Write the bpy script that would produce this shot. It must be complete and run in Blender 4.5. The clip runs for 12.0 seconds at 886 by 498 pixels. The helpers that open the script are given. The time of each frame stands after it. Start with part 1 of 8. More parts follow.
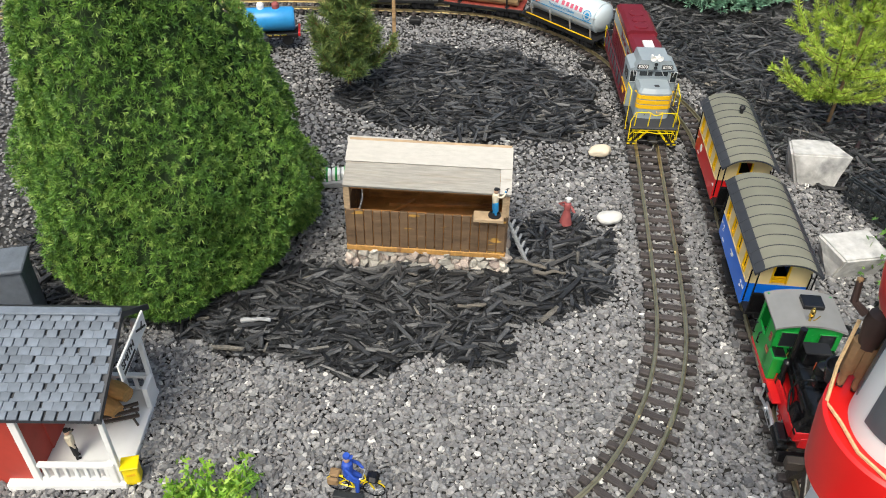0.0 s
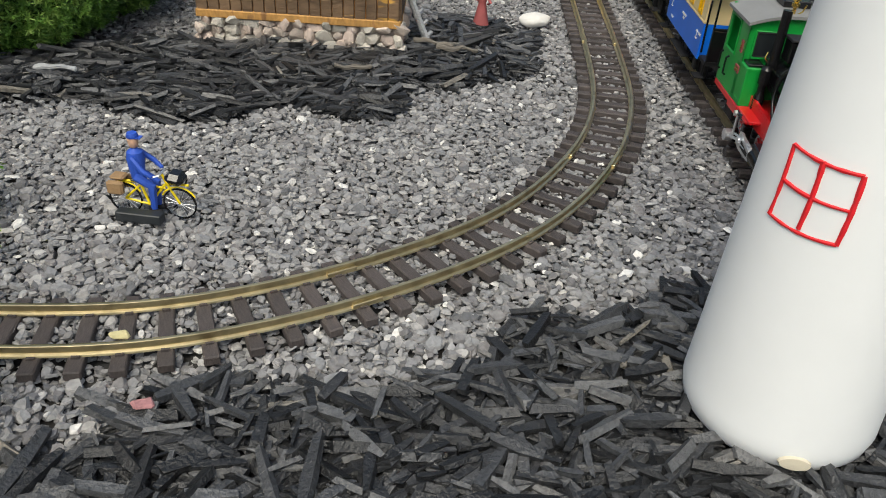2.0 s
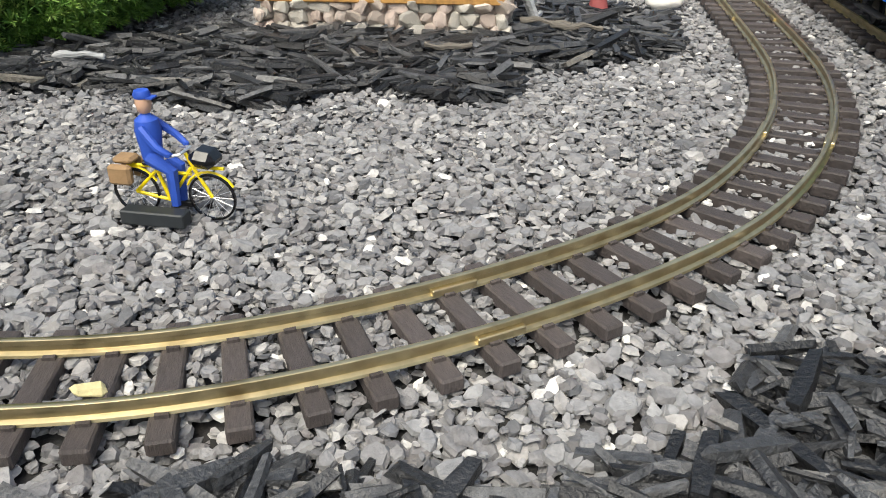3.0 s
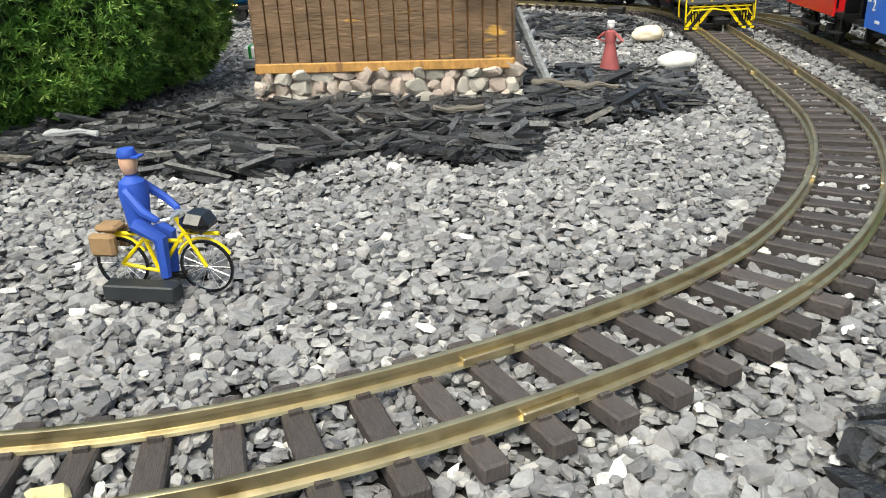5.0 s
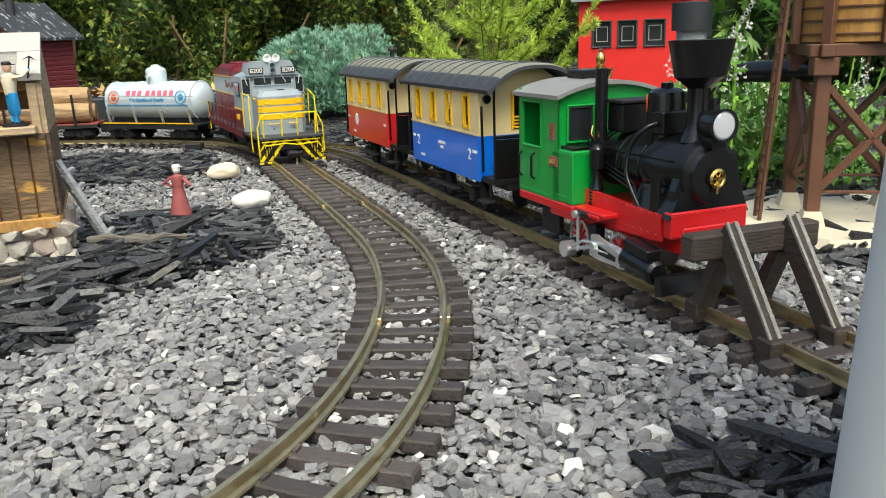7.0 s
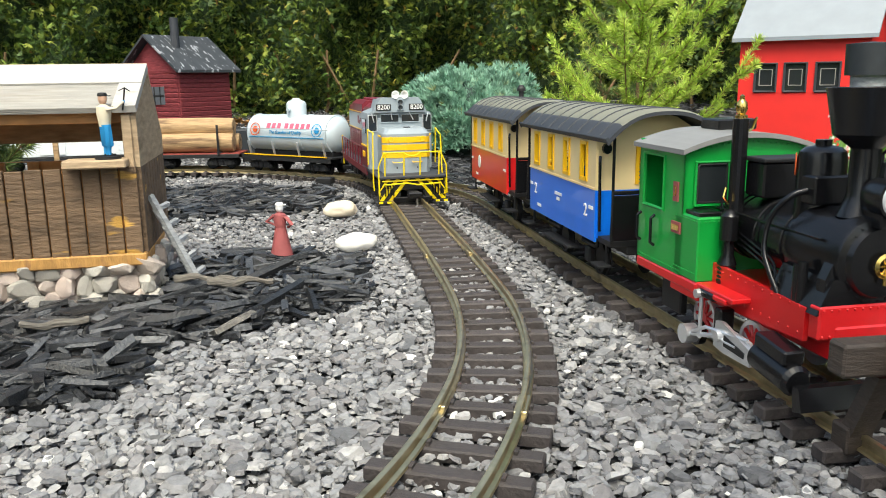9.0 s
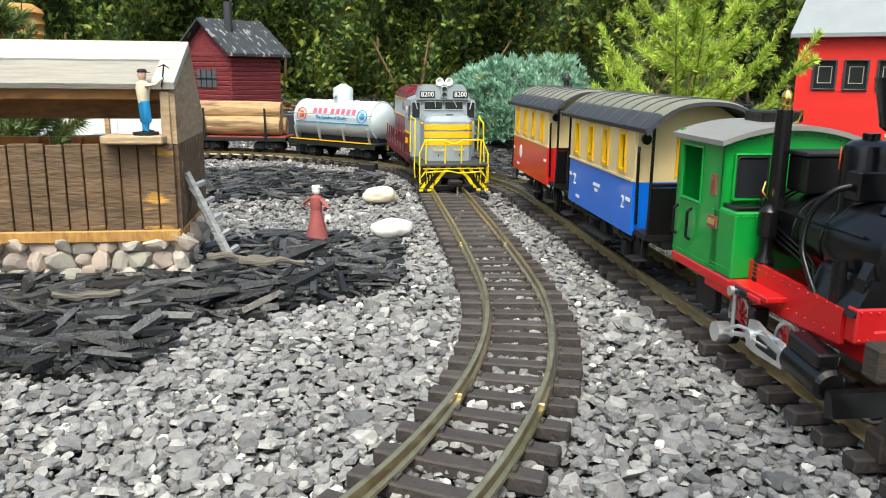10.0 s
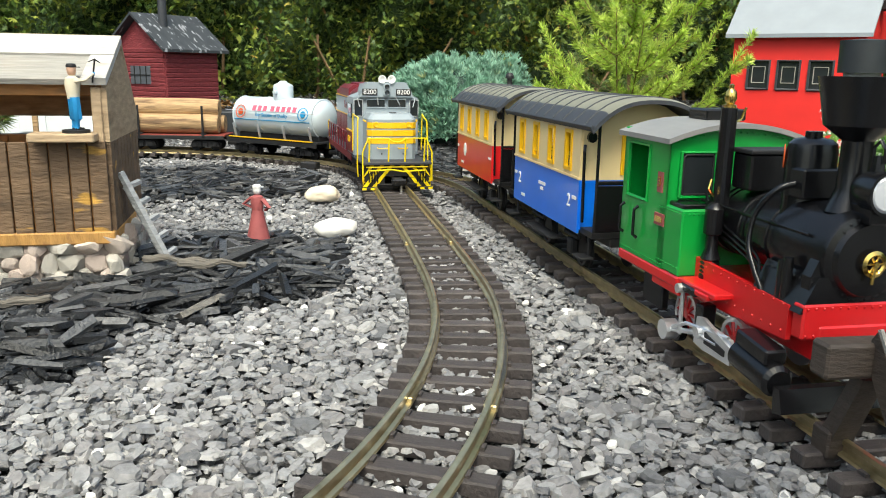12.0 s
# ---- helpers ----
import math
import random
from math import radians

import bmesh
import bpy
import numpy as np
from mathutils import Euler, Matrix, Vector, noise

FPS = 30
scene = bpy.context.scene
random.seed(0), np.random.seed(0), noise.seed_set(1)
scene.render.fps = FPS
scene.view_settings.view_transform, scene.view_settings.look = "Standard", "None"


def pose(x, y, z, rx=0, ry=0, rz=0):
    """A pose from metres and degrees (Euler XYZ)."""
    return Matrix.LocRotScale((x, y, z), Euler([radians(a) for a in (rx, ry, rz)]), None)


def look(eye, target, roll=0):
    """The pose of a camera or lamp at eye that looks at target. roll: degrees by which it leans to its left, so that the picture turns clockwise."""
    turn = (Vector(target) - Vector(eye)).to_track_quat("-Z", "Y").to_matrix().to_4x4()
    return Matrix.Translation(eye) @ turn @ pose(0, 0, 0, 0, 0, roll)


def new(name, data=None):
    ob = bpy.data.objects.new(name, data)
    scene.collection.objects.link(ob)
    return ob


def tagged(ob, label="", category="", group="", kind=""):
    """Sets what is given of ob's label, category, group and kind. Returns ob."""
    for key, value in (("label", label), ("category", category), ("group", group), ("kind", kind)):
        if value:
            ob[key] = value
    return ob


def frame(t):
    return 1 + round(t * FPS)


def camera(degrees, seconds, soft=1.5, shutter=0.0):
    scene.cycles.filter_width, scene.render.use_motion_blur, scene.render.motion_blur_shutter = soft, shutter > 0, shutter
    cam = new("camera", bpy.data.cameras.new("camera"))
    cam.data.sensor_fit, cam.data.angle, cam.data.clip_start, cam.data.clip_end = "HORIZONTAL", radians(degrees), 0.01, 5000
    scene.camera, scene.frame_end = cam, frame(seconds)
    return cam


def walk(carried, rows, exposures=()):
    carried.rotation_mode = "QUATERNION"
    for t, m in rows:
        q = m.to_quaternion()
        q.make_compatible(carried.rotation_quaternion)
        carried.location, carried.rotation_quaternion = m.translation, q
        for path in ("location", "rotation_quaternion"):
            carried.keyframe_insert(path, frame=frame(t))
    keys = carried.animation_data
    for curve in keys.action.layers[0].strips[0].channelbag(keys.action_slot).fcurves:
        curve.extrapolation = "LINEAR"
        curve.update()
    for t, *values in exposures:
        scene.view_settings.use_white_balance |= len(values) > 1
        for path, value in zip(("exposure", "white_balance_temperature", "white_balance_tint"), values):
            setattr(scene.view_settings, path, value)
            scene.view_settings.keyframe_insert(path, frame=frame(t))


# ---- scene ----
cam = camera(58.11, 12.0, soft=1.0)
# seconds, place of the eye, yaw to the left of +y, pitch, roll
ROWS = [
    (0.0, -0.0374, 0.0062, 0.9455, -0.94, -38.78, 1.29),
    (0.5, -0.0415, -0.0021, 0.696, -1.38, -39.25, 0.08),
    (1.0, -0.031, 0.01, 0.5059, -2.15, -35.54, 1.34),
    (1.5, 0.0408, -0.0081, 0.4656, -3.5, -33.26, 2.99),
    (2.0, 0.0654, 0.0031, 0.3857, -5.61, -32.59, 4.15),
    (2.5, 0.0506, 0.1195, 0.2622, -6.21, -31.96, 4.75),
    (3.0, 0.0357, 0.1969, 0.2254, 0.76, -28.53, 0.08),
    (3.2, 0.0262, 0.2076, 0.2145, 2.61, -27.46, -1.14),
    (4.8, 0.0173, 0.2355, 0.1908, 3.37, -23.62, -1.95),
    (5.0, 0.0259, 0.2431, 0.1879, 1.27, -22.35, -2.46),
    (5.5, 0.0467, 0.2613, 0.1987, -10.81, -18.78, -2.45),
    (6.0, 0.0547, 0.2744, 0.2075, -17.24, -16.09, -2.84),
    (6.5, 0.0679, 0.2842, 0.2005, -23.99, -15.42, -2.7),
    (6.7, 0.0735, 0.2855, 0.2003, -26.24, -15.36, -2.49),
    (8.3, 0.1118, 0.3529, 0.2062, -26.13, -12.82, -0.52),
    (8.5, 0.1281, 0.3599, 0.2063, -24.24, -12.36, -0.47),
    (9.0, 0.155, 0.3578, 0.2003, -15.98, -12.08, -0.79),
    (9.5, 0.1703, 0.3595, 0.1918, -12.65, -12.62, 0.54),
    (10.0, 0.1707, 0.3622, 0.1942, -12.5, -12.66, 0.62),
    (10.5, 0.17, 0.3714, 0.191, -12.81, -12.72, 0.61),
    (11.0, 0.1692, 0.3732, 0.193, -16.22, -12.69, 1.14),
    (11.5, 0.1696, 0.373, 0.1935, -16.59, -12.8, 1.01),
    (12.0, 0.1698, 0.3732, 0.193, -16.75, -12.72, 0.98),
]


def eye_pose(x, y, z, yaw, pitch, roll):
    return pose(x, y, z, 90 + pitch, 0, yaw) @ pose(0, 0, 0, 0, 0, roll)


walk(cam, [(t, eye_pose(*row)) for t, *row in ROWS],
     exposures=[(0.0, 0.71, 6800, 4), (0.5, 0.76, 6800, 3), (1.0, 0.76, 6800, 3), (1.5, 0.68, 6800, 3), (2.0, 0.46, 6800, 3), (2.5, 0.6, 6800, 3), (3.0, 0.9, 6800, 4), (5.0, 1.04, 6800, 0), (5.5, 1.04, 6800, 0), (6.0, 1.06, 6800, 0), (6.5, 0.87, 6800, -1), (8.5, 1.14, 6800, 1), (12.0, 1.12, 6800, -1)])

# ---- world and light: a bright overcast day ----
SUN_UP, SUN_ROUND = 58.0, 200.0
world = bpy.data.worlds.new("overcast_sky")
scene.world = world
world.use_nodes = True
_wn = world.node_tree.nodes
_sky = _wn.new("ShaderNodeTexSky")
_sky.sky_type, _sky.sun_disc = "NISHITA", False
_sky.sun_elevation, _sky.sun_rotation = radians(SUN_UP), radians(SUN_ROUND)
_sky.air_density, _sky.dust_density, _sky.ozone_density = 1.0, 4.0, 0.4
world.node_tree.links.new(_sky.outputs["Color"], _wn["Background"].inputs["Color"])
_wn["Background"].inputs["Strength"].default_value = 0.125
sun = new("sun", bpy.data.lights.new("sun", "SUN"))
sun.data.energy, sun.data.angle, sun.data.color = 1.8, radians(32), (1.0, 0.97, 0.93)
_a, _e = radians(SUN_ROUND), radians(SUN_UP)
sun.matrix_world = look((0, 0, 0), (-math.sin(_a) * math.cos(_e), -math.cos(_a) * math.cos(_e), -math.sin(_e)))
scene.view_settings.exposure = 0.0


# ---- materials ----
def mat(name, color, rough=0.6, metal=0.0, vary=0.15, scale=60.0, bump=0.0, bscale=None, stretch=(1, 1, 1), second=None, amount=0.5,
        sscale=20.0, spread=0.06, random_by="", rand=0.0, coat=0.0):
    """A surface with grain (vary at scale), an optional second colour in patches, fine relief and a random value by object or island."""
    m = bpy.data.materials.new(name)
    m.use_nodes = True
    n, l = m.node_tree.nodes, m.node_tree.links
    b = n["Principled BSDF"]
    b.inputs["Roughness"].default_value, b.inputs["Metallic"].default_value = rough, metal
    b.inputs["Coat Weight"].default_value = coat
    co = n.new("ShaderNodeTexCoord")
    mp = n.new("ShaderNodeMapping")
    mp.inputs["Scale"].default_value = stretch
    l.new(co.outputs["Object"], mp.inputs["Vector"])
    nz = n.new("ShaderNodeTexNoise")
    nz.inputs["Scale"].default_value, nz.inputs["Detail"].default_value = scale, 5
    l.new(mp.outputs["Vector"], nz.inputs["Vector"])
    col = n.new("ShaderNodeRGB")
    col.outputs[0].default_value = (*color, 1)
    out = col.outputs[0]
    if second:
        nz2 = n.new("ShaderNodeTexNoise")
        nz2.inputs["Scale"].default_value, nz2.inputs["Detail"].default_value = sscale, 4
        l.new(mp.outputs["Vector"], nz2.inputs["Vector"])
        rp = n.new("ShaderNodeValToRGB")
        rp.color_ramp.elements[0].position, rp.color_ramp.elements[1].position = amount, amount + spread
        rp.color_ramp.elements[0].color, rp.color_ramp.elements[1].color = (0, 0, 0, 1), (1, 1, 1, 1)
        l.new(nz2.outputs["Fac"], rp.inputs["Fac"])
        mx = n.new("ShaderNodeMixRGB")
        l.new(rp.outputs["Color"], mx.inputs["Fac"])
        l.new(out, mx.inputs["Color1"])
        mx.inputs["Color2"].default_value = (*second, 1)
        out = mx.outputs["Color"]
    hsv = n.new("ShaderNodeHueSaturation")
    l.new(out, hsv.inputs["Color"])
    ma = n.new("ShaderNodeMapRange")
    ma.inputs["From Min"].default_value, ma.inputs["From Max"].default_value = 0.25, 0.75
    ma.inputs["To Min"].default_value, ma.inputs["To Max"].default_value = 1 - vary, 1 + vary
    l.new(nz.outputs["Fac"], ma.inputs["Value"])
    val = ma.outputs["Result"]
    if random_by:
        src = n.new("ShaderNodeObjectInfo").outputs["Random"] if random_by == "object" else n.new("ShaderNodeNewGeometry").outputs["Random Per Island"]
        mr = n.new("ShaderNodeMapRange")
        mr.inputs["To Min"].default_value, mr.inputs["To Max"].default_value = 1 - rand, 1 + rand
        l.new(src, mr.inputs["Value"])
        mu = n.new("ShaderNodeMath")
        mu.operation = "MULTIPLY"
        l.new(val, mu.inputs[0])
        l.new(mr.outputs["Result"], mu.inputs[1])
        val = mu.outputs[0]
    l.new(val, hsv.inputs["Value"])
    l.new(hsv.outputs["Color"], b.inputs["Base Color"])
    if bump:
        nb = n.new("ShaderNodeTexNoise")
        nb.inputs["Scale"].default_value, nb.inputs["Detail"].default_value = bscale or scale * 2, 6
        l.new(mp.outputs["Vector"], nb.inputs["Vector"])
        bp = n.new("ShaderNodeBump")
        bp.inputs["Strength"].default_value, bp.inputs["Distance"].default_value = bump, 0.002
        l.new(nb.outputs["Fac"], bp.inputs["Height"])
        l.new(bp.outputs["Normal"], b.inputs["Normal"])
    return m


def ramp_by_island(m, stops):
    """Colours of loose pieces, picked at random piece by piece."""
    n, l = m.node_tree.nodes, m.node_tree.links
    geo = n.new("ShaderNodeNewGeometry")
    rp = n.new("ShaderNodeValToRGB")
    e = rp.color_ramp.elements
    while len(e) < len(stops):
        e.new(0.5)
    for el, (p, c) in zip(e, stops):
        el.position, el.color = p, (*c, 1)
    l.new(geo.outputs["Random Per Island"], rp.inputs["Fac"])
    hsv = next(x for x in n if x.bl_idname == "ShaderNodeHueSaturation")
    l.new(rp.outputs["Color"], hsv.inputs["Color"])
    return m


M = {}
M["gravel"] = ramp_by_island(mat("slate_gravel", (0.3, 0.3, 0.3), 0.85, vary=0.22, scale=260, bump=0.5, bscale=500),
    [(0.0, (0.105, 0.108, 0.115)), (0.16, (0.165, 0.161, 0.164)), (0.32, (0.232, 0.235, 0.241)), (0.46, (0.178, 0.170, 0.171)), (0.60, (0.27, 0.272, 0.274)), (0.74, (0.20, 0.203, 0.212)), (0.86, (0.31, 0.303, 0.297)), (0.97, (0.37, 0.365, 0.358)), (0.988, (0.62, 0.61, 0.59)), (1.0, (0.74, 0.73, 0.70))])
M["mulch"] = ramp_by_island(mat("dark_bark", (0.02, 0.02, 0.02), 0.42, vary=0.45, scale=300, bump=0.8, bscale=420),
    [(0.0, (0.007, 0.0073, 0.008)), (0.35, (0.018, 0.0188, 0.0205)), (0.65, (0.042, 0.044, 0.048)), (0.9, (0.085, 0.088, 0.093)), (0.985, (0.13, 0.128, 0.125)), (1.0, (0.17, 0.155, 0.13))])
M["mulch"].node_tree.nodes["Principled BSDF"].inputs["Specular IOR Level"].default_value = 0.5
M["soil"] = mat("gravel_bed", (0.045, 0.045, 0.045), 0.95, vary=0.5, scale=120, bump=1.0, bscale=160, second=(0.025, 0.023, 0.022), amount=0.5, sscale=9)
M["rail"] = mat("brass_rail", (0.56, 0.475, 0.285), 0.31, 0.9, vary=0.2, scale=90, second=(0.33, 0.265, 0.145), amount=0.58, sscale=40, spread=0.15, bump=0.05)
M["tie"] = mat("brown_plastic_sleeper", (0.062, 0.052, 0.050), 0.62, vary=0.3, scale=160, bump=0.5, bscale=420, stretch=(1, 5, 1), random_by="object", rand=0.25)
M["plank"] = mat("stained_plank", (0.135, 0.085, 0.048), 0.75, vary=0.42, scale=55, bump=0.8, bscale=200, stretch=(0.5, 1, 1.7), second=(0.44, 0.245, 0.05), amount=0.645, sscale=42, spread=0.05, random_by="object", rand=0.12)
M["plank_in"] = mat("varnished_wood", (0.42, 0.19, 0.055), 0.6, vary=0.3, scale=40, bump=0.3, stretch=(1, 1, 3), second=(0.16, 0.075, 0.03), amount=0.52, sscale=14, spread=0.2)
M["sill"] = mat("yellowed_wood", (0.42, 0.225, 0.065), 0.7, vary=0.3, scale=60, bump=0.7, stretch=(3, 1, 1), second=(0.22, 0.11, 0.04), amount=0.56, sscale=30, spread=0.08)
M["weathered"] = mat("weathered_board", (0.31, 0.295, 0.265), 0.85, vary=0.22, scale=60, bump=0.6, bscale=180, stretch=(0.5, 5, 5), second=(0.30, 0.27, 0.23), amount=0.56, sscale=12, spread=0.14)
M["whitewood"] = mat("whitewashed_board", (0.46, 0.44, 0.405), 0.8, vary=0.08, scale=60, bump=0.4, stretch=(1, 3, 3), second=(0.36, 0.33, 0.29), amount=0.62, sscale=9, spread=0.05)
M["rawwood"] = mat("bare_wood", (0.40, 0.29, 0.18), 0.75, vary=0.25, scale=60, bump=0.4, stretch=(1, 1, 4), second=(0.28, 0.19, 0.11), amount=0.55, sscale=20, spread=0.1)
M["greywood"] = mat("grey_driftwood", (0.33, 0.34, 0.35), 0.85, vary=0.3, scale=90, bump=0.7, stretch=(1, 1, 4))
M["stone_pink"] = mat("pale_foundation_stone", (0.55, 0.46, 0.40), 0.85, vary=0.25, scale=90, bump=0.6, second=(0.38, 0.36, 0.32), amount=0.5, sscale=25, spread=0.2, random_by="object", rand=0.3)
M["stone_grey"] = mat("grey_foundation_stone", (0.50, 0.465, 0.41), 0.85, vary=0.25, scale=120, bump=0.7, second=(0.62, 0.60, 0.56), amount=0.52, sscale=30, spread=0.2, random_by="object", rand=0.3)
M["stone_rust"] = mat("reddish_foundation_stone", (0.54, 0.44, 0.385), 0.85, vary=0.25, scale=120, bump=0.7, second=(0.62, 0.52, 0.46), amount=0.5, sscale=35, spread=0.2, random_by="object", rand=0.25)
M["oldstick"] = mat("old_grey_stick", (0.15, 0.135, 0.115), 0.9, vary=0.35, scale=120, bump=0.8, stretch=(0.3, 4, 4))
M["mortar"] = mat("mortar", (0.36, 0.30, 0.26), 0.95, vary=0.25, scale=90, bump=0.8)
M["white_stone"] = mat("white_pebble", (0.60, 0.59, 0.56), 0.7, vary=0.1, scale=40, bump=0.3, second=(0.55, 0.53, 0.49), amount=0.62, sscale=14)
M["cream_stone"] = mat("cream_pebble", (0.66, 0.58, 0.45), 0.75, vary=0.14, scale=40, bump=0.4)
M["rock"] = mat("grey_rock", (0.52, 0.515, 0.50), 0.9, vary=0.25, scale=50, bump=1.0, bscale=120, second=(0.25, 0.25, 0.25), amount=0.52, sscale=18, spread=0.15)
M["blue"] = mat("blue_enamel", (0.004, 0.15, 0.72), 0.34, vary=0.06, scale=30, coat=0.2)
M["red"] = mat("red_enamel", (0.62, 0.012, 0.016), 0.34, vary=0.06, scale=30, coat=0.2)
M["green"] = mat("green_enamel", (0.008, 0.31, 0.045), 0.36, vary=0.08, scale=30, coat=0.2)
M["cream"] = mat("cream_plastic", (0.72, 0.57, 0.30), 0.45, vary=0.05, scale=30)
M["yellow"] = mat("yellow_plastic", (0.80, 0.46, 0.012), 0.4, vary=0.05)
M["brightyellow"] = mat("bright_yellow", (0.83, 0.64, 0.010), 0.4, vary=0.05)
M["roofgrey"] = mat("faded_olive_roof", (0.19, 0.188, 0.145), 0.6, vary=0.1, scale=30, bump=0.1)
M["roofedge"] = mat("dark_grey_roof_edge", (0.035, 0.038, 0.045), 0.55, vary=0.1)
M["cabroof"] = mat("grey_cab_roof", (0.22, 0.22, 0.215), 0.6, vary=0.08, scale=40)
M["black"] = mat("black_plastic", (0.006, 0.006, 0.007), 0.27, vary=0.25, scale=50, bump=0.1)
M["blackmatt"] = mat("matt_black", (0.009, 0.009, 0.010), 0.6, vary=0.3, scale=60)
M["steel"] = mat("nickel_rods", (0.72, 0.73, 0.75), 0.32, 0.75, vary=0.1)
M["brass"] = mat("polished_brass", (0.78, 0.55, 0.16), 0.22, 1.0, vary=0.05)
M["lamp_glass"] = mat("lamp_reflector", (0.78, 0.80, 0.84), 0.15, 0.3, vary=0.03)
M["brownwood"] = mat("brown_plastic_timber", (0.056, 0.042, 0.033), 0.6, vary=0.3, scale=70, bump=0.5, stretch=(1, 1, 5))
M["towerbrown"] = mat("rusty_brown_beam", (0.115, 0.048, 0.026), 0.5, vary=0.2, scale=40)
M["towerwood"] = mat("amber_tank_wood", (0.36, 0.185, 0.045), 0.5, vary=0.3, scale=50, bump=0.3, stretch=(4, 4, 1))
M["concrete"] = mat("cream_base", (0.56, 0.51, 0.40), 0.8, vary=0.12, scale=40, bump=0.2)
M["lighthouse"] = mat("white_plastic", (0.75, 0.765, 0.77), 0.5, vary=0.025, scale=25, bump=0.05)
M["lightred"] = mat("red_plastic", (0.74, 0.012, 0.012), 0.4, vary=0.06, scale=20)
M["redpaint"] = mat("red_paint_line", (0.62, 0.012, 0.02), 0.5, vary=0.15, scale=150)
M["windowgrey"] = mat("grey_glazing", (0.09, 0.10, 0.115), 0.3, vary=0.1)
M["barnred"] = mat("barn_red_paint", (0.68, 0.020, 0.016), 0.6, vary=0.06, scale=20, bump=0.1)
M["barnroof"] = mat("grey_sheet_roof", (0.25, 0.275, 0.30), 0.6, vary=0.06, scale=30)
M["shedred"] = mat("dark_red_shed", (0.20, 0.030, 0.036), 0.75, vary=0.3, scale=60, bump=1.0, bscale=110, stretch=(1, 1, 5))
M["shedroof"] = mat("worn_black_roof", (0.035, 0.04, 0.045), 0.6, vary=0.3, scale=40, second=(0.33, 0.34, 0.36), amount=0.60, sscale=60, spread=0.04, stretch=(2, 0.5, 1))
M["slate"] = mat("blue_grey_shingle", (0.135, 0.16, 0.195), 0.7, vary=0.18, scale=70, bump=0.5, random_by="object", rand=0.22)
M["housewhite"] = mat("white_paint", (0.80, 0.80, 0.79), 0.5, vary=0.05, scale=40)
M["housered"] = mat("brick_red_paint", (0.40, 0.045, 0.030), 0.6, vary=0.12, scale=40)
M["oak"] = mat("barrel_wood", (0.46, 0.25, 0.085), 0.5, vary=0.25, scale=50, stretch=(4, 4, 1))
M["locogrey"] = mat("locomotive_grey", (0.27, 0.315, 0.345), 0.4, vary=0.05, scale=40)
M["maroon"] = mat("locomotive_maroon", (0.155, 0.012, 0.022), 0.4, vary=0.08, scale=40)
M["tanksilver"] = mat("silver_tank", (0.56, 0.64, 0.68), 0.38, 0.15, vary=0.05, scale=30)
M["boxwhite"] = mat("pale_grey_boxcar", (0.70, 0.73, 0.74), 0.5, vary=0.04, scale=40)
M["deckred"] = mat("red_brown_deck", (0.24, 0.040, 0.028), 0.6, vary=0.2, scale=60)
M["log"] = mat("peeled_log", (0.40, 0.26, 0.13), 0.75, vary=0.4, scale=40, bump=0.9, stretch=(0.5, 4, 4), second=(0.17, 0.10, 0.05), amount=0.55, sscale=15, spread=0.1)
M["glass"] = mat("dark_glazing", (0.02, 0.024, 0.027), 0.08, vary=0.05)
M["white"] = mat("white_print", (0.82, 0.82, 0.80), 0.5, vary=0.03)
M["textred"] = mat("red_print", (0.55, 0.10, 0.16), 0.5, vary=0.05)
M["textblue"] = mat("blue_print", (0.02, 0.28, 0.55), 0.5, vary=0.05)
M["textblack"] = mat("black_print", (0.012, 0.012, 0.012), 0.5, vary=0.05)
M["orange"] = mat("orange_badge", (0.66, 0.10, 0.02), 0.4, vary=0.05)
M["skin"] = mat("painted_skin", (0.58, 0.36, 0.25), 0.6, vary=0.05)
M["trouserblue"] = mat("painted_blue_trousers", (0.02, 0.27, 0.60), 0.6, vary=0.08)
M["uniform"] = mat("painted_blue_uniform", (0.020, 0.075, 0.42), 0.6, vary=0.15, scale=90)
M["coat"] = mat("dull_red_coat", (0.30, 0.075, 0.075), 0.7, vary=0.15, scale=90)
M["shirt"] = mat("cream_shirt", (0.60, 0.53, 0.40), 0.7, vary=0.08)
M["browncoat"] = mat("dark_brown_coat", (0.055, 0.032, 0.026), 0.6, vary=0.15)
M["canvas"] = mat("tan_canvas", (0.27, 0.17, 0.085), 0.8, vary=0.15, scale=120, bump=0.4)
M["pinkchip"] = mat("dusty_pink_chip", (0.33, 0.16, 0.165), 0.85, vary=0.3, scale=200, bump=0.5)
M["palechip"] = mat("pale_yellow_chip", (0.58, 0.52, 0.28), 0.8, vary=0.2, scale=200, bump=0.4)
M["rope"] = mat("straw_rope", (0.60, 0.42, 0.22), 0.85, vary=0.2, scale=300)
M["chain"] = mat("pale_chain", (0.62, 0.60, 0.55), 0.5, 0.4, vary=0.1)
M["trunk"] = mat("conifer_bark", (0.19, 0.12, 0.06), 0.9, vary=0.3, scale=60, bump=0.8)
M["crate"] = mat("dark_lattice_plastic", (0.020, 0.024, 0.028), 0.5, vary=0.2)
M["brightblue"] = mat("bright_blue_enamel", (0.03, 0.27, 0.60), 0.35, vary=0.08)
M["pot"] = mat("terracotta_ring", (0.46, 0.22, 0.06), 0.7, vary=0.2, scale=80)


def leafmat(name, stops, rough=0.55):
    m = ramp_by_island(mat(name, (0.1, 0.2, 0.05), rough, vary=0.2, scale=25), stops)
    return m


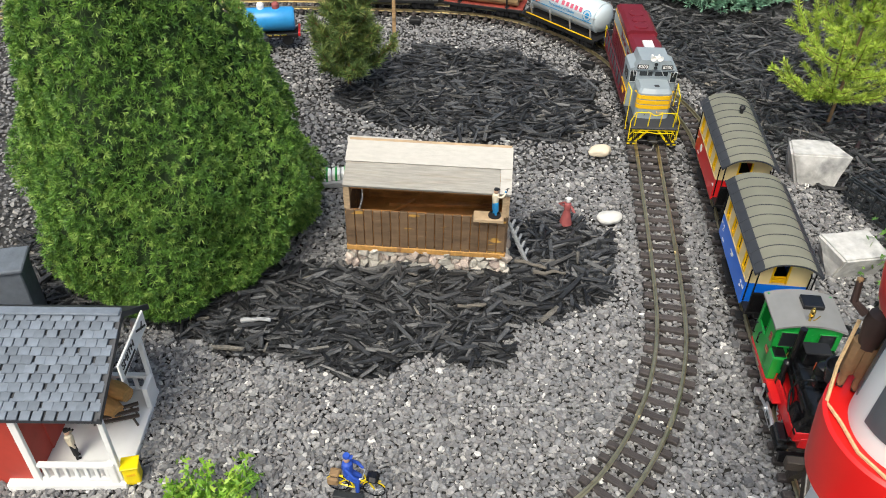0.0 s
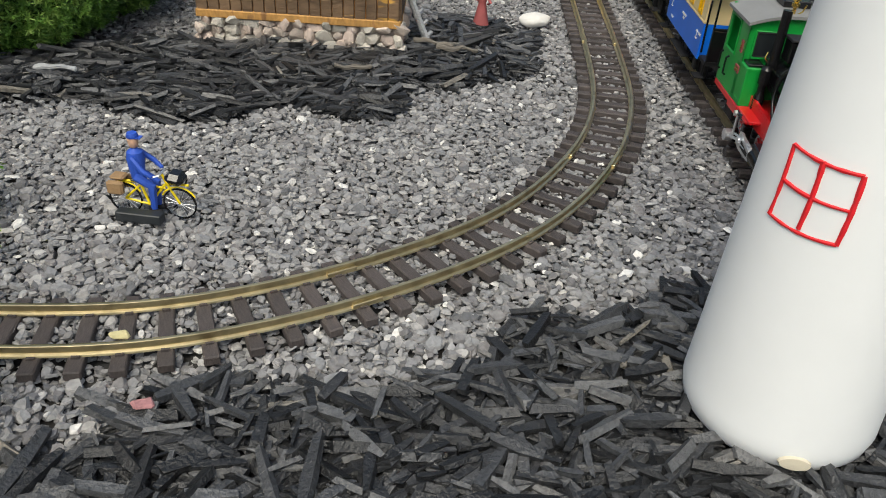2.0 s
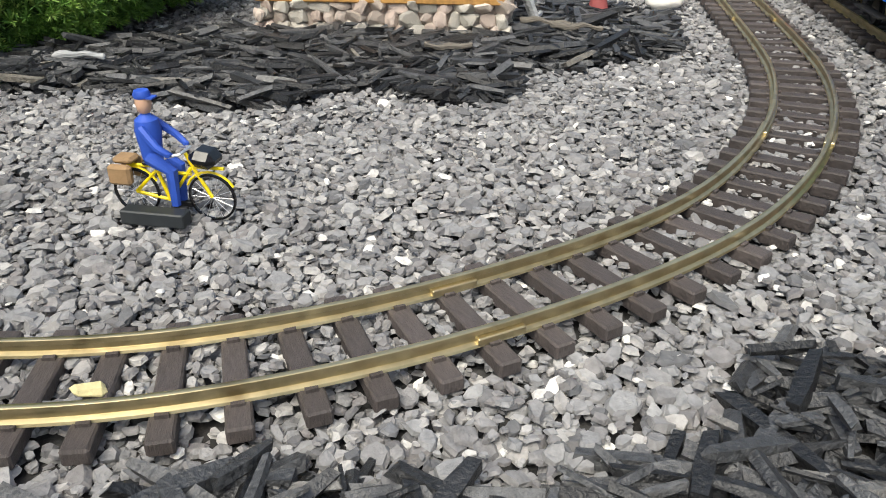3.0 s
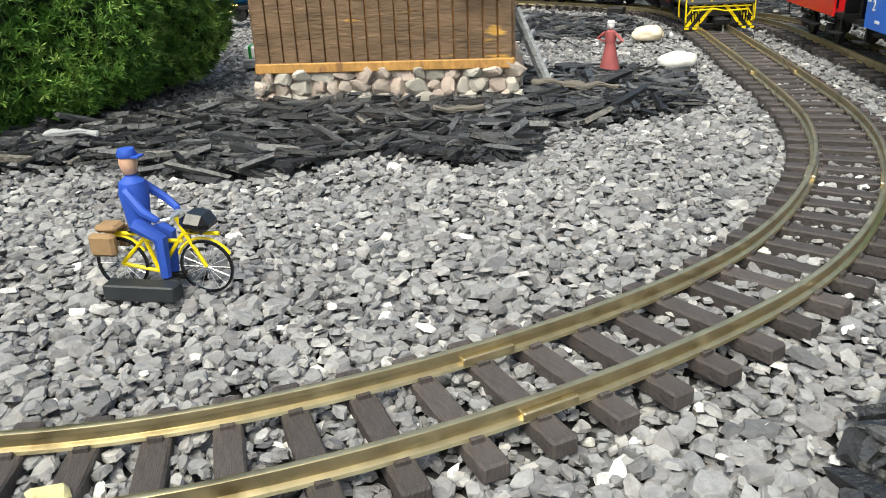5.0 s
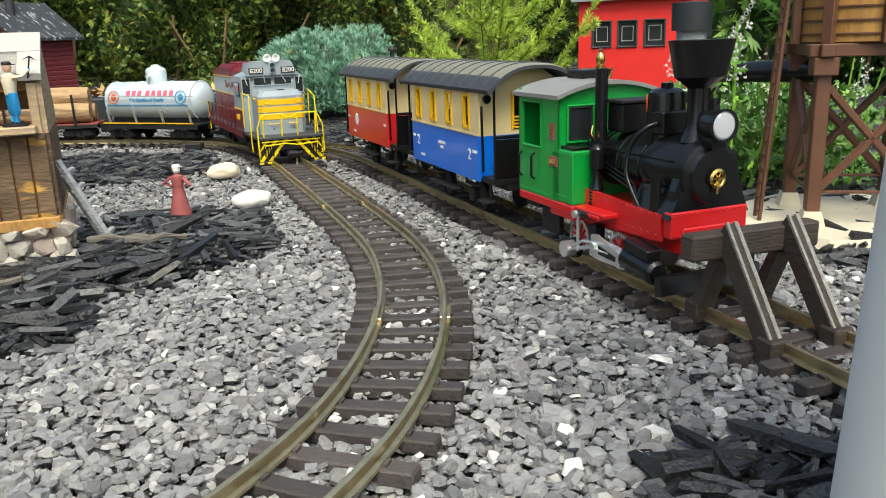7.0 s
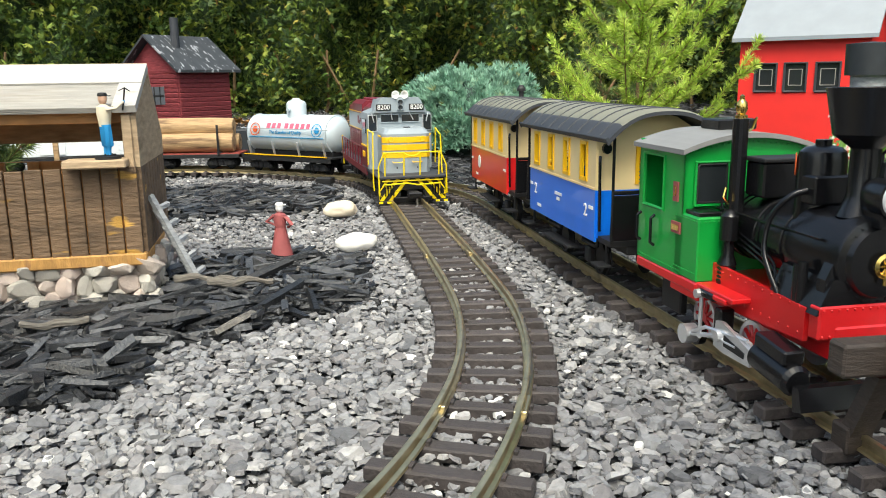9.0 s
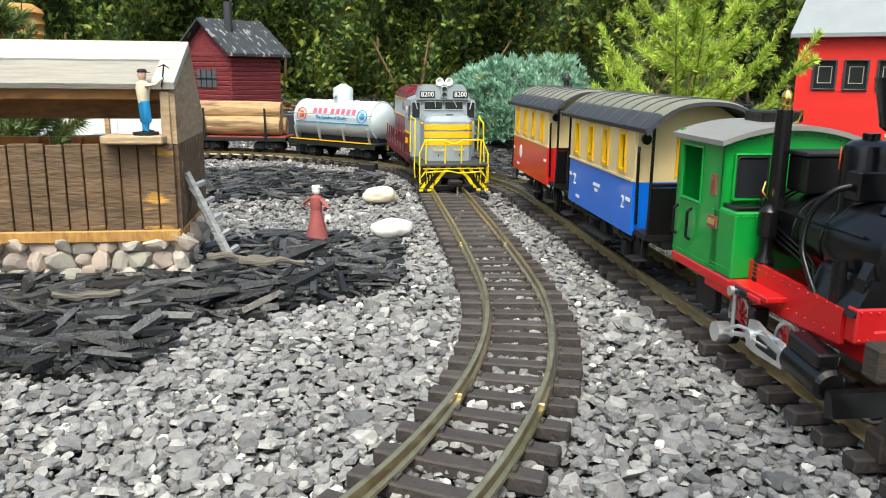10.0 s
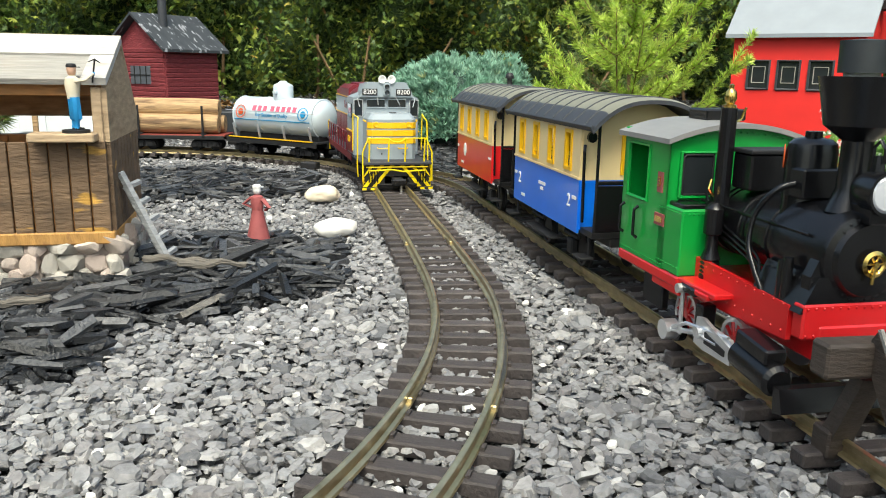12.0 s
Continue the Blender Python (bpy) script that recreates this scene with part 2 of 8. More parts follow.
M["spruce"] = leafmat("spruce_needles", [(0.0, (0.035, 0.098, 0.016)), (0.4, (0.09, 0.205, 0.030)), (0.75, (0.155, 0.295, 0.046)), (1.0, (0.29, 0.43, 0.10))])
M["hedge"] = leafmat("cedar_leaves", [(0.0, (0.03, 0.06, 0.012)), (0.40, (0.07, 0.13, 0.022)), (0.70, (0.15, 0.215, 0.032)), (0.975, (0.30, 0.33, 0.05)), (1.0, (0.26, 0.10, 0.025))])
M["bluespruce"] = leafmat("blue_spruce_needles", [(0.0, (0.11, 0.24, 0.16)), (0.5, (0.23, 0.42, 0.30)), (0.95, (0.36, 0.57, 0.43)), (1.0, (0.30, 0.28, 0.07))])
M["pine"] = leafmat("young_pine_needles", [(0.0, (0.22, 0.36, 0.04)), (0.5, (0.40, 0.56, 0.065)), (1.0, (0.60, 0.70, 0.14))])
M["olivepine"] = leafmat("olive_pine_needles", [(0.0, (0.06, 0.11, 0.03)), (0.6, (0.13, 0.20, 0.05)), (1.0, (0.24, 0.27, 0.07))])
M["clover"] = leafmat("bright_green_leaves", [(0.0, (0.07, 0.19, 0.015)), (0.6, (0.17, 0.35, 0.03)), (1.0, (0.32, 0.47, 0.06))])
M["broad"] = leafmat("green_leaves", [(0.0, (0.04, 0.12, 0.02)), (0.6, (0.11, 0.25, 0.04)), (1.0, (0.22, 0.36, 0.08))])
M["dead"] = leafmat("dead_brown_needles", [(0.0, (0.24, 0.11, 0.03)), (0.6, (0.44, 0.225, 0.065)), (1.0, (0.62, 0.37, 0.14))])
M["flower"] = mat("white_blossom", (0.80, 0.80, 0.76), 0.6, vary=0.05)


# ---- mesh helpers ----
def part(name, bm, material, parent=None, label="", smooth=False):
    me = bpy.data.meshes.new(name)
    bm.normal_update()
    bm.to_mesh(me)
    bm.free()
    for m in (material if isinstance(material, (list, tuple)) else [material]):
        me.materials.append(M[m] if isinstance(m, str) else m)
    if smooth:
        me.shade_smooth()
        me.set_sharp_from_angle(angle=radians(38))
    ob = new(name, me)
    if parent:
        ob.parent = parent
    if label:
        ob["label"] = label
    return ob


def thing(name, m, label, category, group="", kind=""):
    ob = new(name)
    ob.empty_display_size = 0.02
    ob.matrix_world = m
    return tagged(ob, label, category, group, kind)


def box(bm, c, s, bev=0.0, m=None, mi=0):
    r = bmesh.ops.create_cube(bm, size=1.0)
    vs = r["verts"]
    for v in vs:
        v.co = Vector((v.co.x * s[0], v.co.y * s[1], v.co.z * s[2]))
    fs = list({f for v in vs for f in v.link_faces})
    for f in fs:
        f.material_index = mi
    if bev:
        es = list({e for v in vs for e in v.link_edges})
        rr = bmesh.ops.bevel(bm, geom=es, offset=bev, segments=1, affect="EDGES", profile=0.5)
        vs = list({v for f in rr["faces"] for v in f.verts} | {v for v in vs if v.is_valid})
        for f in rr["faces"]:
            f.material_index = mi
    x = Matrix.Translation(c)
    if m:
        x = x @ m
    bmesh.ops.transform(bm, matrix=x, verts=vs)
    return vs


def bx(c, s, bev=0.0, m=None):
    bm = bmesh.new()
    box(bm, c, s, bev, m)
    return bm


def rod(bm, p0, p1, r0, r1=None, seg=10, mi=0):
    p0, p1 = Vector(p0), Vector(p1)
    d = p1 - p0
    r = bmesh.ops.create_cone(bm, cap_ends=True, segments=seg, radius1=r0, radius2=r0 if r1 is None else r1, depth=d.length)
    x = Matrix.Translation((p0 + p1) / 2) @ d.to_track_quat("Z", "Y").to_matrix().to_4x4()
    bmesh.ops.transform(bm, matrix=x, verts=r["verts"])
    for f in {f for v in r["verts"] for f in v.link_faces}:
        f.material_index = mi
    return r["verts"]


def rd(p0, p1, r0, r1=None, seg=10):
    bm = bmesh.new()
    rod(bm, p0, p1, r0, r1, seg)
    return bm


def lathe(bm, prof, seg=24, x=None, mi=0):
    """Turns a profile of (radius, height) round the z axis, then puts it at the pose x."""
    rings, made = [], []
    for r, z in prof:
        if r < 1e-6:
            rings.append([bm.verts.new((0, 0, z))])
        else:
            rings.append([bm.verts.new((r * math.cos(2 * math.pi * i / seg), r * math.sin(2 * math.pi * i / seg), z)) for i in range(seg)])
        made += rings[-1]
    for a, b in zip(rings, rings[1:]):
        for i in range(seg):
            j = (i + 1) % seg
            if len(a) == 1 and len(b) == 1:
                continue
            if len(a) == 1:
                f = bm.faces.new((a[0], b[j], b[i]))
            elif len(b) == 1:
                f = bm.faces.new((a[i], a[j], b[0]))
            else:
                f = bm.faces.new((a[i], a[j], b[j], b[i]))
            f.material_index = mi
    for ring, flip in ((rings[0], True), (rings[-1], False)):
        if len(ring) > 1 and prof[0] != prof[-1]:
            bm.faces.new(list(reversed(ring)) if flip else ring).material_index = mi
    if x is not None:
        bmesh.ops.transform(bm, matrix=x, verts=made)
    return made


def lt(prof, seg=24, x=None):
    bm = bmesh.new()
    lathe(bm, prof, seg, x)
    return bm


def tube(bm, pts, r, seg=6, mi=0):
    pts = [Vector(p) for p in pts]
    rings = []
    for i, p in enumerate(pts):
        d = (pts[min(i + 1, len(pts) - 1)] - pts[max(i - 1, 0)]).normalized()
        a = d.orthogonal().normalized() if i == 0 else (rings_a - d * rings_a.dot(d)).normalized()
        rings_a = a
        b = d.cross(a)
        rr = r[i] if isinstance(r, (list, tuple)) else r
        rings.append([bm.verts.new(p + rr * (math.cos(2 * math.pi * k / seg) * a + math.sin(2 * math.pi * k / seg) * b)) for k in range(seg)])
    for u, w in zip(rings, rings[1:]):
        for k in range(seg):
            bm.faces.new((u[k], u[(k + 1) % seg], w[(k + 1) % seg], w[k])).material_index = mi
    bm.faces.new(list(reversed(rings[0]))).material_index = mi
    bm.faces.new(rings[-1]).material_index = mi


def bend(pts, n=5):
    """A smooth curve through a few points."""
    p = [Vector(q) for q in pts]
    p = [2 * p[0] - p[1]] + p + [2 * p[-1] - p[-2]]
    out = []
    for a, b, c, d in zip(p, p[1:], p[2:], p[3:]):
        for k in range(n):
            t = k / n
            out.append(0.5 * (2 * b + (c - a) * t + (2 * a - 5 * b + 4 * c - d) * t * t + (3 * b - a - 3 * c + d) * t ** 3))
    return out + [p[-2]]


def tb(pts, r, seg=6):
    bm = bmesh.new()
    tube(bm, pts, r, seg)
    return bm


def slab(bm, poly, axis, lo, hi, mi=0):
    """A flat polygon of (u, v) drawn out along an axis: x takes (y, z), y takes (x, z), z takes (x, y)."""
    def at(u, v, w):
        return {"x": (w, u, v), "y": (u, w, v), "z": (u, v, w)}[axis]
    a = [bm.verts.new(at(u, v, lo)) for u, v in poly]
    b = [bm.verts.new(at(u, v, hi)) for u, v in poly]
    n = len(poly)
    fs = [bm.faces.new(a), bm.faces.new(list(reversed(b)))]
    for i in range(n):
        fs.append(bm.faces.new((a[i], b[i], b[(i + 1) % n], a[(i + 1) % n])))
    for f in fs:
        f.material_index = mi
    bmesh.ops.recalc_face_normals(bm, faces=fs)
    return a + b


def sl(poly, axis, lo, hi):
    bm = bmesh.new()
    slab(bm, poly, axis, lo, hi)
    return bm


def panel(bm, u0, u1, v0, v1, holes, axis, lo, hi, mi=0):
    """A wall piece with rectangular openings right through it: holes are (u0, u1, v0, v1), side by side."""
    cuts = sorted(holes)
    at = u0
    for a, b, c, d in cuts:
        if a > at:
            slab(bm, [(at, v0), (a, v0), (a, v1), (at, v1)], axis, lo, hi, mi)
        slab(bm, [(a, v0), (b, v0), (b, c), (a, c)], axis, lo, hi, mi)
        slab(bm, [(a, d), (b, d), (b, v1), (a, v1)], axis, lo, hi, mi)
        at = b
    if u1 > at:
        slab(bm, [(at, v0), (u1, v0), (u1, v1), (at, v1)], axis, lo, hi, mi)


def pn(*a):
    bm = bmesh.new()
    panel(bm, *a)
    bmesh.ops.remove_doubles(bm, verts=bm.verts, dist=1e-6)
    return bm


def words(name, text, size, m, material, parent, squash=1.0, align="CENTER", shear=0.0):
    """Raised lettering in the built-in font, turned into a mesh; it reads along its local x."""
    cu = bpy.data.curves.new(name, "FONT")
    cu.body, cu.size, cu.extrude, cu.align_x, cu.align_y, cu.shear = text, size, 0.0004, align, "CENTER", shear
    tmp = new(name, cu)
    me = bpy.data.meshes.new_from_object(tmp.evaluated_get(bpy.context.evaluated_depsgraph_get()))
    bpy.data.objects.remove(tmp)
    me.materials.clear()
    me.materials.append(M[material])
    ob = new(name, me)
    ob.parent = parent
    ob.matrix_basis = m @ Matrix.Diagonal((squash, 1, 1, 1))
    return ob


def scatter(name, tv, tf, loc, rot, scl, material, label, category, kind="stuff", parent=None, tm=None):
    """Many small loose pieces as one mesh: template variants tv with faces tf, placed by arrays."""
    nvar = len(tv)
    pick = np.arange(len(loc)) % nvar
    V, L, S, off = [], [], [], 0
    sizes = np.array([len(f) for f in tf])
    flat = np.concatenate([np.array(f) for f in tf])
    nv = len(tv[0])
    for k in range(nvar):
        w = np.where(pick == k)[0]
        if not len(w):
            continue
        P = tv[k][None] * scl[w][:, None, :]
        P = np.einsum("nij,nvj->nvi", rot[w], P) + loc[w][:, None, :]
        V.append(P.reshape(-1, 3))
        idx = off + np.arange(len(w)) * nv
        L.append((flat[None] + idx[:, None]).ravel())
        S.append(np.tile(sizes, len(w)))
        off += len(w) * nv
    V, L, S = np.concatenate(V), np.concatenate(L), np.concatenate(S)
    me = bpy.data.meshes.new(name)
    me.vertices.add(len(V))
    me.vertices.foreach_set("co", V.astype(np.float32).ravel())
    me.loops.add(len(L))
    me.loops.foreach_set("vertex_index", L.astype(np.int32))
    me.polygons.add(len(S))
    me.polygons.foreach_set("loop_start", np.concatenate([[0], np.cumsum(S)[:-1]]).astype(np.int32))
    me.update(calc_edges=True)
    me.shade_flat()
    me.materials.append(M[material])
    ob = new(name, me)
    if parent:
        ob.parent = parent
    return tagged(ob, label, category, "", kind)


def turns(yaw, pitch, roll):
    """Rotation matrices from arrays of angles: roll about x, then pitch about y, then yaw about z."""
    cy, sy, cp, sp, cr, sr = np.cos(yaw), np.sin(yaw), np.cos(pitch), np.sin(pitch), np.cos(roll), np.sin(roll)
    R = np.empty((len(yaw), 3, 3))
    R[:, 0] = np.stack([cy * cp, cy * sp * sr - sy * cr, cy * sp * cr + sy * sr], 1)
    R[:, 1] = np.stack([sy * cp, sy * sp * sr + cy * cr, sy * sp * cr - cy * sr], 1)
    R[:, 2] = np.stack([-sp, cp * sr, cp * cr], 1)
    return R


def aim(d, spin):
    """Rotation matrices that turn the local x axis to the directions d, with a spin about it."""
    d = d / np.linalg.norm(d, axis=1, keepdims=True)
    up = np.where(np.abs(d[:, 2:3]) > 0.95, np.array([[1.0, 0, 0]]), np.array([[0, 0, 1.0]]))
    y = np.cross(up, d)
    y /= np.linalg.norm(y, axis=1, keepdims=True)
    z = np.cross(d, y)
    c, s = np.cos(spin)[:, None], np.sin(spin)[:, None]
    return np.stack([d, c * y + s * z, -s * y + c * z], 2)


def inside(poly, x, y):
    poly = np.array(poly)
    hit = np.zeros(len(x), bool)
    for (x0, y0), (x1, y1) in zip(poly, np.roll(poly, -1, 0)):
        c = (y0 > y) != (y1 > y)
        hit ^= c & (x < (x1 - x0) * (y - y0) / (y1 - y0 + 1e-12) + x0)
    return hit


rng = np.random.default_rng(7)


def smooth_line(pts, step=0.012, sigma=3.5):
    """An even, smoothed line through rough points."""
    p = np.array(pts, float)
    s = np.concatenate([[0], np.cumsum(np.hypot(*np.diff(p, axis=0).T))])
    t = np.arange(0, s[-1], step)
    q = np.stack([np.interp(t, s, p[:, k]) for k in (0, 1)], 1)
    w = np.exp(-0.5 * (np.arange(-12, 13) / sigma) ** 2)
    w /= w.sum()
    lead, tail = q[0] - np.arange(12, 0, -1)[:, None] * (q[1] - q[0]), q[-1] + np.arange(1, 13)[:, None] * (q[-1] - q[-2])
    e = np.concatenate([lead, q, tail])
    return np.stack([np.convolve(e[:, k], w, "valid") for k in (0, 1)], 1)


def rise(x, y):
    """Height of the ground: level, a shallow dip under the far bend, then a bank up to the hedge."""
    return np.interp(np.asarray(y, float), [1.5, 1.7, 1.9, 2.1, 2.25, 2.4, 2.7, 3.0, 3.3, 3.8], [0.0, -0.004, -0.012, -0.018, -0.018, -0.010, 0.018, 0.060, 0.105, 0.13])


MAIN = smooth_line([(-1.6, 0.62), (-0.9, 0.535), (-0.487, 0.486), (-0.369, 0.473), (-0.251, 0.465), (-0.127, 0.466), (-0.083, 0.474), (-0.038, 0.490),
    (0.010, 0.508), (0.061, 0.535), (0.121, 0.571), (0.196, 0.628), (0.254, 0.70), (0.305, 0.785), (0.337, 0.86), (0.364, 0.95), (0.380, 1.05), (0.393, 1.15), (0.406, 1.25), (0.417, 1.35),
    (0.429, 1.45), (0.446, 1.60), (0.457, 1.68), (0.470, 1.81), (0.466, 1.945), (0.445, 2.022), (0.408, 2.098), (0.359, 2.166), (0.292, 2.237), (0.197, 2.300),
    (0.073, 2.338), (-0.073, 2.352), (-0.5, 2.36), (-0.9, 2.33), (-1.6, 2.21)])
SIDE = smooth_line([(0.473, 0.52), (0.484, 0.60), (0.490, 0.65), (0.496, 0.72), (0.503, 0.80), (0.511, 0.88), (0.519, 0.98), (0.532, 1.11), (0.547, 1.25), (0.562, 1.40),
    (0.573, 1.52), (0.577, 1.62), (0.566, 1.70), (0.547, 1.79), (0.515, 1.87), (0.467, 1.945)])


def along(line, s):
    """The place and heading at a length s along a line."""
    d = np.concatenate([[0], np.cumsum(np.hypot(*np.diff(line, axis=0).T))])
    x, y = np.interp(s, d, line[:, 0]), np.interp(s, d, line[:, 1])
    x1, y1 = np.interp(s + 0.01, d, line[:, 0]), np.interp(s + 0.01, d, line[:, 1])
    x0, y0 = np.interp(s - 0.01, d, line[:, 0]), np.interp(s - 0.01, d, line[:, 1])
    return x, y, math.atan2(y1 - y0, x1 - x0)


def length_at(line, x, y):
    d = np.concatenate([[0], np.cumsum(np.hypot(*np.diff(line, axis=0).T))])
    return d[np.argmin((line[:, 0] - x) ** 2 + (line[:, 1] - y) ** 2)]


def near_line(line, x, y):
    out = np.full(len(x), 9.0)
    for px, py in line:
        out = np.minimum(out, np.hypot(x - px, y - py))
    return out


RAIL = 0.018


def on_track(line, s0, s1):
    """The pose of a vehicle whose wheels stand at two lengths along a line: x ahead (towards s1), z up."""
    x0, y0, _ = along(line, s0)
    x1, y1, _ = along(line, s1)
    cx, cy = (x0 + x1) / 2, (y0 + y1) / 2
    return pose(cx, cy, RAIL + float(rise(cx, cy)), 0, 0, math.degrees(math.atan2(y1 - y0, x1 - x0)))


# ---- ground ----
bm = bmesh.new()
NX, NY = 90, 90
xs = np.concatenate([[-400, -60, -12], np.linspace(-3, 3, NX), [12, 60, 400]])
ys = np.concatenate([[-400, -60, -10], np.linspace(-1.5, 5, NY), [12, 60, 400]])
grid = [[bm.verts.new((x, y, float(rise(x, y)) - 0.006 + 0.003 * noise.noise(Vector((x * 9, y * 9, 0))))) for x in xs] for y in ys]
for j in range(len(ys) - 1):
    for i in range(len(xs) - 1):
        bm.faces.new((grid[j][i], grid[j][i + 1], grid[j + 1][i + 1], grid[j + 1][i]))
tagged(part("ground", bm, "soil", smooth=True), "dark earth and fine stone bed under the gravel", "ground", kind="structure")

BARK_FRONT = [(-0.9, 0.34), (-0.45, 0.375), (-0.105, 0.378), (-0.044, 0.408), (0.01, 0.402), (0.042, 0.416), (0.104, 0.434), (0.16, 0.47), (0.233, 0.494), (0.285, 0.532), (0.345, 0.542),
    (0.40, 0.51), (0.62, 0.44), (0.62, 0.0), (-0.9, 0.0)]
BARK_HUT = [(-0.80, 1.00), (-0.62, 0.97), (-0.472, 0.951), (-0.374, 0.926), (-0.276, 0.89), (-0.20, 0.853), (-0.131, 0.88), (-0.041, 0.893), (0.042, 0.907), (0.12, 0.96),
    (0.199, 0.989), (0.261, 1.077), (0.325, 1.18), (0.318, 1.245), (0.223, 1.28), (0.122, 1.258), (0.10, 1.12), (-0.206, 1.12), (-0.336, 1.10), (-0.36, 1.3), (-0.8, 1.4)]
BARK_ISLAND = [(-0.288, 1.783), (-0.239, 1.699), (-0.128, 1.635), (0.004, 1.601), (0.132, 1.579), (0.276, 1.588), (0.363, 1.662), (0.374, 1.803), (0.334, 1.926), (0.254, 2.025), (0.088, 2.098),
    (-0.086, 2.114), (-0.161, 2.046)]
BARK_FAR = [(0.42, 2.38), (0.535, 2.10), (0.62, 1.90), (0.68, 1.80), (0.70, 1.66), (0.74, 1.55), (0.76, 1.45), (0.84, 1.33), (0.87, 1.15), (0.70, 0.98), (0.66, 0.82), (0.68, 0.68), (1.5, 0.5), (2.4, 1.0), (2.4, 3.4), (0.9, 3.4), (0.58, 2.75)]


def in_bark(x, y):
    x = x + 0.02 * np.sin(31 * y + 3) + 0.012 * np.sin(67 * x)
    y = y + 0.02 * np.sin(29 * x) + 0.010 * np.sin(71 * y + 1)
    return inside(BARK_FRONT, x, y) | inside(BARK_HUT, x, y) | inside(BARK_ISLAND, x, y) | inside(BARK_FAR, x, y)


def chips(n, sides, rough, r):
    """Template chips: rough prisms with slanting ends, about 1 long, wide and thick."""
    out = []
    for _ in range(n):
        a = np.sort((np.arange(sides) + r.uniform(-0.32, 0.32, sides)) * 2 * np.pi / sides)
        rad = 0.5 * r.uniform(1 - rough, 1 + rough * 0.3, sides)
        top = np.stack([np.cos(a) * rad * r.uniform(0.62, 0.95, sides), np.sin(a) * rad * r.uniform(0.62, 0.95, sides), 0.5 + r.uniform(-0.22, 0.12, sides)], 1)
        bot = np.stack([np.cos(a) * rad, np.sin(a) * rad, -0.5 + r.uniform(-0.1, 0.3, sides)], 1)
        out.append(np.concatenate([bot, top]))
    f = [tuple(range(sides - 1, -1, -1)), tuple(range(sides, 2 * sides))] + [(i, (i + 1) % sides, sides + (i + 1) % sides, sides + i) for i in range(sides)]
    return out, f


def strew(x0, x1, y0, y1, d):
    gx, gy = np.meshgrid(np.arange(x0, x1, d), np.arange(y0, y1, d))
    return gx.ravel() + rng.uniform(-0.6, 0.6, gx.size) * d, gy.ravel() + rng.uniform(-0.6, 0.6, gx.size) * d


SV, SF = chips(24, 7, 0.30, rng)


def splinters(n, r):
    """Template splinters: blunt, four-sided sticks with uneven ends, about 1 long, wide and thick."""
    out = []
    for _ in range(n):
        v = []
        w = r.uniform(0.75, 1.0, 3) * np.array([r.uniform(0.55, 0.95), 1.0, r.uniform(0.5, 0.95)])
        off = np.array([r.uniform(-0.12, 0.12), 0.0, r.uniform(-0.12, 0.12)])
        for k, x in enumerate((-0.5, r.uniform(-0.15, 0.15), 0.5)):
            for y, z in ((-0.5, -0.5), (0.5, -0.5), (0.42, 0.5), (-0.42, 0.5)):
                v.append((x + r.uniform(-0.07, 0.07) * (k != 1), y * w[k] + off[k] + r.uniform(-0.06, 0.06), z * (0.7 + 0.3 * w[k]) + r.uniform(-0.12, 0.12)))
        out.append(np.array(v))
    f = [(3, 2, 1, 0), (8, 9, 10, 11)] + [(4 * k + i, 4 * k + (i + 1) % 4, 4 * k + 4 + (i + 1) % 4, 4 * k + 4 + i) for k in (0, 1) for i in range(4)]
    return out, f


BV, BF = splinters(30, rng)
KEEP_OUT = [(0.343, 0.398, 0.056)]


def clear_of(x, y):
    ok = np.ones(len(x), bool)
    for a, b, r in KEEP_OUT:
        ok &= np.hypot(x - a, y - b) > r
    return ok & ~((x > -0.178) & (x < 0.08) & (y > 1.140) & (y < 1.250))


gx, gy, gl = [], [], []
for x0, x1, y0, y1, d, lay in [(-0.75, 0.75, 0.33, 0.95, 0.0056, 0), (-0.75, 0.75, 0.33, 0.95, 0.0070, 1), (-0.75, 0.85, 0.95, 1.45, 0.0066, 0), (-0.75, 0.85, 0.95, 1.45, 0.0084, 1),
                               (-0.75, 0.9, 1.45, 2.5, 0.0092, 0), (-0.75, 0.9, 1.45, 2.5, 0.013, 1), (-0.8, 1.6, 2.5, 3.4, 0.013, 0), (-1.5, -0.75, 0.4, 2.6, 0.013, 0), (-1.5, -0.75, 0.4, 2.6, 0.018, 1)]:
    a, b = strew(x0, x1, y0, y1, d)
    gx.append(a), gy.append(b), gl.append(np.full(len(a), lay))
gx, gy, gl = np.concatenate(gx), np.concatenate(gy), np.concatenate(gl)
ok = ~in_bark(gx, gy) & clear_of(gx, gy)
gx, gy, gl = gx[ok], gy[ok], gl[ok]
dt = np.minimum(near_line(MAIN[::2], gx, gy), near_line(SIDE[::2], gx, gy))
n = len(gx)
size = np.clip(rng.lognormal(math.log(0.0084), 0.34, n), 0.0045, 0.019)
size = np.where(dt < 0.046, np.minimum(size, 0.0100), size)
scl = np.stack([size * 1.08, size * rng.uniform(0.5, 0.95, n), size * rng.uniform(0.15, 0.32, n)], 1)
z = rise(gx, gy) - 0.0035 + gl * 0.0042 + rng.uniform(0, 0.003, n) + 0.002 * np.sin(gx * 23) * np.sin(gy * 19) + np.where(dt < 0.024, 0.0030, np.where(dt < 0.050, -0.0020, 0.0))
rot = turns(rng.uniform(0, 6.28, n), rng.normal(0, 0.24, n), rng.normal(0, 0.24, n))
scatter("gravel", SV, SF, np.stack([gx, gy, z], 1), rot, scl, "gravel", "grey angular slate chippings with a few white stones", "gravel")

